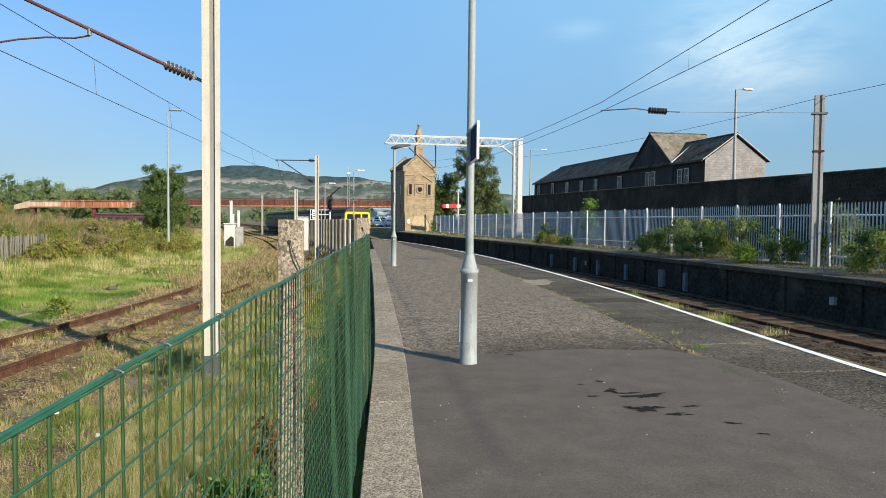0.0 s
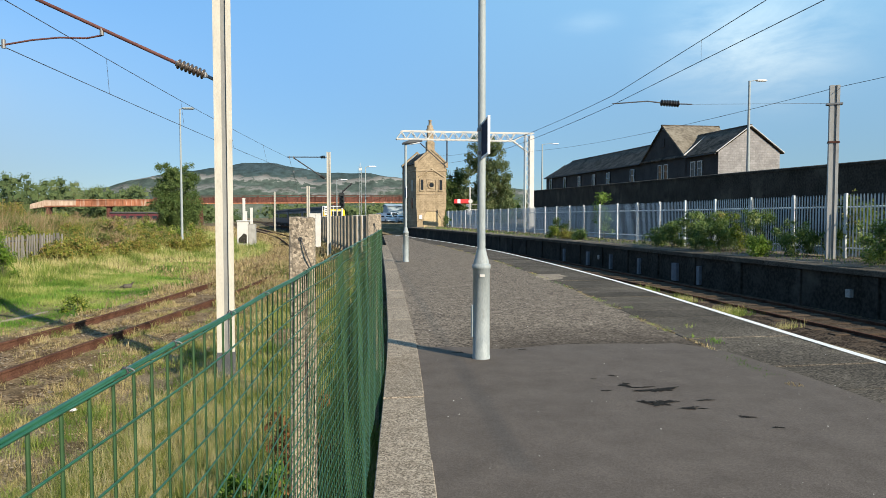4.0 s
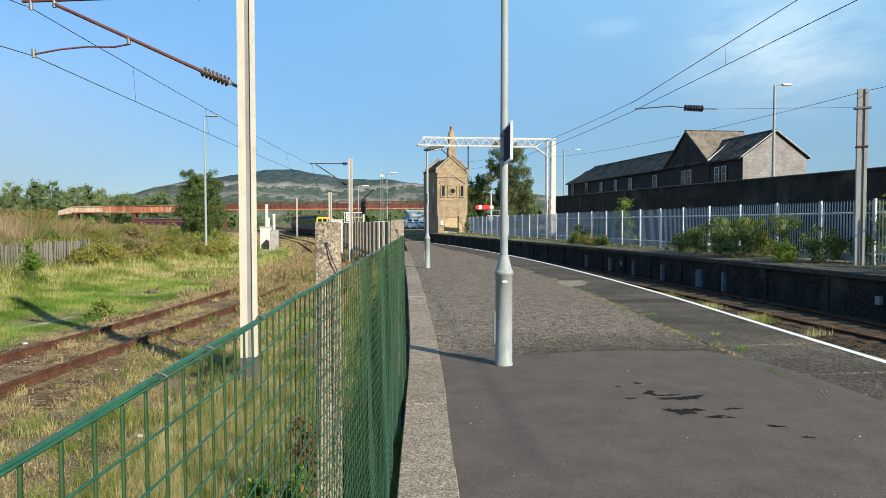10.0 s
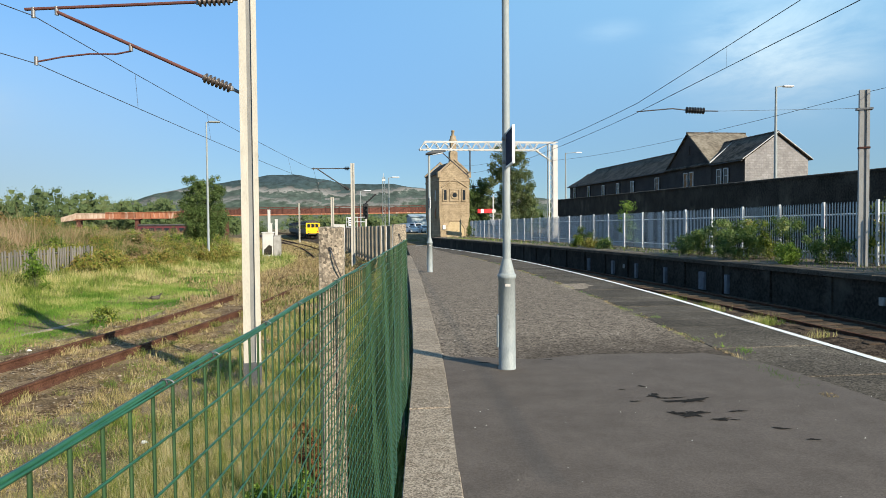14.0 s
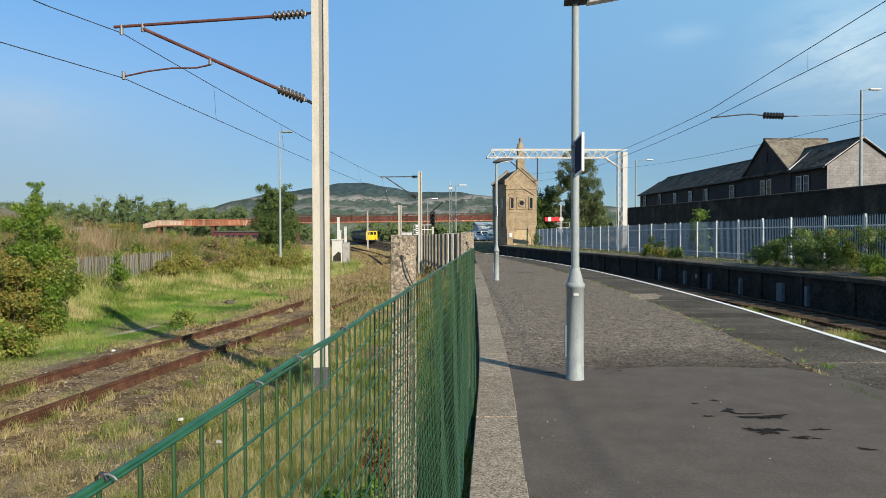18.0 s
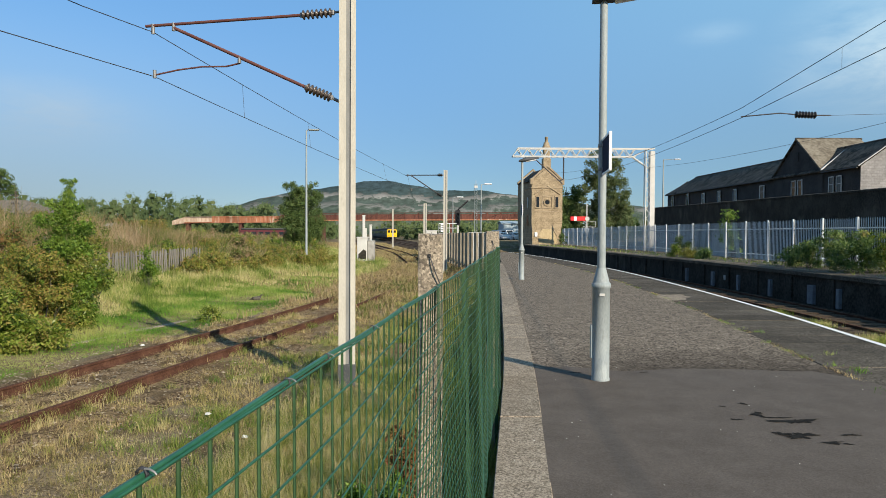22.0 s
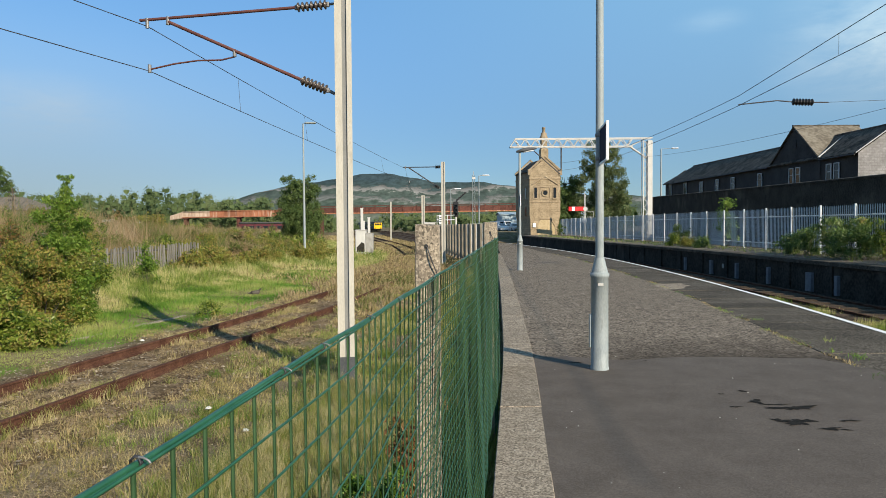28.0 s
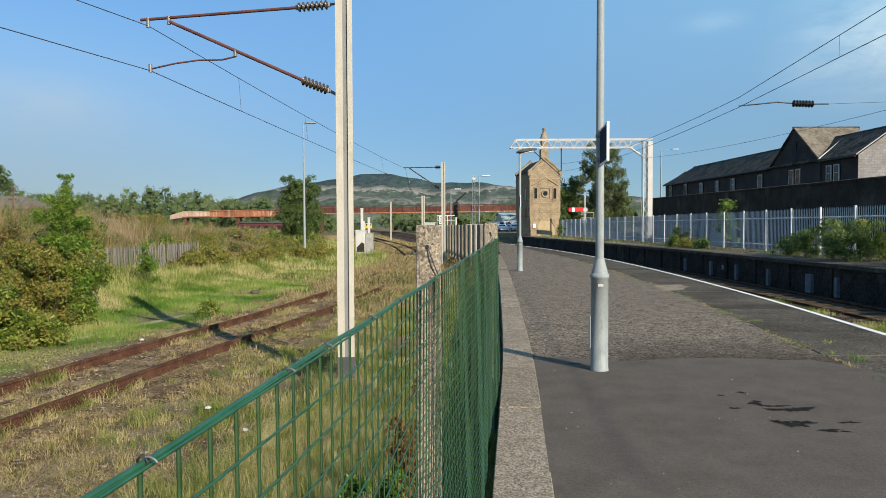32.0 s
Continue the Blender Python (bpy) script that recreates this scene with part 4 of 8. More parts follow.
def mesh_fence():
    t = thing("mesh_fence", "green plastic-coated welded wire mesh fence along the platform edge", "fence")
    TOP, Y0, Y1 = 1.49, -2.2, 7.66
    ripple = lambda y, z: 0.010 * math.sin(1.9 * y + 0.7) * (TOP - z) + 0.006 * math.sin(7.0 * y + 2.2 * z) * min(1, max(0, y - 0.8))
    sag = lambda y, z: 0.005 * math.sin(5.3 * y) + 0.010 * math.sin(2.1 * y + 4 * z) * min(1, max(0, y - 1.2) * 0.8)
    y = Y0
    while y < Y1:
        pts = [(fence_x(y) + ripple(y, z), y + 0.004 * math.sin(9 * z + y), z) for z in (TOP - 0.004, 1.1, 0.7, 0.35, -0.04)]
        part("upright_wire", Soup().path(pts, 0.00165, 5), GREEN_SHADED, t)
        y += 0.0445
    z = TOP - 0.0035
    while z > -0.03:
        n = [Y0 + (Y1 - Y0) * i / 90 for i in range(91)]
        part("line_wire", Soup().path([(fence_x(q) + 0.003 + ripple(q, z), q, z + sag(q, z) * (1 if z < TOP - 0.02 else 0.2)) for q in n], 0.0013, 5), GREEN_WIRE, t)
        z -= 0.0415
    n = [Y0 + (Y1 - Y0) * i / 60 for i in range(61)]
    for o, h, rad in ((0.0, -0.0002, 0.0021), (0.0012, -0.0018, 0.0014)):
        part("straining_wire", Soup().path([(fence_x(q) + o, q, TOP + h + 0.0015 * math.sin(11 * q)) for q in n], rad, 6), GREEN_WIRE, t)
    for q in (0.386, 0.629, 0.759, 0.996, 1.238, 1.75, 2.3, 3.0, 3.9, 5.2):
        x = fence_x(q)
        tie = Soup()
        for o in (0.0, 0.0022):
            tie.path([(x + 0.0032 * math.cos(a), q + o, TOP - 0.0005 + 0.0040 * math.sin(a)) for a in (0.9 * k for k in range(8))], 0.0007, 6)
        part("wire_tie", tie, WIRE, t, "twisted dark steel wire tie")
        part("tie_end", Soup().path([(x + 0.002, q, TOP + 0.0030), (x + 0.005, q - 0.001, TOP + 0.0032), (x + 0.008, q - 0.0015, TOP + 0.0018), (x + 0.0092, q - 0.0015, TOP + 0.0002)], 0.0007, 6), STEEL_FIT, t, "bent bright end of a wire tie")
    for q in (-1.6, 7.62):
        s = Soup().box(fence_x(q) - 0.045, fence_x(q) - 0.012, q - 0.018, q + 0.018, -1.05, TOP - 0.01, c=0.003)
        part("fence_post", s, GREEN_WIRE, t)
    return t


mesh_fence()


# ---- lamp columns ----
def lamp_column(at, turn=0.0, sign=True, label=""):
    t = thing("lamp_column", label, "lamp post", at, turn, group="platform lamps")
    part("base", Soup().lathe([(0.101, 0.0), (0.101, 0.03), (0.097, 0.035), (0.096, 1.03), (0.105, 1.035), (0.105, 1.08), (0.094, 1.08), (0.089, 1.10), (0.055, 1.235), (0.051, 1.25)], 28), GALV, t)
    part("column", Soup().lathe([(0.046, 1.2), (0.045, 2.2), (0.041, 4.15), (0.03, 4.18)], 20), GALV, t)
    part("maker_plate", Soup().box(-0.03, 0.03, -0.1035, -0.095, 0.945, 0.975, c=0.002), WHITE_STEEL, t, "small pale plate")
    part("inspection_door", Soup().box(-0.115, -0.085, -0.035, 0.035, 0.25, 0.62, c=0.006), GALV, t)
    lan = Soup()
    rows = []
    for i in range(15):
        u = i / 14
        x = -0.12 + 0.72 * u
        w = 0.135 * math.sin(math.pi * min(1, 0.16 + 0.80 * u) ** 0.8) + 0.012
        rows.append((x, w, 0.085 * math.sin(math.pi * (0.12 + 0.82 * u)) + 0.014))
    vs, fs, n = [], [], 12
    for x, w, h in rows:
        for k in range(n):
            a = 2 * math.pi * k / n
            vs.append((x, w * math.cos(a), 4.20 + 0.16 * (x + 0.1) + h * math.sin(a) * (1.0 if math.sin(a) > 0 else 0.55)))
    fs = [(i * n + k, i * n + (k + 1) % n, i * n + n + (k + 1) % n, i * n + n + k) for i in range(len(rows) - 1) for k in range(n)]
    lan.add(vs, fs, True)
    lan.add(vs[:n], [tuple(range(n))])
    lan.add(vs[-n:], [tuple(range(n - 1, -1, -1))])
    part("lantern", clean("lantern", lan), FOOT_GREY, t, "dark grey street lantern")
    part("lens", Soup().box(-0.19, 0.19, -0.075, 0.075, -0.015, 0.015, pose(0.31, 0, 4.215, 0, -9, 0), 0.01), WHITE_PLASTIC, t, "clear lamp lens")
    if sign:
        b = part("sign_board", Soup().box(-0.008, 0.008, -0.66, -0.05, 2.28, 2.655, c=0.003), SIGN_BLUE, t, "dark sign board with white rim")
        rim = Soup()
        for z0, z1 in ((2.27, 2.29), (2.645, 2.665)):
            rim.box(-0.011, 0.011, -0.68, -0.04, z0, z1)
        rim.box(-0.013, 0.013, -0.69, -0.655, 2.27, 2.665)
        part("rim", rim, WHITE_PLASTIC, b)
        for z in (2.34, 2.60):
            part("sign_clamp", Soup().lathe([(0.048, z - 0.02), (0.05, z - 0.018), (0.05, z + 0.018), (0.048, z + 0.02)], 18).box(-0.012, 0.012, -0.10, -0.03, z - 0.015, z + 0.015), STEEL_FIT, b)
    return t


lamp_column((1.737, 7.82, 0.0), -6.0, True, "galvanised steel platform lamp column with sign board")
lamp_column((2.74, 25.1, 0.0), -4.0, True, "galvanised lamp column farther along the platform")


# ---- overhead line masts ----
def section_mast(name, at, height, turn, label, z0=0.0, w=0.27, group="overhead line masts", paint=CREAM):
    t = thing(name, label, "mast", at, turn, group=group)
    h = w / 2
    out = [(-h, -0.10), (-h + 0.42 * w, -0.10), (-h + 0.42 * w, -0.065), (h - 0.30 * w, -0.065), (h - 0.30 * w, -0.10), (h, -0.10), (h, 0.12), (-h, 0.12)]
    part("shaft", Soup().prism(out, z0, height), paint, t)
    part("web", Soup().box(-h + 0.42 * w, h - 0.30 * w, -0.069, -0.064, z0, height - 0.01), WEB_GREY, t, "grey recessed web")
    return t


DIR1 = Vector((-0.988, 0.157, 0))
mast = section_mast("mast", (-1.55, 11.19, -0.87), 7.0, 8, "cream-painted steel overhead line mast with a bracket arm", w=0.262)
part("footing", Soup().box(-0.30, 0.30, -0.28, 0.28, -0.35, 0.02, c=0.03), CONCRETE_GREY, mast, "concrete footing")
part("dark_foot", Soup().box(-0.138, 0.138, -0.104, 0.124, 0.02, 0.42), FOOT_GREY, mast, "dark grey foot")


def ribs(p, q, r, n):
    """An insulator: a stem with discs between two points."""
    p, q = Vector(p), Vector(q)
    L = (q - p).length
    rows = []
    for i in range(n):
        z = L * i / n
        d = L / n
        rows += [(r * 0.42, z), (r * 0.42, z + 0.35 * d), (r, z + 0.5 * d), (r * 0.96, z + 0.62 * d), (r * 0.42, z + 0.95 * d)]
    return Soup().lathe(rows, 14, p, q - p)


def cantilever(t, base, way, pts, tube=0.024, mats=(RED_TUBE, INSULATOR), disc=0.076):
    """Bracket arm of a mast. pts: reach along way and height for its joints, in the thing's space; base: the mast's face."""
    inv = t.matrix_basis.inverted()
    g = lambda k: inv @ (Vector((base[0], base[1], 0)) + way * pts[k][0] + Vector((0, 0, pts[k][1])))
    part("tie_tube", Soup().tube(g("tie_b"), g("tie_end"), tube), mats[0], t, "red-brown tube")
    part("strut_tube", Soup().tube(g("strut_b"), g("strut_end"), tube * 1.15), mats[0], t, "red-brown tube")
    part("insulator", ribs(g("tie_a"), g("tie_b"), disc, 7), mats[1], t, "ribbed brown insulator")
    part("insulator", ribs(g("strut_a"), g("strut_b"), disc * 1.04, 7), mats[1], t, "ribbed brown insulator")
    part("link_rod", Soup().tube(g("tie_0"), g("tie_a"), 0.02), STEEL_FIT, t)
    part("link_rod", Soup().tube(g("strut_0"), g("strut_a"), 0.026), STEEL_FIT, t)
    for k in ("tie_a", "tie_b", "strut_a", "strut_b"):
        part("end_cap", Soup().tube(g(k) - Vector((0, 0, 0.035)), g(k) + Vector((0, 0, 0.035)), 0.03), STEEL_FIT, t)
    part("registration_arm", Soup().path([g("clamp") - Vector((0, 0, 0.05)), g("reg_a"), g("reg_b"), g("reg_c"), g("reg_end")], 0.014, 6), mats[0], t, "thin drop arm")
    for k, dz in (("strut_end", 0.03), ("clamp", 0.0), ("reg_end", 0.03), ("cat", 0.06)):
        p = g(k)
        part("clamp", Soup().tube(p - Vector((0, 0, 0.05)), p + Vector((0, 0, 0.05 + dz)), 0.03, n=8), STEEL_FIT, t)


cantilever(mast, (-1.57, 11.19), DIR1, dict(tie_0=(0.092, 5.114), tie_a=(0.220, 5.105), tie_b=(0.734, 5.086), tie_end=(3.430, 5.022), strut_0=(0.073, 3.683), strut_a=(0.238, 3.766), strut_b=(0.660, 3.940), strut_end=(2.934, 4.976), clamp=(1.788, 4.408), reg_a=(2.017, 4.316), reg_b=(2.430, 4.325), reg_c=(2.843, 4.288), reg_end=(3.274, 4.215), cat=(3.301, 4.940)))

mast2 = section_mast("mast", (0.037, 42.2, -0.95), 6.35, 0, "cream-painted overhead line mast beyond the platform fence", w=0.235)
cantilever(mast2, (0.037, 42.2), Vector((-1, 0, 0)), dict(tie_0=(0.092, 5.105), tie_a=(0.183, 5.105), tie_b=(0.459, 5.105), tie_end=(2.384, 5.086), strut_0=(0.073, 3.757), strut_a=(0.220, 3.848), strut_b=(0.504, 4.032), strut_end=(2.017, 5.050), clamp=(1.192, 4.490), reg_a=(1.376, 4.371), reg_b=(1.651, 4.353), reg_c=(1.834, 4.307), reg_end=(2.017, 4.215), cat=(2.247, 5.040)), 0.03, (WIRE, INSULATOR_DARK), 0.13)


def wire_thing(name, label, spans, r=0.008):
    """A wire through points, each span sagging."""
    pts = []
    for (p, q, sag) in spans:
        p, q = Vector(p), Vector(q)
        for i in range(17):
            u = i / 16
            pts.append(p.lerp(q, u) - Vector((0, 0, 4 * sag * u * (1 - u))))
    return solo(name, Soup().path(pts, r, 5), WIRE, label, "overhead wire", group="overhead wires")


m1c, m1k = (-4.83, 11.71, 4.92), (-4.81, 11.70, 4.19)
m2c, m2k = (-2.21, 42.18, 5.02), (-1.98, 42.18, 4.20)
wire_thing("catenary_wire", "thin dark catenary wire over the siding", [((-13.8, -24, 4.9), (-5.22, 10.18, 4.86), 0.0), ((-5.22, 10.18, 4.86), m1c, 0.0), (m1c, m2c, 0.10), (m2c, (-3.6, 85, 5.4), 0.4)], 0.0075)
wire_thing("contact_wire", "thin dark contact wire over the siding", [((-13.7, -24, 4.0), (-5.53, 8.80, 4.11), 0.0), ((-5.53, 8.80, 4.11), m1k, 0.0), (m1k, m2k, 0.06), (m2k, (-3.6, 85, 4.5), 0.05)], 0.0075)
for u in (0.13, 0.3, 0.5, 0.72):
    a = Vector(m1c).lerp(Vector(m2c), u) - Vector((0, 0, 4 * 0.10 * u * (1 - u)))
    b = Vector(m1k).lerp(Vector(m2k), u) - Vector((0, 0, 4 * 0.06 * u * (1 - u)))
    wire_thing("dropper_wire", "thin dropper wire between catenary and contact wire", [(a, b, 0.0)], 0.004)
# wires over the platform track
ra, rb = (9.1, 21.8, 5.52), (9.1, 21.9, 5.22)
wire_thing("catenary_wire", "dark catenary wire over the platform track", [((8.9, -6, 7.57), ra, 0.0), (ra, (9.6, 62, 7.0), 0.55)], 0.009)
wire_thing("contact_wire", "dark contact wire over the platform track", [((8.9, -6, 6.25), rb, 0.0), (rb, (9.6, 62, 6.3), 0.45)], 0.009)
wire_thing("earth_wire", "long dark wire carried from mast to gantry", [((17.2, -12, 6.3), (16.9, 21.4, 5.95), 0.3), ((16.9, 21.4, 5.95), (17.6, 61, 7.4), 0.35)], 0.009)
for u in (0.55, 0.8):
    wire_thing("dropper_wire", "thin dropper wire over the platform track", [((8.9 + 0.2 * u, -6 + 27.8 * u, 7.57 - 2.05 * u), (8.9 + 0.2 * u, -6 + 27.8 * u, 6.25 - 1.03 * u), 0)], 0.004)

mast_r = section_mast("mast", (16.75, 21.4, FARZ), 5.8, -28, "grey twin-channel overhead line mast on the far platform", w=0.30, paint=MAST_GREY)
part("clamp", Soup().box(-0.24, 0.24, -0.13, 0.14, 5.15, 5.21), STEEL_FIT, mast_r)
part("clamp", Soup().box(-0.17, 0.17, -0.12, 0.13, 3.88, 3.94), RUST_DARK, mast_r, "rusty band")
inv = mast_r.matrix_basis.inverted()
pull = [inv @ Vector(p) for p in ((16.6, 21.4, 5.40), (11.75, 21.6, 5.28), (11.3, 21.6, 5.28), (10.65, 21.6, 5.30), (10.2, 21.6, 5.34), (9.1, 21.8, 5.26))]
part("pull_wire", Soup().tube(pull[0], pull[1], 0.006, n=5), WIRE, mast_r)
part("insulator", ribs(pull[2], pull[3], 0.11, 7), INSULATOR_DARK, mast_r, "black ribbed insulator")
part("pull_arm", Soup().path([pull[1], pull[2], pull[3], pull[4], pull[5]], 0.02, 6), WIRE, mast_r)


# ---- lattice gantry ----
def gantry():
    t = thing("gantry", "white lattice steel gantry with one column, spanning the tracks", "gantry", (17.9, 62, FARZ))
    H0, H1, L = 8.15, 8.95, 12.0
    col = part("column", Soup().box(0.0, 0.42, -0.3, 0.3, 0.0, 8.7, c=0.02), WHITE_STEEL, t)
    part("column_foot", Soup().box(-0.1, 0.5, -0.38, 0.38, -0.02, 0.55, c=0.03), CONCRETE_GREY, t)
    lat = Soup()
    lat.box(-0.40, -0.32, -0.3, -0.24, 0.0, 8.7).box(-0.40, -0.32, 0.24, 0.30, 0.0, 8.7)
    z = 0.3
    k = 0
    while z < 8.3:
        a, b = ((-0.36, -0.27, z), (0.02, -0.27, z + 0.42)) if k % 2 == 0 else ((0.02, -0.27, z), (-0.36, -0.27, z + 0.42))
        lat.tube(a, b, 0.035, n=5)
        z += 0.42
        k += 1
    part("column_lattice", lat, WHITE_STEEL, t)
    for y in (-0.3, 0.3):
        part("chord", Soup().box(-L + 0.45, 0.4, y - 0.05, y + 0.05, H1 - 0.1, H1), WHITE_STEEL, t)
        part("chord", Soup().box(-L, -1.3, y - 0.05, y + 0.05, H0, H0 + 0.1), WHITE_STEEL, t)
    n = 22
    for i in range(n):
        x0, x1 = -L + 0.4 + (L - 1.7) * i / n, -L + 0.4 + (L - 1.7) * (i + 1) / n
        for y in (-0.3, 0.3):
            part("lacing_bar", Soup().tube((x0, y, H0 + 0.05 if i % 2 else H1 - 0.05), (x1, y, H1 - 0.05 if i % 2 else H0 + 0.05), 0.045, n=5), WHITE_STEEL, t)
    part("end_bar", Soup().tube((-L, -0.3, H0 + 0.05), (-L + 0.5, -0.3, H1 - 0.05), 0.05, n=5).tube((-L, 0.3, H0 + 0.05), (-L + 0.5, 0.3, H1 - 0.05), 0.05, n=5).box(-L, -L + 0.1, -0.3, 0.3, H0, H0 + 0.1), WHITE_STEEL, t)
    part("knee_brace", Soup().tube((-1.5, 0, H0 + 0.05), (0.02, 0, 7.15), 0.09, n=6).tube((-1.5, 0, H0 + 0.05), (-0.2, 0, H1 - 0.1), 0.05, n=6), WHITE_STEEL, t)
    inv = t.matrix_basis.inverted()
    part("drop_arm", Soup().tube((-7.5, 0, H0), (-7.5, 0, H0 - 1.9), 0.06, n=6).tube((-7.5, 0, H0 - 1.9), (-7.9, 0, H0 - 2.1), 0.05, n=6), WIRE, t, "dark drop arm")
    part("drop_arm", Soup().tube((-10.2, 0, H0), (-7.6, 0, H0 - 2.3), 0.05, n=6), WIRE, t, "dark slanting arm")


gantry()


# ---- palisade fence on the far platform ----
def palisade():
    t = thing("palisade_fence", "galvanised steel palisade security fence on the far platform", "fence")
    fx = lambda y: 17.5 - 0.02 * (y - 40) * (y > 40)
    pale = Soup()
    pale.add([(-0.035, 0, 0.0), (0, 0.02, 0.0), (0.035, 0, 0.0), (-0.035, 0, 2.02), (0, 0.02, 2.02), (0.035, 0, 2.02), (-0.018, 0.006, 2.12), (0, 0.016, 2.06), (0.018, 0.006, 2.12)], [(0, 1, 4, 3), (1, 2, 5, 4), (3, 4, 7, 6), (4, 5, 8, 7)])
    near, y, k = pale.mesh("pale"), 12.0, 0
    near.materials.append(GALV_FENCE)
    rest = Soup()
    while y < 98:
        if 18 < y < 60:
            ob = new("pale", near)
            ob.parent = t
            ob.matrix_basis = pose(float(fx(y)), y, FARZ + 0.08, 0, 0, 90)
        else:
            m = pose(float(fx(y)), y, FARZ + 0.08, 0, 0, 90)
            rest.add([m @ Vector(p) for p in pale.v], pale.f)
        y += 0.155
    tagged(part("distant_paling", rest, GALV_FENCE, t), kind="stuff")
    y = 13.3
    post = Soup().box(-0.04, 0.04, -0.045, 0.045, -0.02, 2.22, c=0.006).mesh("post")
    post.materials.append(GALV_FENCE)
    while y < 98:
        ob = new("post", post)
        ob.parent, ob.location = t, (float(fx(y)) - 0.09, y, FARZ)
        y += 2.75
    for z in (0.35, 1.75):
        n = [12 + 86 * i / 30 for i in range(31)]
        part("rail", Soup().path([(float(fx(q)) + 0.04, q, FARZ + z) for q in n], 0.03, 4), GALV_FENCE, t)


palisade()

# ---- dark boundary wall behind the palisade ----
wall = thing("wall_east", "long soot-black boundary wall", "wall", kind="structure")
wb = Soup()
n = 30
wa = [(22.7, 8 + 70.0 * i / n, 3.66 + 0.76 * (i / n)) for i in range(n + 1)]
vs = [(x, y, -1.2) for x, y, z in wa] + [(x, y, z) for x, y, z in wa] + [(x + 0.5, y, z) for x, y, z in wa] + [(x + 0.5, y, -1.2) for x, y, z in wa]
k = n + 1
wb.add(vs, [(j * k + i, j * k + i + 1, (j + 1) * k + i + 1, (j + 1) * k + i) for j in range(3) for i in range(n)] + [(0, k, 2 * k, 3 * k), (k - 1, 4 * k - 1, 3 * k - 1, 2 * k - 1)])
part("body", clean("body", wb), SOOT, wall)
cp = Soup()
vs = [(x + o, y, z + h) for o, h in ((-0.06, 0.003), (-0.06, 0.10), (0.25, 0.16), (0.56, 0.10), (0.56, 0.003)) for x, y, z in wa]
cp.add(vs, [(j * k + i, j * k + i + 1, ((j + 1) % 5) * k + i + 1, ((j + 1) % 5) * k + i) for j in range(5) for i in range(n)])
part("coping", clean("coping", cp), SOOT, wall)


# ---- long dark building beyond the wall ----
def roof_slab(a, b, c, d, thick=0.12):
    """A slab over four corners."""
    a, b, c, d = (Vector(p) for p in (a, b, c, d))
    nrm = (b - a).cross(d - a).normalized()
    nrm = nrm if nrm.z > 0 else -nrm
    vs = [a, b, c, d, a + nrm * thick, b + nrm * thick, c + nrm * thick, d + nrm * thick]
    return clean("roof", Soup().add(vs, [(0, 1, 2, 3), (4, 5, 6, 7), (0, 1, 5, 4), (1, 2, 6, 5), (2, 3, 7, 6), (3, 0, 4, 7)]))


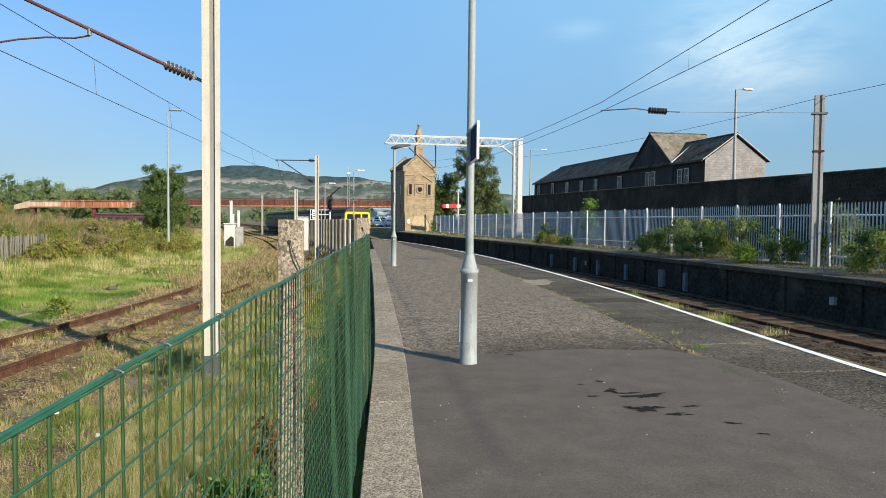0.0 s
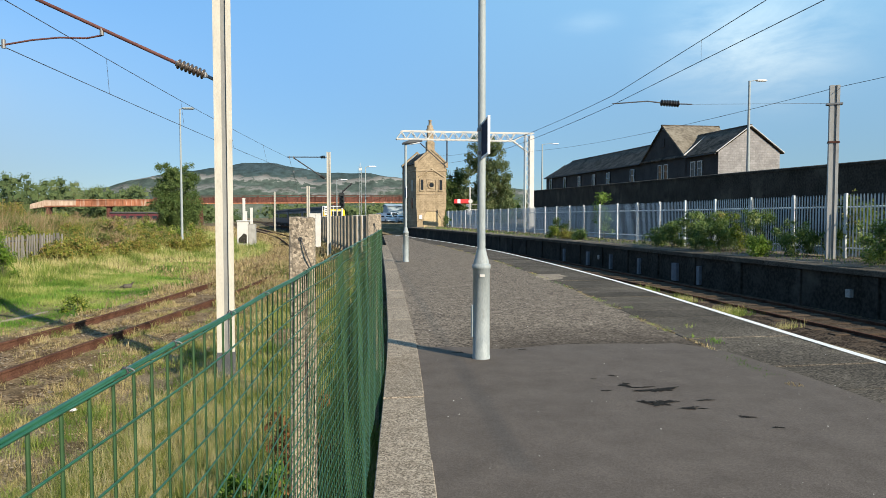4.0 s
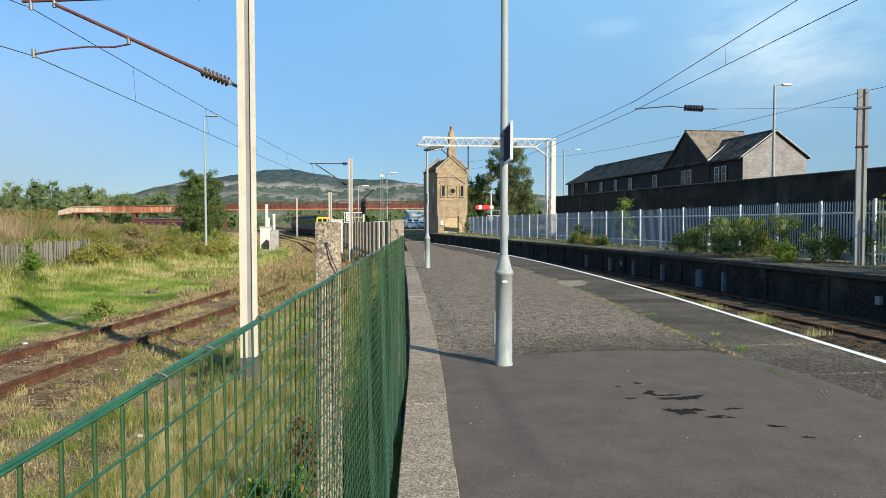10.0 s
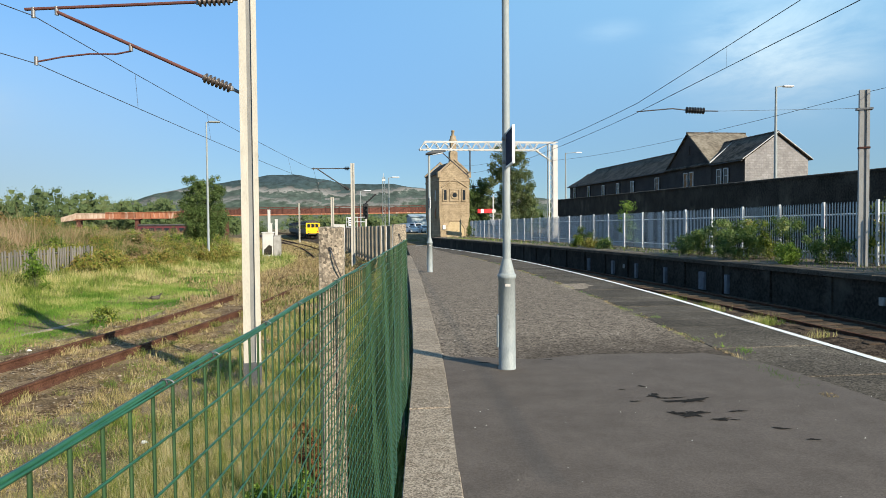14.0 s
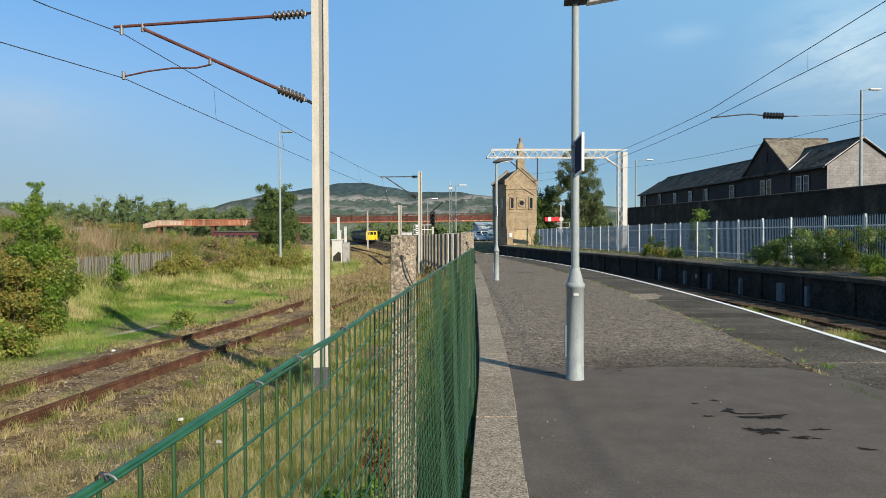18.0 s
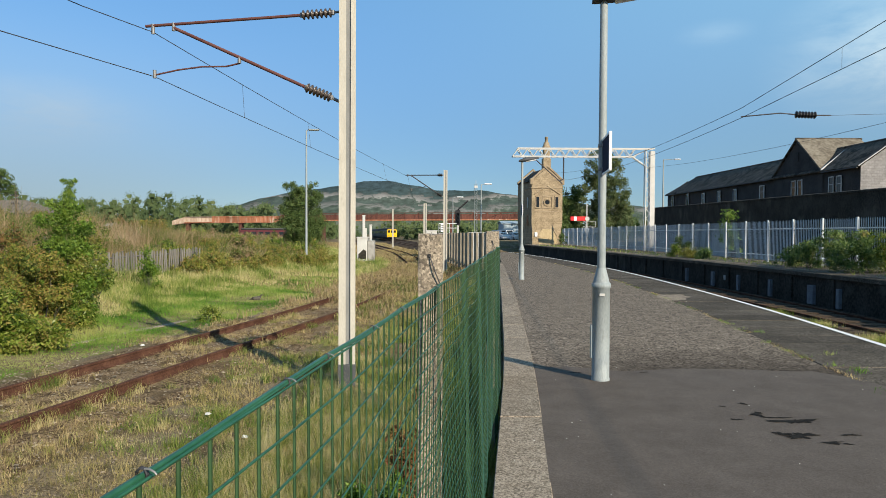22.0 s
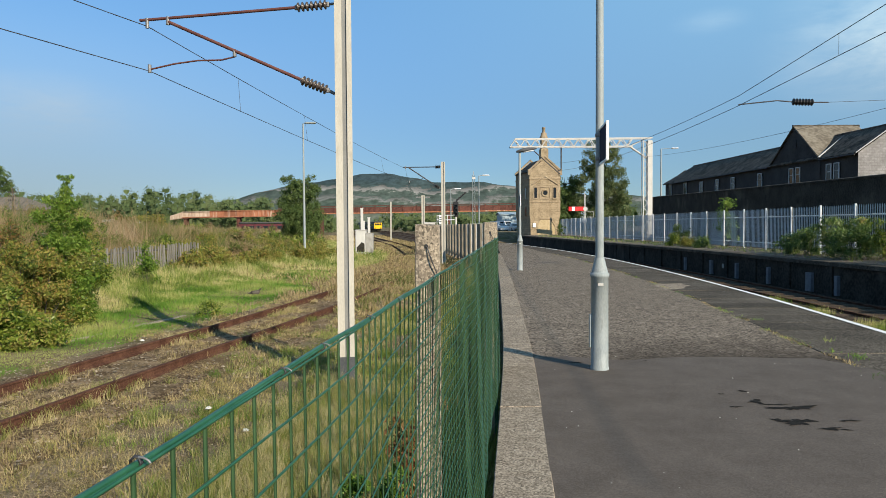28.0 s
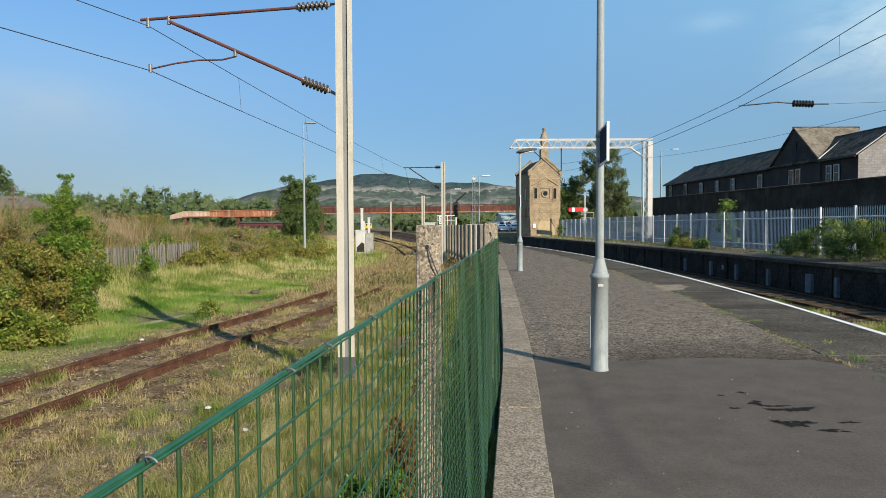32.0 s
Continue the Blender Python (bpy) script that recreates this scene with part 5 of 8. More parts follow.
def building():
    t = thing("building", "long stone building with shade-dark long walls, slate roof and cross gable", "building", (32, 54.5, 0))
    D, L, E, R = 5.6, 47.0, 7.0, 9.0
    mid = D / 2
    shell = Soup()
    # long walls carry their shade as colour; only the sunward gable stays grey
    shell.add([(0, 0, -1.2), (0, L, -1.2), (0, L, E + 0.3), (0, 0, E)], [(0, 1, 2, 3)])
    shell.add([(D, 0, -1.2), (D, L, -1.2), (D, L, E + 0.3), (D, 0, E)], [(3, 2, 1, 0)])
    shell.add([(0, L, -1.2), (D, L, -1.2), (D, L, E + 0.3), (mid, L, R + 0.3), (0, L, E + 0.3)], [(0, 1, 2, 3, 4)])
    part("wall", shell, SHADE_DARK_WALL, t)
    part("gable_wall", Soup().add([(0, 0, -1.2), (D, 0, -1.2), (D, 0, E), (mid, 0, R), (0, 0, E)], [(0, 1, 2, 3, 4)]), GREY_STONE, t, "grey stone gable end")
    part("roof", roof_slab((-0.3, -0.15, E - 0.1), (-0.3, L + 0.2, E + 0.2), (mid, L - 3.5, R + 0.45), (mid, -0.15, R + 0.12)), SLATE, t)
    part("roof", roof_slab((D + 0.3, -0.15, E - 0.1), (D + 0.3, L + 0.2, E + 0.2), (mid, L - 3.5, R + 0.45), (mid, -0.15, R + 0.12)), SLATE, t)
    part("hip", roof_slab((-0.3, L + 0.2, E + 0.2), (D + 0.3, L + 0.2, E + 0.2), (mid, L - 3.5, R + 0.45), (mid, L - 3.5, R + 0.45)), SLATE, t)
    part("ridge", Soup().tube((mid, -0.2, R + 0.2), (mid, L - 3.5, R + 0.55), 0.13, n=8), SLATE, t)
    part("barge_board", Soup().tube((-0.3, -0.2, E - 0.02), (mid, -0.2, R + 0.22), 0.05, n=4).tube((D + 0.3, -0.2, E - 0.02), (mid, -0.2, R + 0.22), 0.05, n=4), WINDOW_FRAME, t, "pale verge board")
    # cross gable facing the tracks
    g0, g1, apex, gz = 5.3, 14.2, 9.65, 10.2
    part("cross_gable", Soup().add([(-0.08, g0, E - 3), (-0.08, g1, E - 3), (-0.08, g1, E + 0.2), (-0.08, apex, gz), (-0.08, g0, E + 0.1)], [(0, 1, 2, 3, 4)]), SHADE_DARK_WALL, t)
    part("gable_roof", roof_slab((-0.25, g0 - 0.1, E), (-0.25, apex, gz + 0.05), (5.6, apex, gz + 0.05), (D, g0 - 0.1, E)), SLATE_PALE, t, "pale stone-slate roof")
    part("gable_roof", roof_slab((-0.25, g1 + 0.1, E + 0.1), (-0.25, apex, gz + 0.05), (5.6, apex, gz + 0.05), (D, g1 + 0.1, E + 0.1)), SLATE, t)
    part("valley", Soup().tube((-0.3, g0 - 0.1, E + 0.12), (mid, apex - 3.1, R + 0.2), 0.09, n=5), WINDOW_FRAME, t, "pale lead valley")
    part("ridge", Soup().tube((-0.3, apex, gz + 0.14), (5.7, apex, gz + 0.14), 0.12, n=8), SLATE, t)
    part("gutter", Soup().tube((-0.34, -0.1, E - 0.12), (-0.34, g0 - 0.2, E - 0.1), 0.07, n=6).tube((-0.34, g1 + 0.2, E), (-0.34, L, E + 0.2), 0.07, n=6), BLACK_PAINT, t)

    def window(y, z, w, h):
        win = part("window", Soup().box(-0.13, -0.02, y - w / 2, y + w / 2, z - h / 2, z + h / 2), GLASS, t)
        fr = Soup()
        a = 0.08
        fr.box(-0.17, -0.10, y - w / 2 - a, y - w / 2, z - h / 2 - a, z + h / 2 + a).box(-0.17, -0.10, y + w / 2, y + w / 2 + a, z - h / 2 - a, z + h / 2 + a)
        fr.box(-0.17, -0.10, y - w / 2, y + w / 2, z + h / 2, z + h / 2 + a).box(-0.17, -0.10, y - w / 2, y + w / 2, z + 0.1, z + 0.13)
        part("frame", fr, WINDOW_FRAME, win)
        part("sill", Soup().box(-0.24, -0.08, y - w / 2 - 0.12, y + w / 2 + 0.12, z - h / 2 - 0.10, z - h / 2), SHADE_DARK_WALL, win)

    for y, z, w in ((10.2, 5.83, 0.85), (9.0, 5.83, 0.85), (3.9, 5.7, 0.8), (2.75, 5.7, 0.8), (16.6, 5.85, 1.1), (23.2, 5.9, 1.0), (27.7, 5.95, 1.0), (32.7, 6.0, 1.0), (38.4, 6.2, 1.0), (44.5, 6.3, 1.0)):
        window(y, z, w * 0.78, 1.4)
    part("vent", Soup().box(-0.14, -0.05, apex - 0.3, apex + 0.3, 8.3, 9.1), SHADE_DARK_WALL, t, "blocked gable opening")


building()


# ---- stone tower ----
def tower():
    t = thing("tower", "tall narrow yellow sandstone signal tower with chimney", "tower", (12.25, 99.6, -0.3), 9)
    W, Dp, E, A = 4.5, 7.5, 9.4, 11.3
    foot = 0.75
    b = Soup()
    # the upper storeys overhang the foot on sloping corbels
    lev = [(-1.0, foot), (2.6, foot * 0.55), (3.4, 0.0), (E, 0.0)]
    vs = []
    for z, g in lev:
        g2 = g * 0.25
        vs += [(g2, 0, z), (W - g * 0.4, 0, z), (W - g * 0.4, Dp, z), (g2, Dp, z)]
    fs = [(i * 4 + k, i * 4 + (k + 1) % 4, i * 4 + 4 + (k + 1) % 4, i * 4 + 4 + k) for i in range(3) for k in range(4)]
    b.add(vs, fs)
    b.add([(0, 0, E), (W, 0, E), (W / 2, 0, A)], [(0, 1, 2)])
    b.add([(0, Dp, E), (W, Dp, E), (W / 2, Dp, A)], [(0, 2, 1)])
    part("wall", b, STONE, t)
    part("roof", roof_slab((-0.12, 0.35, E - 0.1), (-0.12, Dp - 0.35, E - 0.1), (W / 2, Dp - 0.35, A - 0.15), (W / 2, 0.35, A - 0.15)), SLATE, t)
    part("roof", roof_slab((W + 0.12, 0.35, E - 0.1), (W + 0.12, Dp - 0.35, E - 0.1), (W / 2, Dp - 0.35, A - 0.15), (W / 2, 0.35, A - 0.15)), SLATE, t)
    for y in (0.16, Dp - 0.16):
        s = Soup()
        for x0, x1, z0, z1 in ((-0.15, W / 2, E - 0.05, A + 0.15), (W / 2, W + 0.15, A + 0.15, E - 0.05)):
            s.add([(x0, y - 0.2, z0), (x1, y - 0.2, z1), (x1, y + 0.2, z1), (x0, y + 0.2, z0), (x0, y - 0.2, z0 + 0.3), (x1, y - 0.2, z1 + 0.3), (x1, y + 0.2, z1 + 0.3), (x0, y + 0.2, z0 + 0.3)], [(0, 1, 5, 4), (4, 5, 6, 7), (2, 3, 7, 6), (0, 4, 7, 3), (1, 2, 6, 5), (0, 3, 2, 1)])
        part("gable_coping", s, STONE_TRIM, t)
    for x in (0.0, W):
        part("kneeler", Soup().box(x - 0.25, x + 0.25, -0.12, 0.45, E - 0.5, E + 0.35, c=0.04), STONE_TRIM, t)
    # string courses and the small inner gable on the front
    part("string_course", Soup().box(-0.10, W + 0.10, -0.10, 0.02, 8.35, 8.55, c=0.02), STONE_TRIM, t)
    part("string_course", Soup().box(-0.06, 0.02, 0, Dp, 8.35, 8.55, c=0.02), STONE_TRIM, t)
    for x0, x1, z0, z1 in ((0.35, W / 2, 7.55, 8.75), (W / 2, W - 0.35, 8.75, 7.55)):
        part("pediment_moulding", Soup().tube((x0, -0.04, z0), (x1, -0.04, z1), 0.10, n=6), STONE_TRIM, t)
    part("band", Soup().box(-0.05, W + 0.05, -0.05, 0.02, 5.05, 5.2, c=0.01), STONE_TRIM, t)
    for x in (0.85, W - 0.85):
        w = part("window", Soup().box(x - 0.22, x + 0.22, -0.03, 0.02, 5.7, 7.15), GLASS, t)
        fr = Soup()
        for a, bq in ((x - 0.36, x - 0.20), (x + 0.20, x + 0.36)):
            fr.box(a, bq, -0.10, 0.02, 5.55, 7.3, c=0.015)
        fr.box(x - 0.36, x + 0.36, -0.10, 0.02, 7.15, 7.32, c=0.015).box(x - 0.36, x + 0.36, -0.12, 0.02, 5.52, 5.7, c=0.015)
        part("surround", fr, STONE_TRIM, w)
    pan = Soup()
    for a, bq, c, d in ((1.5, 3.0, 7.15, 7.3), (1.5, 3.0, 5.52, 5.67), (1.5, 1.62, 5.67, 7.15), (2.88, 3.0, 5.67, 7.15)):
        pan.box(a, bq, -0.09, 0.02, c, d, c=0.01)
    part("panel_frame", pan, STONE_TRIM, t)
    part("roundel", Soup().lathe([(0.33, 0.0), (0.33, 0.12), (0.50, 0.14), (0.56, 0.10), (0.56, 0.0)], 28, (2.25, 0.02, 6.4), (0, -1, 0)), STONE, t, "round carved stone window")
    part("roundel_glass", Soup().lathe([(0.30, 0.0), (0.30, 0.135)], 24, (2.25, 0.02, 6.4), (0, -1, 0)), GLASS, t)
    # blocked archway at the foot
    part("blocked_arch", Soup().add([(1.15, -0.012, -0.4), (3.75, -0.012, -0.4), (3.75, -0.012, 1.6), (3.1, -0.012, 2.65), (1.6, -0.012, 2.65), (1.15, -0.012, 2.0)], [(0, 1, 2, 3, 4, 5)]), STONE_PALE, t, "paler stone infill")
    part("arch_edge", Soup().tube((3.78, 0, -0.3), (3.78, 0, 1.6), 0.07, n=5).tube((3.78, 0, 1.6), (3.1, 0, 2.7), 0.09, n=5).tube((3.1, 0, 2.7), (1.55, 0, 2.7), 0.07, n=5), STONE_TRIM, t)
    part("notice", Soup().box(0.45, 0.85, -0.12, -0.05, 1.55, 2.15, c=0.01), WHITE_PLASTIC, t, "small white notice")
    ch = part("chimney", Soup().box(W / 2 - 0.55, W / 2 + 0.55, 0.1, 1.0, A - 0.6, 12.6, c=0.03).box(W / 2 - 0.42, W / 2 + 0.42, 0.18, 0.92, 12.6, 13.9, c=0.03), STONE, t)
    part("chimney_cap", Soup().lathe([(0.42, 13.85), (0.60, 14.0), (0.60, 14.3), (0.46, 14.45), (0.40, 14.9)], 12, (W / 2, 0.55, 0)), STONE_TRIM, ch)
    part("chimney_pot", Soup().lathe([(0.24, 14.85), (0.20, 15.5), (0.27, 15.55), (0.2, 15.7)], 12, (W / 2, 0.55, 0)), STONE_TRIM, ch)
    for y in (2.0, 5.0):
        for z in (6.4, 3.9):
            part("window", Soup().box(-0.03, 0.03, y - 0.35, y + 0.35, z - 0.75, z + 0.75), GLASS, t)


tower()


# ---- rusty footbridge ----
def bridge():
    t = thing("footbridge", "long rusty iron girder footbridge across the tracks", "bridge", (-40, 200, 0))
    t.matrix_basis = pose(-40, 200, 0, 0, -0.55, 0)
    w = 3.9

    def span(x0, n, z0, z1, mat, braced):
        for i in range(n):
            x = x0 + w * i
            part("side_panel", Soup().box(x + 0.03, x + w - 0.03, -0.06, 0.06, z0 + 0.3, z1 - (0.45 if braced else 0.15)), mat, t)
            part("stiffener", Soup().box(x - 0.09, x + 0.09, -0.2, 0.08, z0 + 0.2, z1 - 0.05), mat, t)
            if braced:
                part("brace", Soup().tube((x, -0.12, z0 + 0.4), (x + w, -0.12, z1 - 0.25), 0.08, n=4), RUST_DARK, t)
        x1 = x0 + w * n
        part("top_flange", Soup().box(x0, x1, -0.3, 0.3, z1 - 0.18, z1, c=0.02), RUST_DARK if braced else mat, t)
        part("bottom_flange", Soup().box(x0, x1, -0.35, 2.6, z0, z0 + 0.3, c=0.02), RUST_IRON, t)
        part("far_girder", Soup().box(x0, x1, 2.4, 2.55, z0, z1 - 0.5), RUST_DARK, t)

    span(-33.6, 2, 4.5, 6.3, GIRDER_PALE, False)
    span(-25.8, 5, 4.5, 6.4, RUST_IRON, False)
    span(-6.3, 22, 4.95, 7.2, RUST_DARK, True)
    part("ramp_end", Soup().add([(-37.1, -0.3, 4.0), (-33.6, -0.3, 4.5), (-33.6, -0.3, 6.2), (-37.1, -0.3, 5.2), (-37.1, 2.5, 4.0), (-33.6, 2.5, 4.5), (-33.6, 2.5, 6.2), (-37.1, 2.5, 5.2)], [(0, 1, 2, 3), (4, 7, 6, 5), (0, 3, 7, 4), (3, 2, 6, 7), (0, 4, 5, 1)]), GIRDER_PALE, t)
    for x in (-33, -18, 5.5, 42, 70):
        part("pier", Soup().box(x - 0.45, x + 0.45, 0.2, 0.9, -1.8, 4.9).box(x - 0.45, x + 0.45, 1.6, 2.3, -1.8, 4.9).box(x - 1.0, x + 1.0, -0.2, 2.6, 4.3, 4.8, c=0.05), RUST_DARK, t)


bridge()


# ---- concrete posts of the mesh fence, and pale fence by the siding ----
def fence_stake(x, y, foot, top, w, hole, label, lean=0.0):
    """A square cast post with chipped arrises, a wire hole under its head and a loose rusty wire."""
    t = thing("concrete_post", label, "post", (x, y, top), 0, group="concrete fence posts")
    t.matrix_basis = pose(x, y, top, 0, lean, -2)
    r = random.Random(int(100 * y))
    L = top - foot
    rings, n, vs = 16, 24, []
    for i in range(rings + 1):
        z = -L * (i / rings) ** 1.6
        for k in range(n):
            side, u = divmod(k, n // 4)
            u = u / (n // 4) * 2 - 1
            c = Vector(((1, u), (-u, 1), (-1, -u), (u, -1))[side])
            q = max(abs(c.x), abs(c.y)) * (1.0 if abs(u) < 0.9 else 0.93)
            chip = 1 + r.uniform(-0.02, 0.015) - (r.uniform(0.0, 0.10) if i < 2 and abs(u) > 0.6 else 0)
            vs.append((c.x * q * w / 2 * chip, c.y * q * w / 2 * chip, z + (r.uniform(-0.05, 0.02) * w if i == 0 else 0)))
    s = Soup().add(vs, [(i * n + k, i * n + n + k, i * n + n + (k + 1) % n, i * n + (k + 1) % n) for i in range(rings) for k in range(n)])
    s.add([(0, 0, 0.03 * w)] + vs[:n], [(0, 1 + k, 1 + (k + 1) % n) for k in range(n)])
    part("shaft", s, CONCRETE, t)
    part("wire_hole", Soup().tube((-0.04 * w, -0.515 * w, -hole), (-0.04 * w, -0.3 * w, -hole), 0.085 * w, n=14), BLACK_PAINT, t, "dark hole")
    part("old_wire", Soup().path([(-0.02 * w, -0.53 * w, -hole), (0.10 * w, -0.62 * w, -hole - 0.32 * w), (0.24 * w, -0.66 * w, -hole - 0.7 * w), (0.42 * w, -0.6 * w, -hole - 1.15 * w)], 0.022 * w, 6), WIRE, t, "dark loose wire")
    return t


fence_stake(-0.043, 2.0, -1.0, 1.622, 0.070, 0.060, "weathered square concrete fence post with a hole")
fence_stake(0.524, 7.78, -1.0, 1.650, 0.150, 0.112, "stouter weathered concrete post at the end of the mesh fence")


def pale_fence():
    t = thing("pale_fence", "row of upright grey concrete pales beside the siding", "fence")
    a, b = Vector((2.25, 37.5, 0)), Vector((-0.75, 76, 0))
    n = 17
    ang = math.degrees(math.atan2(b.y - a.y, b.x - a.x))
    for i in range(n):
        p = a.lerp(b, i / (n - 1))
        s = Soup().box(-0.60, 0.60, -0.06, 0.06, -0.9, 1.69, c=0.02)
        ob = part("pale", s, PALE, t, at=(p.x, p.y, 0.0))
        ob.rotation_euler[2] = radians(ang + random.uniform(-2, 2))
    for z in (-0.5,):
        part("rail", Soup().tube((a.x + 0.1, a.y, z), (b.x + 0.1, b.y, z), 0.06, n=5), PALE, t)


pale_fence()


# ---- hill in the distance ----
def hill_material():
    """Woods above, pale quarry terraces across the middle, fields below; distance haze is mixed into the colours."""
    m = bpy.data.materials.new("hazed_hill_backdrop")
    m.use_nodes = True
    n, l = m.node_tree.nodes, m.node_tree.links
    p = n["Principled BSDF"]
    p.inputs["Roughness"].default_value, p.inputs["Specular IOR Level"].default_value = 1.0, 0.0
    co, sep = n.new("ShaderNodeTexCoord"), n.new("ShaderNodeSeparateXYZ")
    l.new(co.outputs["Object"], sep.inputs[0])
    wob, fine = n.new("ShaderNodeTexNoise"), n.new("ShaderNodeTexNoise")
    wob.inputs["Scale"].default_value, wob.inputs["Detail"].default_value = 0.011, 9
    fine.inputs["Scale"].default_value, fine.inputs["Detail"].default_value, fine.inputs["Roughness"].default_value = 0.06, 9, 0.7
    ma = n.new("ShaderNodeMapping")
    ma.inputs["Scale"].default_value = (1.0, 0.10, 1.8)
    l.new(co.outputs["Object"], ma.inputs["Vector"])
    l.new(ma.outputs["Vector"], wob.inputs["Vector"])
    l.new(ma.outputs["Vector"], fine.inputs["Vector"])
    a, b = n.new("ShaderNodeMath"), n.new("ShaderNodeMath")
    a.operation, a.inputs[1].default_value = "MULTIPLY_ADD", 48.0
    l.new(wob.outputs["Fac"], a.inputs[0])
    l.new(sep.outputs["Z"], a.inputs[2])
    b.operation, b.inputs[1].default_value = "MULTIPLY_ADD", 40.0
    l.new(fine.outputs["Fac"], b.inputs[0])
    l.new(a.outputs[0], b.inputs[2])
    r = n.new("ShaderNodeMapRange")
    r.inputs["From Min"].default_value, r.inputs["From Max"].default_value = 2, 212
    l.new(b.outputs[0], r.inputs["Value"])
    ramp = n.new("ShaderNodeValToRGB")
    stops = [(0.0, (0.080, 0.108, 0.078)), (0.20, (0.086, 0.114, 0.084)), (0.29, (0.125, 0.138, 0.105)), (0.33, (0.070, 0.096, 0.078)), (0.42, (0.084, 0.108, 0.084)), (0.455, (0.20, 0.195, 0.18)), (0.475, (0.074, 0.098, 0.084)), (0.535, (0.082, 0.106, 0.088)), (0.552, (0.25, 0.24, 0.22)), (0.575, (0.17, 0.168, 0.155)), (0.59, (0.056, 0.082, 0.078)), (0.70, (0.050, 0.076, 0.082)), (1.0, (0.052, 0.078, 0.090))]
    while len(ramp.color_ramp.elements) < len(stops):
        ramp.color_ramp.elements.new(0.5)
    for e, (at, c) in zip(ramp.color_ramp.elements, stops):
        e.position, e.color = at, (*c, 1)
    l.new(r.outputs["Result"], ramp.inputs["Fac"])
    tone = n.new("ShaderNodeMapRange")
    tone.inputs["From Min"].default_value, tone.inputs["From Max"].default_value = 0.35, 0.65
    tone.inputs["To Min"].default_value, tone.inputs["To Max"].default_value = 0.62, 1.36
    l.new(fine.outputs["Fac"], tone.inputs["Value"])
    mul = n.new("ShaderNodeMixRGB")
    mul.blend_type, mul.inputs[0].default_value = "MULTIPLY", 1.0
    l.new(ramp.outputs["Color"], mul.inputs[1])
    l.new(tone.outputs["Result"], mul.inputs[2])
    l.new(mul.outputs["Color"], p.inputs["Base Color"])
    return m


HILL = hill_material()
hx = np.linspace(-1500, 1500, 161)
ridge = curve_through([(10, -1500), (22, -900), (40, -620), (66, -450), (78, -410), (104, -300), (120, -180), (109, -70), (95, -5), (93, 110), (84, 200), (68, 420), (45, 700), (20, 1500)])(hx) + 2.0 * np.sin(hx / 31) + 1.2 * np.sin(hx / 11)
hv, hf, rows = [], [], 16
for j in range(rows + 1):
    u = j / rows
    for i, x in enumerate(hx):
        hv.append((x, 1150 + 450 * u + 30 * math.sin(x / 90 + 4 * u), -3 + (ridge[i] + 3) * (u**0.8 + 0.03 * math.sin(14 * u + x / 120)) if j else -3))
k = len(hx)
for j in range(rows):
    hf += [(j * k + i, j * k + i + 1, (j + 1) * k + i + 1, (j + 1) * k + i) for i in range(k - 1)]
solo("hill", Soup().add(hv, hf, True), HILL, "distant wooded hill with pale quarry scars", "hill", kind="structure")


# ---- leaves, grass and bushes ----
def leaf_cloud(clumps, count, size, seed, core=0.0):
    """Four-cornered leaves in uneven clumps (x, y, z, radius), thicker towards each clump's skin."""
    r = np.random.RandomState(seed)
    c = np.array(clumps, float)
    w = c[:, 3] ** 2.2
    pick = r.choice(len(c), count, p=w / w.sum())
    d = r.normal(size=(count, 3))
    d /= np.linalg.norm(d, axis=1, keepdims=True)
    rad = c[pick, 3] * (1 - 0.75 * r.rand(count) ** 2.2) * (1 + 0.25 * r.rand(count))
    p = c[pick, :3] + d * rad[:, None] * [1, 1, 0.9]
    a = r.normal(size=(count, 3)) + [0, 0, 0.2]
    a /= np.linalg.norm(a, axis=1, keepdims=True)
    b = np.cross(a, r.normal(size=(count, 3)))
    b /= np.linalg.norm(b, axis=1, keepdims=True)
    s = size * (0.55 + 0.9 * r.rand(count))[:, None]
    leaves = np.stack([p - a * s, p + b * s * 0.38, p + a * s, p - b * s * 0.38], 1)
    if not core:
        return leaves
    # a dense twiggy heart in each clump, wholly inside its leaves
    cube = np.array([[-1, -1, -1], [1, -1, -1], [1, 1, -1], [-1, 1, -1], [-1, -1, 1], [1, -1, 1], [1, 1, 1], [-1, 1, 1]], float)
    v = c[:, None, :3] + cube[None] * c[:, 3, None, None] * core * r.uniform(0.55, 1.15, (len(c), 8, 3)) * 0.58
    return np.concatenate([leaves] + [v[:, f] for f in ([0, 1, 5, 4], [1, 2, 6, 5], [2, 3, 7, 6], [3, 0, 4, 7], [4, 5, 6, 7])])


def blades(px, py, pz, height, lean, width, seed):
    """Grass blades as slim triangles standing at the given feet."""
    r = np.random.RandomState(seed)
    n = len(px)
    a = r.rand(n) * 2 * math.pi
    h = height * (0.5 + 0.8 * r.rand(n))
    off = np.stack([np.cos(a), np.sin(a)], -1) * (h * lean * r.rand(n))[:, None]
    wa = r.rand(n) * math.pi
    wd = np.stack([np.cos(wa), np.sin(wa)], -1) * (np.zeros(n) + width)[:, None] / 2
    foot = np.stack([px, py], -1)
    z = np.asarray(pz)
    return np.stack([np.c_[foot - wd, z - 0.01], np.c_[foot + wd, z - 0.01], np.c_[foot + off, z + h]], 1)


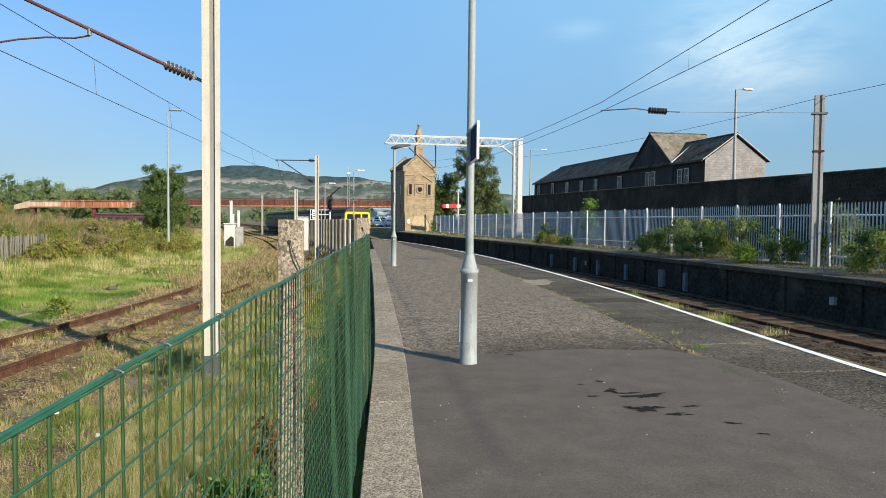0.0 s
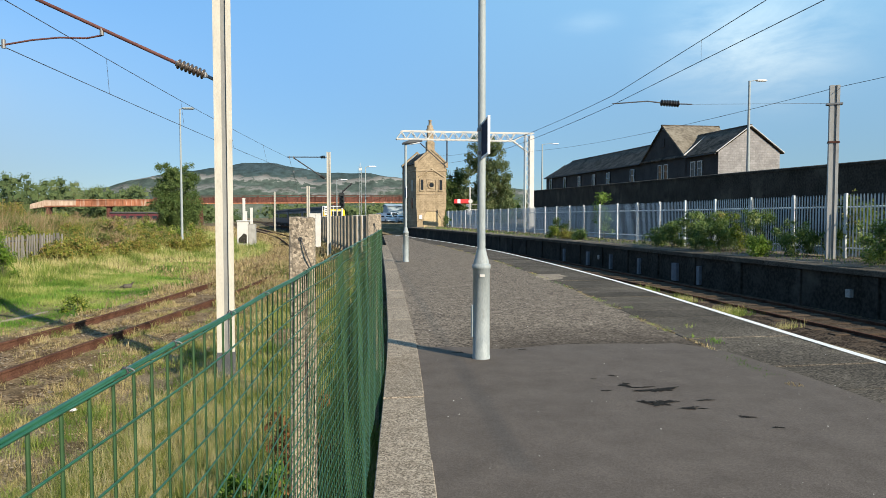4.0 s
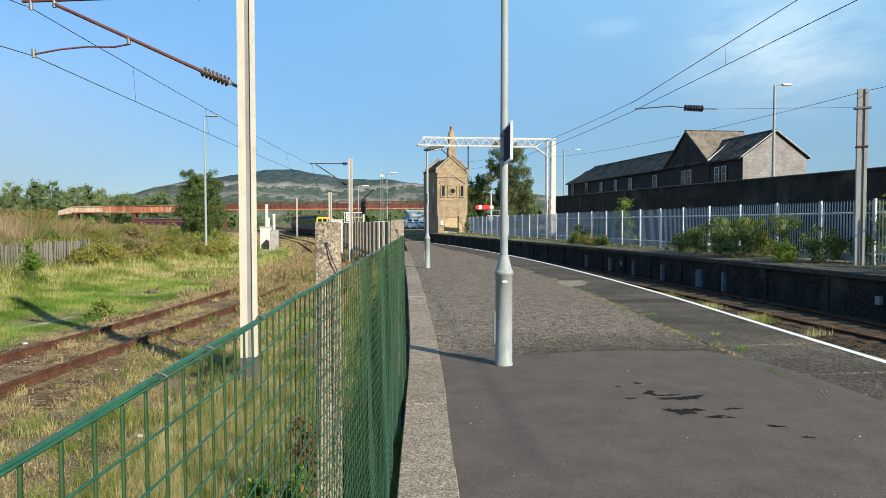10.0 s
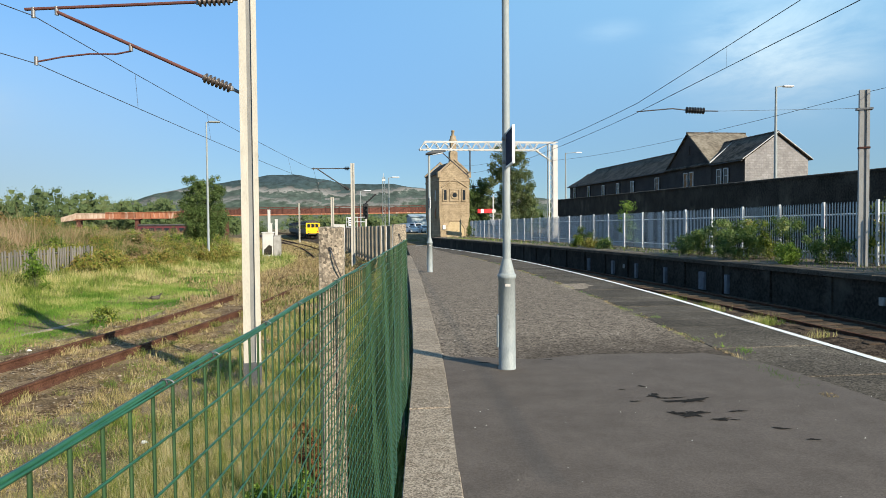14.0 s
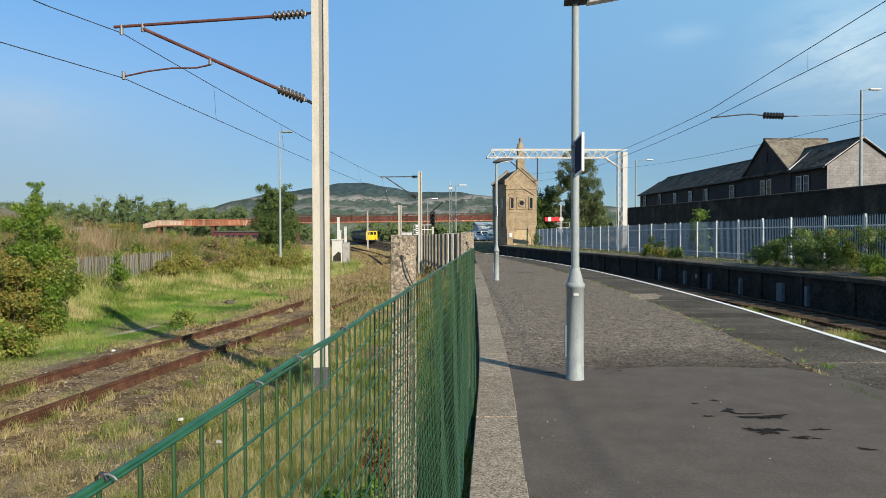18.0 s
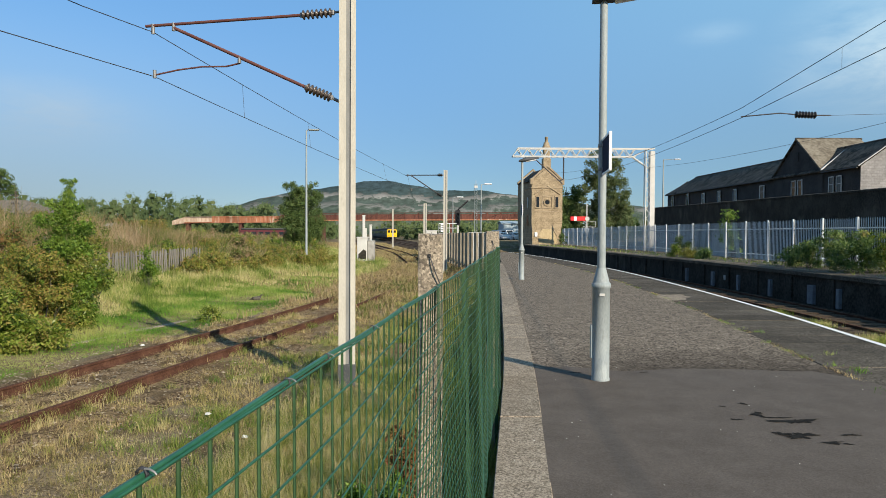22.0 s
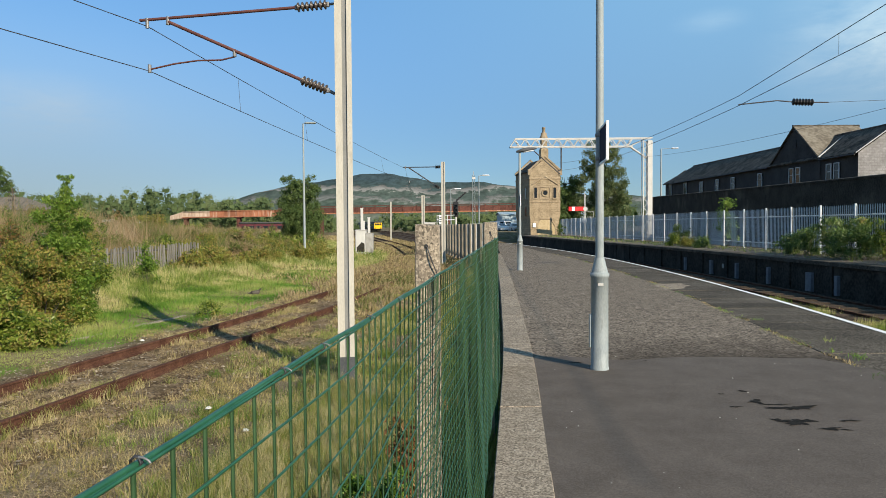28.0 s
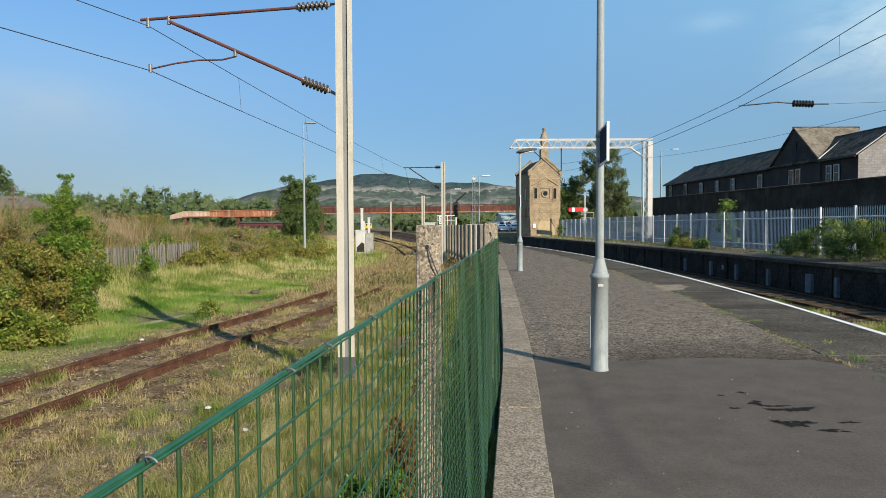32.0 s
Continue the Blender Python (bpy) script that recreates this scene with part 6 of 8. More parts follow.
def bent_blades(name, px, py, pz, height, lean, width, seed, material):
    """Arching grass blades of two pieces each, one island a blade."""
    r = np.random.RandomState(seed)
    n = len(px)
    a = r.rand(n) * 2 * math.pi
    h = height * (0.6 + 0.6 * r.rand(n))
    way = np.stack([np.cos(a), np.sin(a)], -1)
    arch = (h * lean * (0.25 + 0.75 * r.rand(n)))[:, None]
    wa = r.rand(n) * math.pi
    wd = np.stack([np.cos(wa), np.sin(wa), np.zeros(n)], -1) * (np.zeros(n) + width)[:, None] / 2
    foot = np.stack([px, py, np.asarray(pz) - 0.01], -1)
    mid = foot + np.c_[way * arch * 0.32, 0.62 * h]
    tip = foot + np.c_[way * arch, h * (1 - 0.25 * np.minimum(1, arch[:, 0] / h))]
    v = np.stack([foot - wd, foot + wd, mid + wd * 0.75, mid - wd * 0.75, tip], 1)
    me = bpy.data.meshes.new(name)
    me.vertices.add(5 * n)
    me.vertices.foreach_set("co", np.ascontiguousarray(v, np.float32).ravel())
    loops = (np.arange(n)[:, None] * 5 + np.array([0, 1, 2, 3, 3, 2, 4])).astype(np.int32)
    me.loops.add(7 * n)
    me.loops.foreach_set("vertex_index", loops.ravel())
    me.polygons.add(2 * n)
    me.polygons.foreach_set("loop_start", (np.arange(n)[:, None] * 7 + np.array([0, 4])).astype(np.int32).ravel())
    me.update(calc_edges=True)
    me.materials.append(material)
    return me


# ---- the train that leaves: four coaches, each turning with the track ----
def coach(rear):
    t = thing("railway_coach", "dark grey electric train coach with yellow end" if rear else "dark grey electric train coach", "train", (0, 90, RAIL), group="coaches of the leaving train")
    L, W = 19.6, 1.42
    prof = [(-W + 0.06, 0.95), (-W, 1.15), (-W - 0.02, 1.9), (-W + 0.03, 3.05), (-W + 0.18, 3.40), (-0.75, 3.64), (0, 3.72), (0.75, 3.64), (W - 0.18, 3.40), (W - 0.03, 3.05), (W + 0.02, 1.9), (W, 1.15), (W - 0.06, 0.95)]
    n = len(prof)
    y0 = 0.28
    side, roof = Soup(), Soup()
    for k in range(n - 1):
        a, b = prof[k], prof[k + 1]
        (roof if min(a[1], b[1]) > 3.04 else side).add([(a[0], y0, a[1]), (b[0], y0, b[1]), (b[0], L, b[1]), (a[0], L, a[1])], [(0, 1, 2, 3)], False)
    side.add([(x, L, z) for x, z in prof], [tuple(range(n))])
    side.add([(-W + 0.06, y0, 0.95), (W - 0.06, y0, 0.95), (W - 0.06, L, 0.95), (-W + 0.06, L, 0.95)], [(0, 1, 2, 3)])
    part("body", clean("body", side), TRAIN_GREY, t)
    part("roof", clean("roof", roof), TRAIN_ROOF, t)
    face = [(x, min(z, 3.2)) for x, z in prof]
    end = part("end_panel", Soup().add([(x, y0 - 0.004, z) for x, z in face] + [(x * 0.98, y0 - 0.18, z * 0.995) for x, z in face], [tuple(range(n, 2 * n))] + [(k, k + 1, n + k + 1, n + k) for k in range(n - 1)]), YELLOW if rear else TRAIN_GREY, t, "bright yellow driving end" if rear else "")
    for a, b in ((-1.12, -0.5), (-0.33, 0.33), (0.5, 1.12)):
        part("end_window", Soup().box(a, b, 0.07, 0.105, 2.25, 2.95, c=0.01), GLASS, end)
    if rear:
        for x in (-0.95, 0.95):
            part("tail_lamp", Soup().tube((x, 0.06, 1.45), (x, 0.12, 1.45), 0.11, n=12), RED_ENAMEL, end)
        part("gangway_door", Soup().box(-0.40, 0.40, 0.06, 0.10, 1.0, 2.15, c=0.01), YELLOW, end)
        part("roof_dome", Soup().add([(-1.36, 0.10, 3.19), (-1.18, 0.10, 3.42), (-0.75, 0.12, 3.62), (0, 0.12, 3.70), (0.75, 0.12, 3.62), (1.18, 0.10, 3.42), (1.36, 0.10, 3.19), (-1.40, 0.9, 3.22), (-1.22, 0.9, 3.43), (-0.75, 0.9, 3.67), (0, 0.9, 3.75), (0.75, 0.9, 3.67), (1.22, 0.9, 3.43), (1.40, 0.9, 3.22)], [(0, 1, 8, 7), (1, 2, 9, 8), (2, 3, 10, 9), (3, 4, 11, 10), (4, 5, 12, 11), (5, 6, 13, 12), (6, 5, 4, 3, 2, 1, 0)], False), TRAIN_ROOF, t)
        part("buffer_beam", Soup().box(-1.2, 1.2, -0.02, 0.3, 0.8, 1.05, c=0.02), UNDER, t)
        for x in (-0.87, 0.87):
            part("buffer", Soup().tube((x, 0.0, 0.98), (x, -0.35, 0.98), 0.09, n=10).tube((x, -0.35, 0.98), (x, -0.40, 0.98), 0.19, n=12), UNDER, t)
    for sx in (-1, 1):
        for y in [1.9 + 1.45 * i for i in range(12)]:
            part("side_window", Soup().box(sx * (W + 0.012) - 0.02, sx * (W + 0.012) + 0.02, y, y + 1.05, 2.0, 2.78, c=0.008), GLASS, t)
    part("underframe", Soup().box(-1.15, 1.15, 0.3, L, 0.72, 0.97).box(-1.1, 1.1, 6.6, 13.0, 0.35, 0.75, c=0.03), UNDER, t)
    wheel = Soup().lathe([(0.10, -0.06), (0.42, -0.06), (0.42, 0.03), (0.46, 0.04), (0.46, 0.07), (0.10, 0.07)], 18, (0, 0, 0), (1, 0, 0)).mesh("wheel")
    wheel.materials.append(RAIL_TOP)
    for yc in (2.9, 16.9):
        b = part("bogie", Soup().box(-1.1, -0.92, yc - 1.7, yc + 1.7, 0.42, 0.70, c=0.02).box(0.92, 1.1, yc - 1.7, yc + 1.7, 0.42, 0.70, c=0.02).box(-1.0, 1.0, yc - 0.3, yc + 0.3, 0.4, 0.72), UNDER, t)
        for y in (yc - 1.25, yc + 1.25):
            for x in (-0.76, 0.76):
                w = new("wheel", wheel)
                w.parent, w.location = b, (x, y, 0.46)
    return t


coaches = [coach(True)] + [coach(False) for _ in range(3)]

# the way of the train: distance run along the track of its rear end
arc_y = np.arange(60.0, 415.0, 0.5)
arc_x = track_near(arc_y)
arc_s = np.r_[0, np.cumsum(np.hypot(np.diff(arc_x), np.diff(arc_y)))]
REAR_AT = [(0, 75), (3, 88), (6, 101.5), (9, 117), (12, 134), (15, 152), (18, 173), (20, 187), (22, 202), (24, 218), (26, 235.5), (28, 255), (30, 275), (32, 296)]


def on_track(s):
    y = float(np.interp(s, arc_s, arc_y))
    return float(np.interp(y, arc_y, arc_x)), y


def coach_rows(k):
    rows = []
    for t, y in REAR_AT:
        s = float(np.interp(y, arc_y, arc_s)) + k * 20.2
        (x0, y0), (x1, y1) = on_track(s + 2.9), on_track(s + 16.9)
        way = math.atan2(-(x1 - x0), y1 - y0)
        lift = 0.30 * float(smooth(50, 85, y0)) + 0.15 * float(smooth(110, 230, y0))
        rows.append((t, pose(x0 + 2.9 * math.sin(way), y0 - 2.9 * math.cos(way), RAIL + lift, 0, 0, math.degrees(way))))
    return rows


def motions():
    for k, c in enumerate(coaches):
        walk(c, coach_rows(k))


# ---- grass on the left side ----
def grass_field():
    r = np.random.RandomState(5)

    def scatter(n, y0, y1, u0, u1, power=1.6):
        """Feet of blades by distance left of the siding's middle, thicker near the camera."""
        y = y0 + (y1 - y0) * r.rand(n) ** power
        u = u0 + (u1 - u0) * r.rand(n)
        x = track_left(y) - u
        return x, y, u

    def clumpy(x, y, scale, cut):
        k = np.array([noise.noise(Vector((a * scale, b * scale, 3.7))) for a, b in zip(x, y)])
        return k > cut

    sets = []
    # between platform and siding: sparse tufts
    n = 16000
    y = 0.6 + 34 * r.rand(n) ** 1.7
    x0, x1 = track_left(y) + 0.9, np.minimum(left_edge(y) - 0.12, 1.6)
    x = x0 + (x1 - x0) * r.rand(n)
    keep = clumpy(x, y, 0.9, -0.02)
    x, y = x[keep], y[keep]
    green = clumpy(x + 40, y, 0.45, 0.02)
    xa, ya, k = x[green], y[green], 14
    tx, ty = np.repeat(xa, k) + r.normal(0, 0.05, len(xa) * k), np.repeat(ya, k) + r.normal(0, 0.05, len(xa) * k)
    sets.append(("mixed_grass", blades(tx, ty, ground_z(tx, ty), np.repeat(0.04 + 0.14 * r.rand(len(xa)) ** 2, k), 0.9, 0.0034 * (1 + np.clip(ty, 0, 40) / 14), 41), GREEN_GRASS, "yellow-green grass tufts beside the siding"))
    x, y = x[~green], y[~green]
    k = 14
    tx, ty = np.repeat(x, k) + r.normal(0, 0.05, len(x) * k), np.repeat(y, k) + r.normal(0, 0.05, len(x) * k)
    hh = np.repeat(0.035 + 0.14 * r.rand(len(x)) ** 3, k)
    far = 1 + np.clip(ty, 0, 40) / 14
    sets.append(("dry_grass", blades(tx, ty, ground_z(tx, ty), hh, 1.0, 0.0034 * far, 1), DRY_GRASS, "sparse dry grass tufts on cinders beside the siding"))
    # arching tussocks, taller and thicker towards the platform
    n = 2600
    y = 2.2 + 34 * r.rand(n) ** 1.5
    x0, x1 = track_left(y) + 0.95, np.minimum(left_edge(y) - 0.15, 1.6)
    q = r.rand(n) ** 0.7
    x = x0 + (x1 - x0) * q
    keep = clumpy(x, y, 0.55, 0.10 - 0.42 * smooth(0.15, 0.75, q) - 0.3 * smooth(12, 22, y))
    x, y, q = x[keep], y[keep], q[keep]
    tuft_sets = []
    for tone, (mat, label) in enumerate(((TUFT, "arching straw-coloured grass tussocks beside the siding"), (GREEN_GRASS, "arching yellow-green grass tussocks beside the siding"))):
        pick = (r.rand(len(x)) < 0.72) == (tone == 0)
        k = 34
        gx_, gy_ = np.repeat(x[pick], k), np.repeat(y[pick], k)
        out = np.repeat(0.035 + 0.07 * r.rand(pick.sum()), k)
        tx, ty = gx_ + r.normal(0, 1, len(gx_)) * out, gy_ + r.normal(0, 1, len(gy_)) * out
        tall = np.repeat((0.10 + 0.26 * r.rand(pick.sum()) ** 1.4) * (0.55 + 0.6 * q[pick]), k)
        tuft_sets.append(("tussock_grass", bent_blades("tussock_grass", tx, ty, ground_z(tx, ty), tall, 1.0, 0.0036 * (1 + np.clip(ty, 0, 40) / 12), 71 + tone, mat), label))
    # tufts hugging the rails
    n = 900
    y = 6.5 + 26 * r.rand(n) ** 1.2
    x = track_left(y) + np.where(r.rand(n) < 0.5, -0.75, 0.75) + r.choice([-0.17, 0.17, 0.24, -0.24], n)
    keep = clumpy(x, y, 0.8, 0.12)
    x, y = x[keep], y[keep]
    k = 22
    tx, ty = np.repeat(x, k) + r.normal(0, 0.045, len(x) * k), np.repeat(y, k) + r.normal(0, 0.09, len(x) * k)
    tuft_sets.append(("rail_grass", bent_blades("rail_grass", tx, ty, ground_z(tx, ty) + 0.05, np.repeat(0.07 + 0.20 * r.rand(len(x)) ** 1.5, k), 1.0, 0.0036 * (1 + ty / 12), 76, TUFT), "grass tufts crowding the rusty rails"))
    # rank brown growth swallowing the siding farther on
    n = 2700
    y = 20 + 34 * r.rand(n)
    x = track_left(y) + r.uniform(-2.4, 3.4, n)
    keep = clumpy(x, y, 0.5, 0.18 - 0.42 * smooth(20, 27, y) + 0.30 * smooth(38, 48, y)) & (x < left_edge(y) - 0.4)
    x, y = x[keep], y[keep]
    k = 16
    tx, ty = np.repeat(x, k) + r.normal(0, 0.11, len(x) * k), np.repeat(y, k) + r.normal(0, 0.11, len(x) * k)
    tall = np.repeat(0.12 + 0.32 * r.rand(len(x)) ** 1.6, k)
    for tone, mat in enumerate((WEED_BROWN, THATCH)):
        half = slice(tone, None, 2)
        tuft_sets.append(("rank_grass", bent_blades("rank_grass", tx[half], ty[half], ground_z(tx[half], ty[half]) + 0.05, tall[half], 0.9, 0.004 + 0.0005 * ty[half], 81 + tone, mat), "rank brown grass and weeds over the overgrown siding"))
    # tall grass round the lineside cabinet and along the far verge
    n = 2600
    y = 36 + 40 * r.rand(n)
    u = r.uniform(2.3, 9.5, n)
    x = track_left(y) - u
    keep = clumpy(x, y, 0.3, -0.15)
    x, y = x[keep], y[keep]
    k = 14
    tx, ty = np.repeat(x, k) + r.normal(0, 0.16, len(x) * k), np.repeat(y, k) + r.normal(0, 0.16, len(x) * k)
    tuft_sets.append(("verge_grass", bent_blades("verge_grass", tx, ty, ground_z(tx, ty), np.repeat(0.20 + 0.45 * r.rand(len(x)), k), 0.7, 0.007 + 0.0003 * ty, 91, BANK_GRASS), "tall pale verge grass round the lineside cabinet"))
    n = 5200
    y = 40 + 62 * r.rand(n)
    x = track_left(y) + r.uniform(-2.6, 3.2, n)
    keep = (np.abs(np.abs(x - track_left(y)) - 0.75) > 0.12) & ((x < left_edge(np.clip(y, -8, 60)) - 0.4) | (y > 72)) & (np.abs(x - track_near(y)) > 1.6)
    x, y = x[keep], y[keep]
    k = 7
    tx, ty = np.repeat(x, k) + r.normal(0, 0.14, len(x) * k), np.repeat(y, k) + r.normal(0, 0.14, len(x) * k)
    rise = 0.16 * (1 - smooth(35, 65, ty)) + 0.30 * smooth(50, 85, ty)
    tuft_sets.append(("ballast_stubble", bent_blades("ballast_stubble", tx, ty, -1.08 + rise, np.repeat(0.07 + 0.16 * r.rand(len(x)) ** 2, k), 1.0, 0.012 + 0.0006 * ty, 95, THATCH), "brown stubble on the ballast of the siding"))
    for name, me, label in tuft_sets:
        solo(name, me, None, label, "grass", kind="stuff")
    # greener weeds at the foot of the platform wall
    n = 4200
    y = 0.5 + 11 * r.rand(n) ** 1.2
    x = left_edge(y) - 0.15 - 0.75 * r.rand(n) ** 1.5
    k = 9
    tx, ty = np.repeat(x, k) + r.normal(0, 0.05, n * k), np.repeat(y, k) + r.normal(0, 0.05, n * k)
    sets.append(("wall_weeds", blades(tx, ty, ground_z(tx, ty), np.repeat(0.10 + 0.42 * r.rand(n) ** 2, k), 0.6, 0.009, 2), GREEN_GRASS, "green weeds at the foot of the platform wall"))
    # tall dead stalks among them
    n = 1300
    y = 0.8 + 9 * r.rand(n)
    x = left_edge(y) - 0.25 - 1.1 * r.rand(n)
    k = 6
    tx, ty = np.repeat(x, k) + r.normal(0, 0.03, n * k), np.repeat(y, k) + r.normal(0, 0.03, n * k)
    sets.append(("dead_stalks", blades(tx, ty, ground_z(tx, ty), np.repeat(0.22 + 0.38 * r.rand(n), k), 0.6, 0.006, 21), STRAW, "tall dry grass stalks behind the mesh fence"))
    # thick low grass and weeds just behind the mesh fence
    n = 7500
    y = 0.5 + 10 * r.rand(n) ** 1.2
    x = left_edge(y) - 0.2 - 2.6 * r.rand(n) ** 1.2
    keep = clumpy(x, y, 1.1, -0.25)
    x, y = x[keep], y[keep]
    k = 18
    tx, ty = np.repeat(x, k) + r.normal(0, 0.06, len(x) * k), np.repeat(y, k) + r.normal(0, 0.06, len(x) * k)
    sets.append(("fence_grass", blades(tx, ty, ground_z(tx, ty), np.repeat(0.06 + 0.38 * r.rand(len(x)) ** 2, k), 0.8, 0.0050, 52), STRAW, "rough yellow-green grass behind the mesh fence"))
    n = 380
    y = 1.5 + 7 * r.rand(n)
    x = left_edge(y) - 0.3 - 1.2 * r.rand(n)
    keep = clumpy(x + 9, y, 0.7, 0.08)
    x, y = x[keep], y[keep]
    k = 10
    tx, ty = np.repeat(x, k) + r.normal(0, 0.06, len(x) * k), np.repeat(y, k) + r.normal(0, 0.06, len(x) * k)
    sets.append(("dock_weeds", blades(tx, ty, ground_z(tx, ty), np.repeat(0.15 + 0.4 * r.rand(len(x)), k), 0.7, 0.022, 53), LEAF_RUSSET, "reddish dock leaves behind the mesh fence"))
    # flattened dead thatch over the cinders, near and between the rails
    n = 60000
    y = 0.6 + 40 * r.rand(n) ** 1.6
    x0, x1 = track_left(y) - 2.6, np.minimum(left_edge(y) - 0.12, 1.6)
    x = x0 + (x1 - x0) * r.rand(n)
    keep = clumpy(x, y, 1.0, 0.02)
    x, y = x[keep], y[keep]
    k = 9
    tx, ty = np.repeat(x, k) + r.normal(0, 0.09, len(x) * k), np.repeat(y, k) + r.normal(0, 0.09, len(x) * k)
    lift = np.where(np.abs(tx - track_left(ty)) < 1.5, 0.06, 0.0)
    sets.append(("dead_thatch", blades(tx, ty, ground_z(tx, ty) + lift, np.repeat(0.015 + 0.05 * r.rand(len(x)) ** 2, k), 2.6, 0.0042 * (1 + np.clip(ty, 0, 40) / 14), 51), THATCH, "flattened dead brown grass over the cinders"))
    # inside the siding
    n = 7000
    y = 5 + 50 * r.rand(n)
    x = track_left(y) + r.uniform(-2.0, 1.9, n)
    keep = clumpy(x, y, 0.9, 0.05 - 0.5 * smooth(20, 32, y))
    x, y = x[keep], y[keep]
    k = 12
    tx, ty = np.repeat(x, k) + r.normal(0, 0.05, len(x) * k), np.repeat(y, k) + r.normal(0, 0.05, len(x) * k)
    sets.append(("track_grass", blades(tx, ty, ground_z(tx, ty) + 0.055, np.repeat(0.03 + (0.12 + 0.20 * smooth(22, 32, y)) * r.rand(len(x)) ** 2, k), 0.8, 0.004 + 0.0007 * ty, 3), THATCH, "thin grass between the rails of the siding"))
    # mown green strip beyond the rails
    x, y, u = scatter(150000, 7, 60, 2.0, 6.3, 1.5)
    swell = 0.6 + 0.5 * np.sin(0.9 * x + 0.4 * y) * np.sin(0.55 * y + 1.0) + 0.25 * np.sin(2.3 * x - 1.1 * y)
    sets.append(("green_grass", blades(x, y, ground_z(x, y), (0.05 + 0.12 * r.rand(len(x))) * np.clip(swell, 0.25, 1.4), 0.9, 0.0045 + 0.0007 * y, 4), STRIP_GRASS, "short green grass strip beyond the siding"))
    # tall pale grass on the lower bank
    x, y, u = scatter(200000, 12, 95, 5.2, 11.5, 1.3)
    keep = clumpy(x, y, 0.25, -0.3)
    x, y, u = x[keep], y[keep], u[keep]
    sets.append(("tall_grass", blades(x, y, ground_z(x, y), 0.12 + 0.40 * r.rand(len(x)) ** 1.8 * smooth(5, 8, u), 0.9, 0.005 + 0.0005 * y, 6), BANK_GRASS, "tall pale seeding grass on the lower bank"))
    # brown weeds and dock on the bank
    x, y, u = scatter(210000, 18, 130, 8.5, 34, 1.1)
    keep = clumpy(x, y, 0.2, -0.3)
    x, y, u = x[keep], y[keep], u[keep]
    sets.append(("brown_weeds", blades(x, y, ground_z(x, y), (0.3 + 0.9 * r.rand(len(x)) ** 1.5) * (0.75 + 1.15 * smooth(9, 16, u) * (1 - 0.75 * smooth(40, 58, y))) * (0.8 + 0.35 * np.sin(0.8 * x + 0.37 * y) * np.sin(0.5 * y - 0.3 * x)), 1.0, 0.008 + 0.0007 * y, 7), WEED_BROWN, "tall brown dock and willowherb weeds on the bank"))
    # grass towards the far tracks
    n = 70000
    y = 30 + 150 * r.rand(n) ** 1.3
    x = track_left(y) + r.uniform(-9, 8, n)
    d = np.minimum(np.abs(x - track_left(y)), np.minimum(np.abs(x - track_near(y)), np.abs(x - track_far(y))))
    keep = (d > 1.0) & ((x < left_edge(np.clip(y, -8, 60)) - 0.3) | (y > 72)) & (x < 9)
    x, y = x[keep], y[keep]
    sets.append(("far_grass", blades(x, y, ground_z(x, y), 0.08 + 0.25 * r.rand(len(x)) ** 2 * smooth(0.8, 2.2, d[keep]), 0.9, 0.012 + 0.0010 * y, 8), THATCH, "dry grass between the distant tracks"))
    for name, tri, mat, label in sets:
        solo(name, triangles(name, tri, mat), None, label, "grass", kind="stuff")


grass_field()


def pebbles():
    r = np.random.RandomState(9)
    s = Soup()
    base = [(1, 0, 0), (-1, 0, 0), (0, 1, 0), (0, -1, 0), (0, 0, 1), (0, 0, -1)]
    faces = [(0, 2, 4), (2, 1, 4), (1, 3, 4), (3, 0, 4), (2, 0, 5), (1, 2, 5), (3, 1, 5), (0, 3, 5)]
    for i in range(14000):
        y = 1.5 + 30 * r.rand() ** 1.6
        x = float(track_left(y)) + r.uniform(-2.3, 0) + (5.5 * r.rand() if r.rand() < 0.65 else 0)
        if x > float(left_edge(y)) - 0.1:
            continue
        k = 0.008 + 0.018 * r.rand() + (0.035 * r.rand() if r.rand() < 0.04 else 0)
        m = r.uniform(0.6, 1.3, (6, 1)) * np.array(base) * k * [1, 1, 0.42]
        a = r.rand() * 6.28
        rot = np.array([[math.cos(a), -math.sin(a), 0], [math.sin(a), math.cos(a), 0], [0, 0, 1]])
        on = abs(x - float(track_left(y))) < 2.0
        s.add(m @ rot + [x, y, float(ground_z(x, y)) + 0.3 * k + (0.06 if on else 0)], faces)
    solo("loose_stones", s, grainy("loose_stone", (0.15, 0.118, 0.082), (0.40, 0.33, 0.245), 8, 0.95, bump=0.2, island=0.5), "loose ballast stones and cinders round the siding", "stones", kind="stuff")


pebbles()


def grit():
    r = np.random.RandomState(19)
    s = Soup()
    for i in range(240):
        y = 2.5 + 16 * r.rand() ** 1.5
        x = r.uniform(float(left_edge(y)) + 0.1, float(right_edge(y)) - 0.2)
        k = 0.003 + 0.006 * r.rand() ** 2
        a = r.rand() * 6.28
        c, d = math.cos(a) * k, math.sin(a) * k
        s.add([(x + c, y + d, 0.006), (x - d, y + c, 0.006), (x - c, y - d, 0.006), (x + d, y - c, 0.006), (x, y, 0.006 + k)], [(0, 1, 4), (1, 2, 4), (2, 3, 4), (3, 0, 4)])
    solo("grit", s, grainy("pale_grit", (0.30, 0.28, 0.24), (0.62, 0.60, 0.55), 8, 0.9, island=0.3), "scattered pale grit and specks on the tarmac", "grit", kind="stuff")


grit()


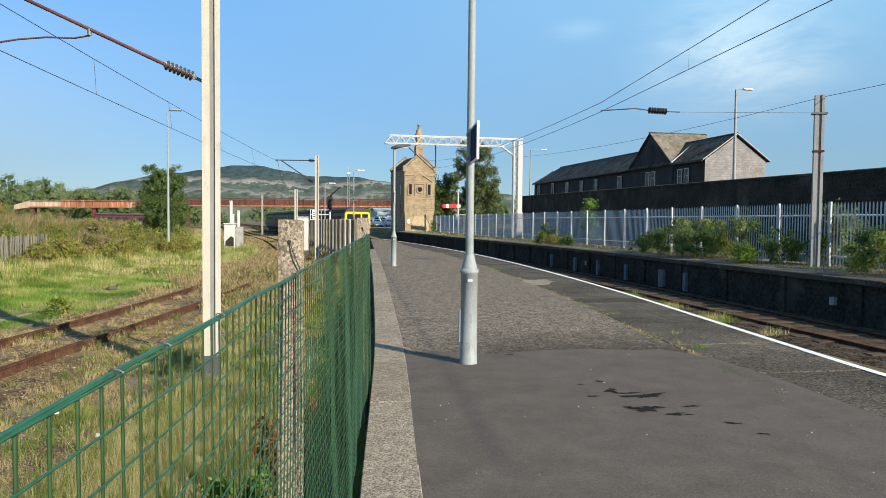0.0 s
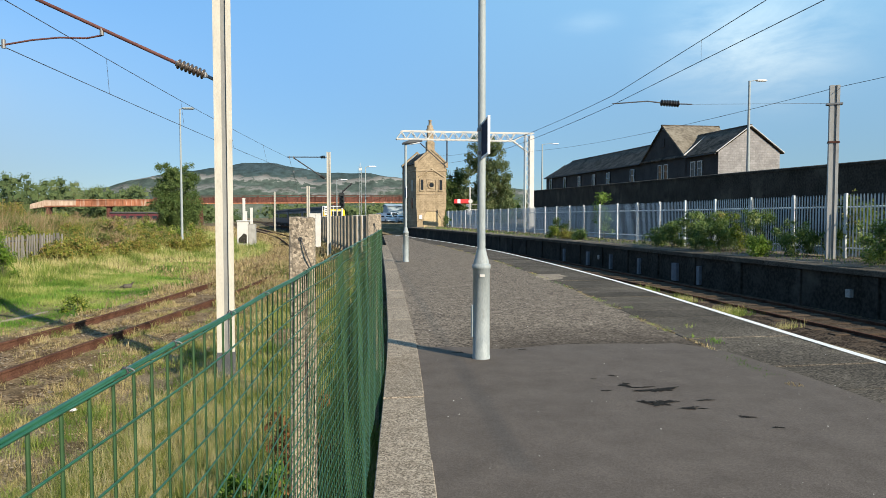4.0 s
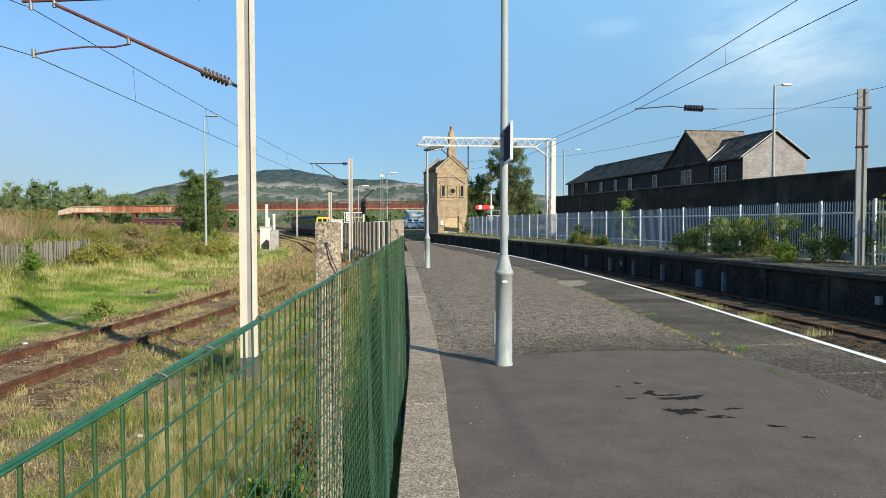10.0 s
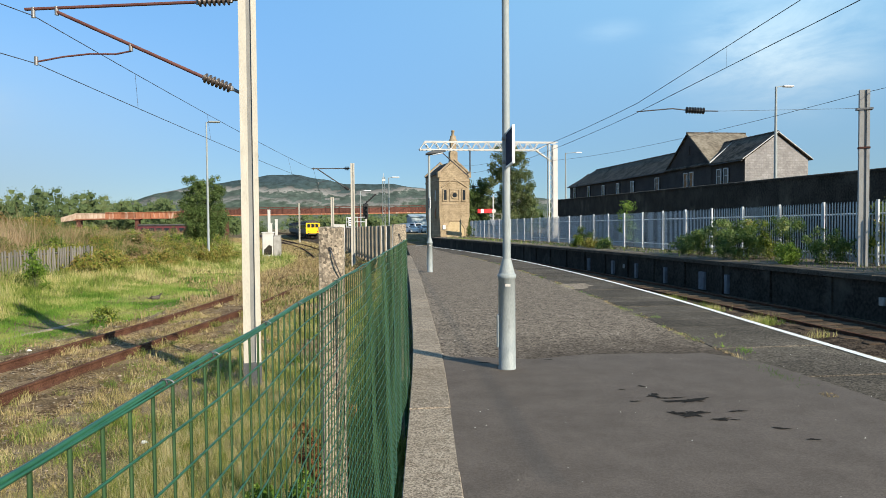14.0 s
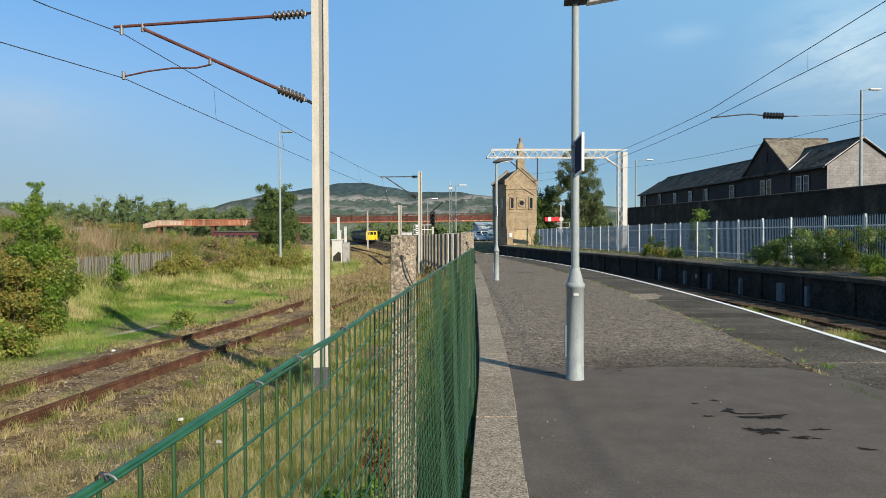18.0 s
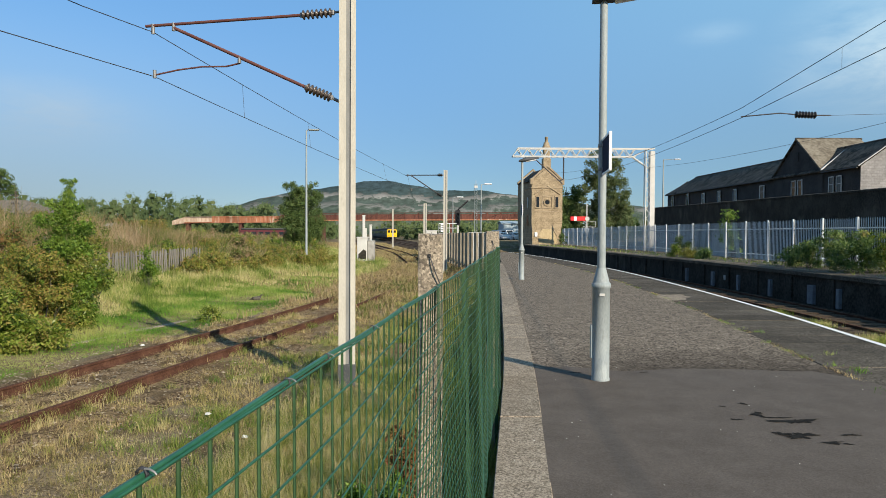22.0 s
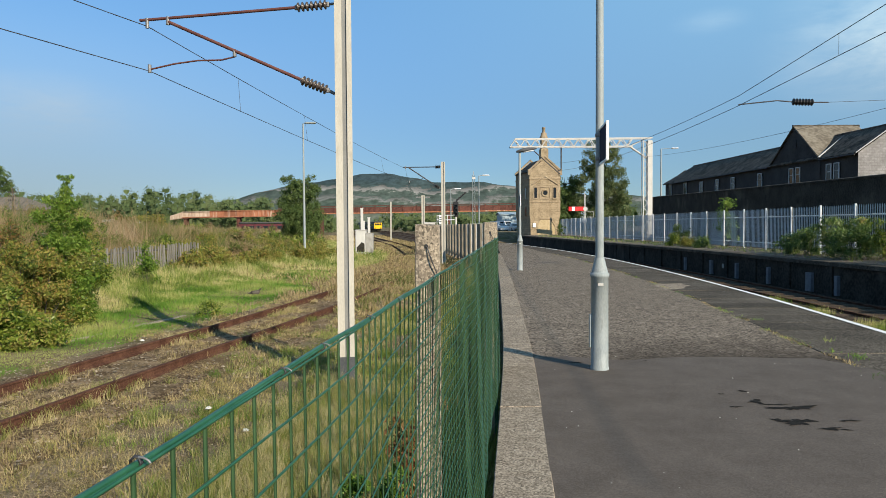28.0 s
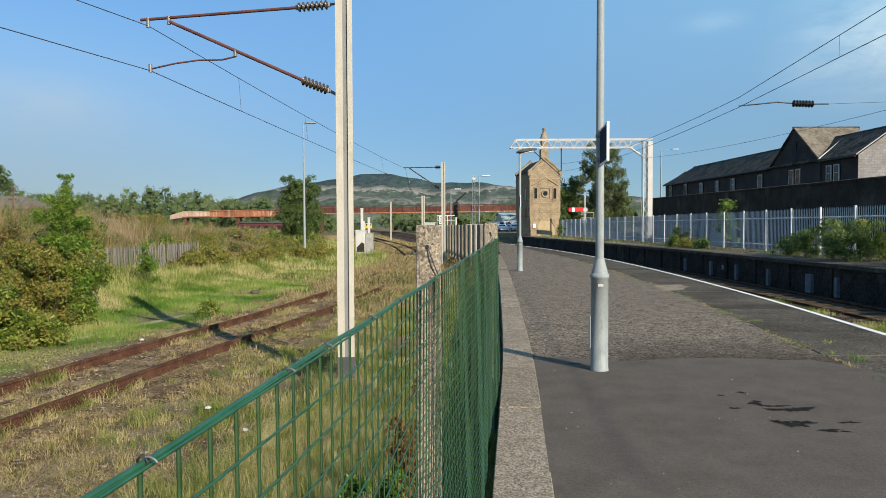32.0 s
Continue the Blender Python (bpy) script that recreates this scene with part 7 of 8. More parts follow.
# ---- bushes and trees ----
def clump_set(cx, cy, cz, w, d, h, n, seed, rmin=0.25, rmax=0.5, taper=0.35):
    """Clumps filling a rough crown w by d by h standing on cz."""
    r = random.Random(seed)
    out = []
    for _ in range(n):
        u = r.random()
        k = (1 - taper * u) * math.sqrt(r.random())
        a = r.uniform(0, 6.28)
        out.append((cx + 0.5 * w * k * math.cos(a), cy + 0.5 * d * k * math.sin(a), cz + h * u, r.uniform(rmin, rmax)))
    return out


def bush(name, at, w, d, h, clumps, leaves, size, mat, seed, label, category="bush", rmin=0.2, rmax=0.45, taper=0.35, group="", spires=()):
    t = thing(name, label, category, at, group=group)
    cl = clump_set(0, 0, 0.12 * h, w, d, 0.85 * h, clumps, seed, rmin, rmax, taper) + list(spires)
    s = Soup()
    r = random.Random(seed + 1)
    # long shoots break the outline
    for k in range(max(3, clumps // 3)):
        c = cl[r.randrange(clumps)]
        q = c[3] * r.uniform(0.25, 0.45)
        dx, dy = r.uniform(-0.25, 0.25) * h, r.uniform(-0.25, 0.25) * h
        for u in (0.6, 1.0):
            cl.append((c[0] * 1.1 + dx * u, c[1] * 1.1 + dy * u, c[2] + u * c[3] * r.uniform(0.6, 1.5), q * (1.2 - 0.5 * u)))
    for k in range(min(26, max(5, clumps // 2))):
        c = cl[k % len(cl)]
        b = Vector((c[0] * 0.35, c[1] * 0.35, -0.08))
        e = Vector(c[:3])
        s.path([b, b.lerp(e, 0.5) + Vector((r.uniform(-0.06, 0.06), r.uniform(-0.06, 0.06), 0.08)), e], 0.004 + 0.003 * h / 2, 4)
    part("woody_frame", s, BARK, t)
    part("crown", quads("crown", leaf_cloud(cl, leaves, size, seed, 0.6), mat), None, t)
    return t


def tree(name, at, h, w, clumps, leaves, size, mat, seed, label, trunk=0.14, bare=0.2, taper=0.55, rmin=0.4, rmax=0.9, group=""):
    t = thing(name, label, "tree", at, group=group)
    r = random.Random(seed)
    cl = []
    for i in range(clumps):
        u = r.random() ** 0.85
        k = (1 - taper * u) * (0.35 + 0.65 * min(1, (u + 0.12) * 3)) * math.sqrt(r.random())
        a = r.uniform(0, 6.28)
        cl.append((0.5 * w * k * math.cos(a), 0.5 * w * k * math.sin(a), h * (bare + (0.97 - bare) * u), r.uniform(rmin, rmax) * (1 - 0.4 * u)))
    s = Soup()
    bend = [(0.04 * h * math.sin(2.3 * z + seed) * z, 0.03 * h * math.cos(1.9 * z + seed) * z, h * z) for z in (0, 0.2, 0.45, 0.7, 0.92)]
    for i in range(4):
        s.tube(bend[i], bend[i + 1], trunk * (1 - i / 4.6), trunk * (1 - (i + 1) / 4.6), 8, caps=i == 0)
    for c in cl[: min(34, clumps)]:
        z = max(0.12, min(0.85, c[2] / h - 0.12))
        i = min(3, int(z * 4.2))
        b = Vector(bend[i]).lerp(Vector(bend[i + 1]), 0.5)
        b.z = min(b.z, c[2])
        s.tube(b, c[:3], trunk * 0.28, trunk * 0.08, 5, caps=False)
    part("trunk", s, BARK, t)
    part("crown", quads("crown", leaf_cloud(cl, leaves, size, seed, 0.6), mat), None, t)
    return t


def gz1(x, y):
    return float(ground_z(x, y))


# the big thicket beyond the siding
for i, (x, y, w, h, n, mat, spire) in enumerate([
        (-9.45, 16.2, 1.7, 1.9, 46, BRAMBLE, ()), (-10.2, 16.3, 1.9, 2.0, 40, BRAMBLE, ()), (-9.35, 17.3, 1.6, 1.7, 40, LEAF_BUSH, ()), (-10.1, 18.2, 2.0, 2.1, 36, LEAF_BUSH, ()), (-11.1, 17.4, 2.6, 2.5, 50, LEAF_RUSSET, ()),
        (-9.3, 17.2, 1.15, 2.65, 26, LEAF_BRIGHT, ((0.0, 0, 2.7, 0.28), (0.05, 0, 2.95, 0.24), (0.1, 0, 3.2, 0.19), (0.12, 0.05, 3.42, 0.14), (0.14, 0.05, 3.62, 0.10), (0.26, 0.05, 3.68, 0.07), (0.0, 0, 3.66, 0.07), (-0.5, 0, 2.7, 0.2), (0.5, 0.1, 2.5, 0.2), (-0.3, 0, 3.1, 0.14), (0.38, 0, 3.0, 0.14))),
        (-12.6, 16.4, 3.0, 2.5, 50, WEED_BROWN, ()), (-9.95, 19.0, 2.0, 1.9, 34, LEAF_BUSH, ()), (-9.9, 15.0, 1.9, 1.4, 36, BRAMBLE, ()), (-11.4, 15.2, 2.6, 1.8, 44, LEAF_RUSSET, ())]):
    bush("shrub", (x, y, gz1(x, y) - 0.05), w, w, h, n, 12500, 0.038, mat, 40 + i, "slender light green ash sapling rising from the thicket" if mat is LEAF_BRIGHT else "leafy green and russet bramble thicket on the bank", rmin=0.10, rmax=0.30, group="thicket on the bank", spires=spire)
bush("sapling", (-10.6, 25.4, gz1(-10.6, 25.4)), 0.85, 0.85, 1.6, 13, 1500, 0.045, LEAF_BRIGHT, 61, "small bright green sapling before the old fence", rmin=0.12, rmax=0.28, taper=0.6)
bush("weed_clump", (-6.5, 19.6, gz1(-6.5, 19.6)), 0.7, 0.6, 0.38, 12, 900, 0.035, LEAF_BUSH, 62, "small yellow-green weed clump beside the rail", "weed", rmin=0.06, rmax=0.14)


def stump():
    x, y = -7.0, 26.2
    t = thing("stump", "dark rotten tree stump lying in the grass", "stump", (x, y, gz1(x, y) - 0.03), 25)
    part("log", Soup().lathe([(0.02, -0.15), (0.06, -0.14), (0.08, -0.09), (0.07, 0.0), (0.085, 0.09), (0.06, 0.14), (0.02, 0.15)], 12, (0, 0, 0.10), (1, 0.1, 0.05)), BARK, t)
    part("root", Soup().tube((0.11, 0, 0.12), (0.20, -0.08, 0.25), 0.05, 0.02, 7).tube((-0.12, 0.03, 0.10), (-0.26, 0.10, 0.05), 0.04, 0.015, 7), BARK, t)


stump()
rb = random.Random(77)
for i in range(26):
    y = rb.uniform(26, 80)
    u = rb.uniform(8.5, 26)
    x = float(track_left(y)) - u
    h = rb.uniform(0.7, 1.5)
    if y < 42 and u < 14:
        continue
    bush("bank_bush", (x, y, gz1(x, y) - 0.05), rb.uniform(1.6, 3.4), rb.uniform(1.6, 3.4), h, 14, 1300, 0.075, rb.choice([LEAF_BUSH, WEED_BROWN, WEED_BROWN, LEAF_BUSH]), 80 + i, "low scrubby bush on the weedy bank", rmin=0.25, rmax=0.5, group="scrub on the bank")
for i in range(17):
    u = i / 16
    x, y = -11.4 + 2.9 * u + rb.uniform(-0.5, 0.5), 31 + 24 * u + rb.uniform(-1, 1)
    bush("bramble", (x, y, gz1(x, y) - 0.05), rb.uniform(1.6, 2.6), rb.uniform(1.4, 2.2), rb.uniform(0.6, 1.0), 18, 1900, 0.06, BRAMBLE, 140 + i, "low yellowing bramble patch on the bank", rmin=0.15, rmax=0.35, group="brambles on the bank")
for i in range(34):
    y = rb.uniform(33, 66)
    x = float(track_left(y)) - rb.uniform(8.6, 15.5)
    bush("bramble", (x, y, gz1(x, y) - 0.05), rb.uniform(1.4, 3.0), rb.uniform(1.4, 2.4), rb.uniform(0.5, 1.15), 20, 2000, 0.055, rb.choice([BRAMBLE, BRAMBLE, LEAF_BUSH, WEED_BROWN]), 240 + i, "low yellowing bramble patch on the bank", rmin=0.12, rmax=0.35, group="brambles on the bank")
for i, (x, y, w, h) in enumerate([(-37.5, 60, 4.4, 2.5), (-34.2, 61, 3.6, 2.3), (-31.0, 60, 3.4, 2.0), (-40.0, 62, 4.0, 2.4), (-28.0, 62, 3.2, 1.7), (-25.0, 60, 3.0, 1.5)]):
    bush("bank_bush", (x, y, gz1(x, y) - 0.05), w, w, h, 40, 5000, 0.08, (WEED_BROWN, LEAF_RUSSET, BRAMBLE)[i % 3], 310 + i, "tall rank scrub on the upper bank", rmin=0.2, rmax=0.5, group="scrub on the bank")
for i, (x, y) in enumerate([(-9.1, 13.9), (-10.2, 13.2), (-11.6, 13.0), (-8.75, 14.6)]):
    bush("shrub", (x, y, gz1(x, y) - 0.05), 1.7, 1.3, (1.25, 1.3, 1.3, 0.7)[i], 34, 7000, 0.046, (LEAF_BUSH, BRAMBLE, LEAF_RUSSET, LEAF_BUSH)[i], 160 + i, "broad-leaved bramble bush before the thicket", rmin=0.09, rmax=0.26, group="thicket on the bank")
tree("tree", (-15.2, 75, 0.3), 6.7, 5.4, 210, 36000, 0.08, LEAF_DARK, 5, "dark green bushy tree beside the tall lamp", 0.16, 0.03, 0.35, 0.35, 0.75)
for i, (x, y, h, w, mat) in enumerate([(29.2, 130, 18.4, 11.6, LEAF_BIRCH), (23.4, 134, 12.5, 9.4, LEAF_DARK), (19.6, 128, 9.5, 7.0, LEAF_DARK), (25.0, 140, 9.0, 7.0, LEAF_DARK)]):
    tree("tree", (x, y, -1.0), h, w, 250 if i == 0 else 120, 40000 if i == 0 else 14000, 0.17, mat, 20 + i, "tall drooping birch behind the palisade" if i == 0 else "dark green tree behind the tower", 0.22, 0.10, 0.5, 0.6, 1.2, group="trees behind the tower")
tree("tree", (-75.5, 120, -1.0), 13.2, 6.5, 90, 9000, 0.2, LEAF_DARK, 29, "tall dark tree at the edge of the scrub", 0.2, 0.15, 0.4, 0.6, 1.2)
bush("bush", (16.6, 112, -0.6), 4, 4, 3.6, 20, 2600, 0.14, LEAF_BRIGHT, 70, "yellow-green bush beside the tower", rmin=0.5, rmax=0.9)
bush("bush", (31.5, 108, -0.6), 6, 4, 4.4, 24, 2600, 0.15, LEAF_BUSH, 71, "autumn-tinted bush behind the palisade", rmin=0.5, rmax=0.9)

# rank leafy weeds close behind the mesh fence
for i, (x, y, h, mat) in enumerate([(-0.30, 5.5, 1.15, DOCK), (-0.22, 4.2, 1.1, DOCK), (-0.34, 4.7, 0.95, LEAF_BRIGHT), (-0.66, 5.2, 0.7, LEAF_BRIGHT), (-0.12, 6.3, 1.1, DOCK)]):
    bush("dock_plant", (x, y, gz1(x, y) - 0.03), 0.36, 0.36, h, 12, 620, 0.030, mat, 510 + i, "tall reddish dock gone to seed behind the mesh fence" if mat is DOCK else "tall green nettle clump behind the mesh fence", "weed", rmin=0.04, rmax=0.10, taper=0.5, group="weeds behind the mesh fence")

# shrubs on the far platform
for i, (x, y, w, h, mat, n) in enumerate([(15.9, 32.4, 1.5, 0.8, LEAF_LIGHT, 20), (15.8, 30.7, 1.7, 1.05, LEAF_LIGHT, 26), (16.0, 28.5, 2.5, 1.65, LEAF_LIGHT, 40), (15.5, 26.7, 1.9, 1.25, LEAF_LIGHT, 28), (16.5, 27.0, 1.6, 1.5, LEAF_BUSH, 22), (16.4, 24.9, 1.3, 1.7, LEAF_LIGHT, 11), (15.2, 23.0, 1.0, 0.75, LEAF_BRIGHT, 14), (16.7, 23.2, 1.8, 1.3, LEAF_LIGHT, 20), (16.26, 18.86, 2.0, 1.4, LEAF_LIGHT, 24), (15.78, 16.93, 2.4, 1.1, LEAF_BUSH, 26), (16.26, 48.10, 1.4, 1.2, LEAF_DARK, 14), (14.81, 45.21, 0.8, 0.7, LEAF_BUSH, 12), (14.6, 86, 1.4, 1.4, LEAF_DARK, 12), (15.4, 41.5, 1.3, 0.5, LEAF_LIGHT, 12), (15.1, 43.6, 1.2, 0.4, BRAMBLE, 12)]):
    bush("shrub", (x, y, FARZ), w, w * 0.9, h, n, 160 * n + 700, 0.040, mat, 110 + i, "loose green shrub growing on the far platform", rmin=0.10, rmax=0.30, group="shrubs on the far platform")
for i, (y, h) in enumerate([(44.2, 2.9), (21.6, 1.9)]):
    bush("climbing_bush", (17.9, y, FARZ), 1.2, 1.8, h, 18, 2200, 0.06, LEAF_BRIGHT if i == 0 else LEAF_BUSH, 130 + i, "leafy climber grown through the palisade", rmin=0.2, rmax=0.42, taper=0.5)


def far_platform_weeds():
    r = np.random.RandomState(31)
    n = 4200
    y = 12 + 76 * r.rand(n) ** 1.3
    x = far_edge(y) + 0.6 + 3.0 * r.rand(n) ** 0.7
    tri = blades(x, y, np.full(n, FARZ), 0.03 + 0.20 * r.rand(n) ** 3, 0.8, 0.010 + 0.0008 * y, 12)
    solo("platform_weeds", triangles("platform_weeds", tri, GREEN_GRASS), None, "weeds and moss along the far platform", "weeds", kind="stuff")
    # in the joint between edge slabs and tarmac, and under the platform edge
    n = 900
    y = 6.5 + 28 * r.rand(n) ** 1.5
    x = right_edge(y) - 1.35 * smooth(64, 40, y) - 0.30 + r.normal(0, 0.05, n)
    keep = np.sin(2.1 * y) + np.sin(5.3 * y + 1) > 0.1
    k = 7
    x, y = np.repeat(x[keep], k), np.repeat(y[keep], k)
    x, y = x + r.normal(0, 0.025, len(x)), y + r.normal(0, 0.04, len(y))
    tri = blades(x, y, np.zeros(len(x)), 0.012 + 0.03 * r.rand(len(x)) ** 2, 1.8, 0.009, 13)
    big = np.repeat([[4.85, 8.75], [5.0, 8.5], [5.25, 9.6], [4.95, 8.35], [5.3, 11.8]], 30, 0) + r.normal(0, 0.06, (150, 2))
    tri2 = blades(big[:, 0], big[:, 1], np.zeros(150), 0.02 + 0.05 * r.rand(150), 1.2, 0.010, 14)
    n = 3000
    y = 6.0 + 34 * r.rand(n) ** 1.4
    x = right_edge(y) - 1.35 * smooth(64, 40, y) - 0.29 + r.normal(0, 0.035, n) + 0.03 * np.sin(1.7 * y)
    keep = np.sin(3.3 * y) + np.sin(1.3 * y + 2) + 0.8 * np.sin(9.7 * y) > 0.1
    x, y = x[keep], y[keep]
    crust = blades(x, y, np.zeros(len(x)), 0.008 + 0.022 * r.rand(len(x)), 2.0, 0.010 + 0.0006 * y, 16)
    solo("joint_moss", triangles("joint_moss", crust, THATCH), None, "dry pale moss in the joint of the platform edge", "moss", kind="stuff")
    solo("joint_weeds", triangles("joint_weeds", np.concatenate([tri[::2], tri2]), STRIP_GRASS), None, "small weeds in the joint of the platform edge", "weeds", kind="stuff")
    n = 5200
    y = 15 + 9 * r.rand(n)
    x = track_far(y) - 1.55 + r.normal(0, 0.25, n)
    keep = np.sin(2.2 * y + 0.6) > 0.45
    x, y = x[keep], y[keep]
    tri = blades(x, y, np.full(len(x), -1.02), 0.10 + 0.18 * r.rand(len(x)), 0.7, 0.012, 15)
    solo("six_foot_grass", triangles("six_foot_grass", tri, BANK_GRASS), None, "yellow-green grass between the two tracks", "grass", kind="stuff")


far_platform_weeds()


# woods far off
def far_woods():
    r = np.random.RandomState(3)
    cl = []
    for row, (y0, step) in enumerate(((228, 3.6), (248, 4.0), (300, 5.0), (370, 5.5))):
        for i in range(int(1.14 * y0 / step)):
            x, y = -0.86 * y0 + step * i + r.uniform(-1.5, 1.5), y0 + r.uniform(-7, 7)
            h = 10.2 + 0.8 * row + 2.0 * r.rand() + 2.2 * math.sin(x / 19) ** 2 + (1.6 if x / y < -0.34 else 0.0)
            if -0.24 < x / y < 0.25:
                h = min(h, 6.6 if y < 340 else 10.5)
            if abs(x - float(track_near(y))) < 8 or abs(x - float(track_far(y))) < 6 or (y < 290 and abs(x - float(track_left(y))) < 6):
                continue
            for _ in range(20):
                u, a = 0.22 + 0.78 * r.rand(), r.uniform(0, 6.28)
                w = 0.85 * step * math.sqrt(max(0.05, 1 - (1.25 * u - 0.35) ** 2))
                cl.append((x + w * math.cos(a) * r.rand() ** 0.5, y + w * math.sin(a), -1 + (h - 0.8) * u, r.uniform(1.3, 2.6) * (1.05 - 0.4 * u)))
    solo("far_woods", quads("far_woods", leaf_cloud(cl, 300000, 0.27, 3, 0.70), LEAF_FAR), None, "belt of distant green trees", "woods", kind="stuff")


far_woods()


# ---- old paling fence on the bank ----
def paling():
    t = thing("paling_fence", "old weathered grey timber paling fence on the bank", "fence")
    a, b = Vector((-13.9, 23.0, -0.2)), Vector((-11.5, 33.0, -0.05))
    ang = math.degrees(math.atan2(b.y - a.y, b.x - a.x))
    n = 64
    me = Soup().box(-0.048, 0.048, -0.012, 0.012, -0.4, 0.95, c=0.006).mesh("pale")
    me.materials.append(TIMBER_GREY)
    r = random.Random(4)
    for i in range(n):
        p = a.lerp(b, i / (n - 1))
        ob = new("pale", me)
        ob.parent = t
        ob.matrix_basis = pose(p.x, p.y, p.z + r.uniform(-0.05, 0.04), r.uniform(-2, 2), r.uniform(-3, 3), ang)
    for z in (0.1, 0.75):
        part("rail", Soup().tube((a.x - 0.05, a.y, a.z + z), (b.x - 0.05, b.y, b.z + z), 0.04, n=4), TIMBER_GREY, t)


paling()


# ---- tall lamps and far clutter ----
def tall_lamp(x, y, z0, top, arm, label, r=0.09, turn=0.0, head=WHITE_PLASTIC):
    t = thing("yard_lamp", label, "lamp post", (x, y, z0), turn, group="tall yard lamps")
    part("column", Soup().lathe([(r, 0), (r * 0.9, 0.35 * (top - z0)), (r * 0.55, top - z0)], 12), GALV, t)
    part("bracket", Soup().tube((0, 0, top - z0 - 0.05), (arm, 0, top - z0 + 0.06), 0.035, n=6), GALV, t)
    part("lantern", Soup().box(min(arm, arm + 0.75 * math.copysign(1, arm)), max(arm, arm + 0.75 * math.copysign(1, arm)), -0.16, 0.16, top - z0 - 0.02, top - z0 + 0.10, c=0.04), head, t, "pale lantern")


tall_lamp(-9.8, 50, -0.75, 8.85, 0.15, "tall thin grey lamp column beyond the siding", head=GALV)
tall_lamp(28.65, 45, 0.0, 10.95, 0.5, "tall grey lamp column behind the boundary wall", 0.13)
tall_lamp(24.7, 80, 0.0, 10.1, 1.2, "grey lamp column beyond the far platform", 0.12)
tall_lamp(3.6, 70, -1.0, 6.5, 0.3, "slim lamp column at the platform's end", 0.08)
tall_lamp(0.9, 78, -1.0, 5.6, 0.4, "slim lamp column beside the running line", 0.08)

mast3 = section_mast("mast", (-2.08, 75, -1.0), 5.8, 0, "short cream overhead line mast beyond the siding", w=0.34)
part("crossbar", Soup().box(-0.75, 0.75, -0.06, 0.06, 5.55, 5.68), STEEL_FIT, mast3)
section_mast("mast", (-8.8, 120, -0.8), 6.5, 0, "slim cream mast among the far tracks", w=0.24)
for x, y, h in ((-7.1, 62, 4.4), (-6.7, 64, 3.6), (-7.4, 66, 3.3)):
    t = thing("marker_post", "white concrete post behind the lineside hut", "post", (x, y, -1.0), group="white lineside posts")
    part("shaft", Soup().box(-0.11, 0.11, -0.11, 0.11, 0, h - 0.3, c=0.015), WHITE_STEEL, t)
    part("cap", Soup().box(-0.13, 0.13, -0.13, 0.13, h - 0.3, h - 0.2, c=0.02), WHITE_STEEL, t)


def telegraph_pole():
    t = thing("telegraph_pole", "slim dark telegraph pole with crossarms beyond the scrub", "pole", (-60.8, 100, -1.0))
    part("shaft", Soup().tube((0, 0, 0), (0, 0, 8.3), 0.16, 0.11, 10), BARK, t)
    for z in (6.5, 7.1, 7.7):
        part("crossarm", Soup().box(-0.6, 0.6, -0.16, -0.08, z - 0.06, z + 0.06, c=0.01), BARK, t)
        for x in (-0.5, -0.25, 0.25, 0.5):
            part("insulator", Soup().lathe([(0.03, z + 0.06), (0.07, z + 0.10), (0.05, z + 0.2), (0.01, z + 0.22)], 8, (x, -0.12, 0)), INSULATOR_DARK, t)


telegraph_pole()


def hut():
    t = thing("lineside_hut", "pale grey concrete lineside cabinet with opening with its inner shade painted dark", "cabinet", (-7.45, 60, -0.95))
    s = Soup().box(0, 0.85, 0, 1.2, 0, 2.15, c=0.03)
    part("body", s, WHITE_STEEL, t)
    part("side_box", Soup().box(0.87, 1.45, 0.1, 1.1, 0, 1.95, c=0.03), CONCRETE_GREY, t)
    # flat dark face for the opening; its inner shade is only colour
    part("door", Soup().add([(0.12, -0.012, 0.35), (0.78, -0.012, 0.35), (0.78, -0.012, 1.05), (0.55, -0.012, 1.2), (0.12, -0.012, 0.75)], [(0, 1, 2, 3, 4)]), SOOT, t, "opening with its inner shade painted dark")
    part("roof", Soup().box(-0.06, 0.92, -0.06, 1.26, 2.15, 2.25, c=0.03), WHITE_STEEL, t)


hut()


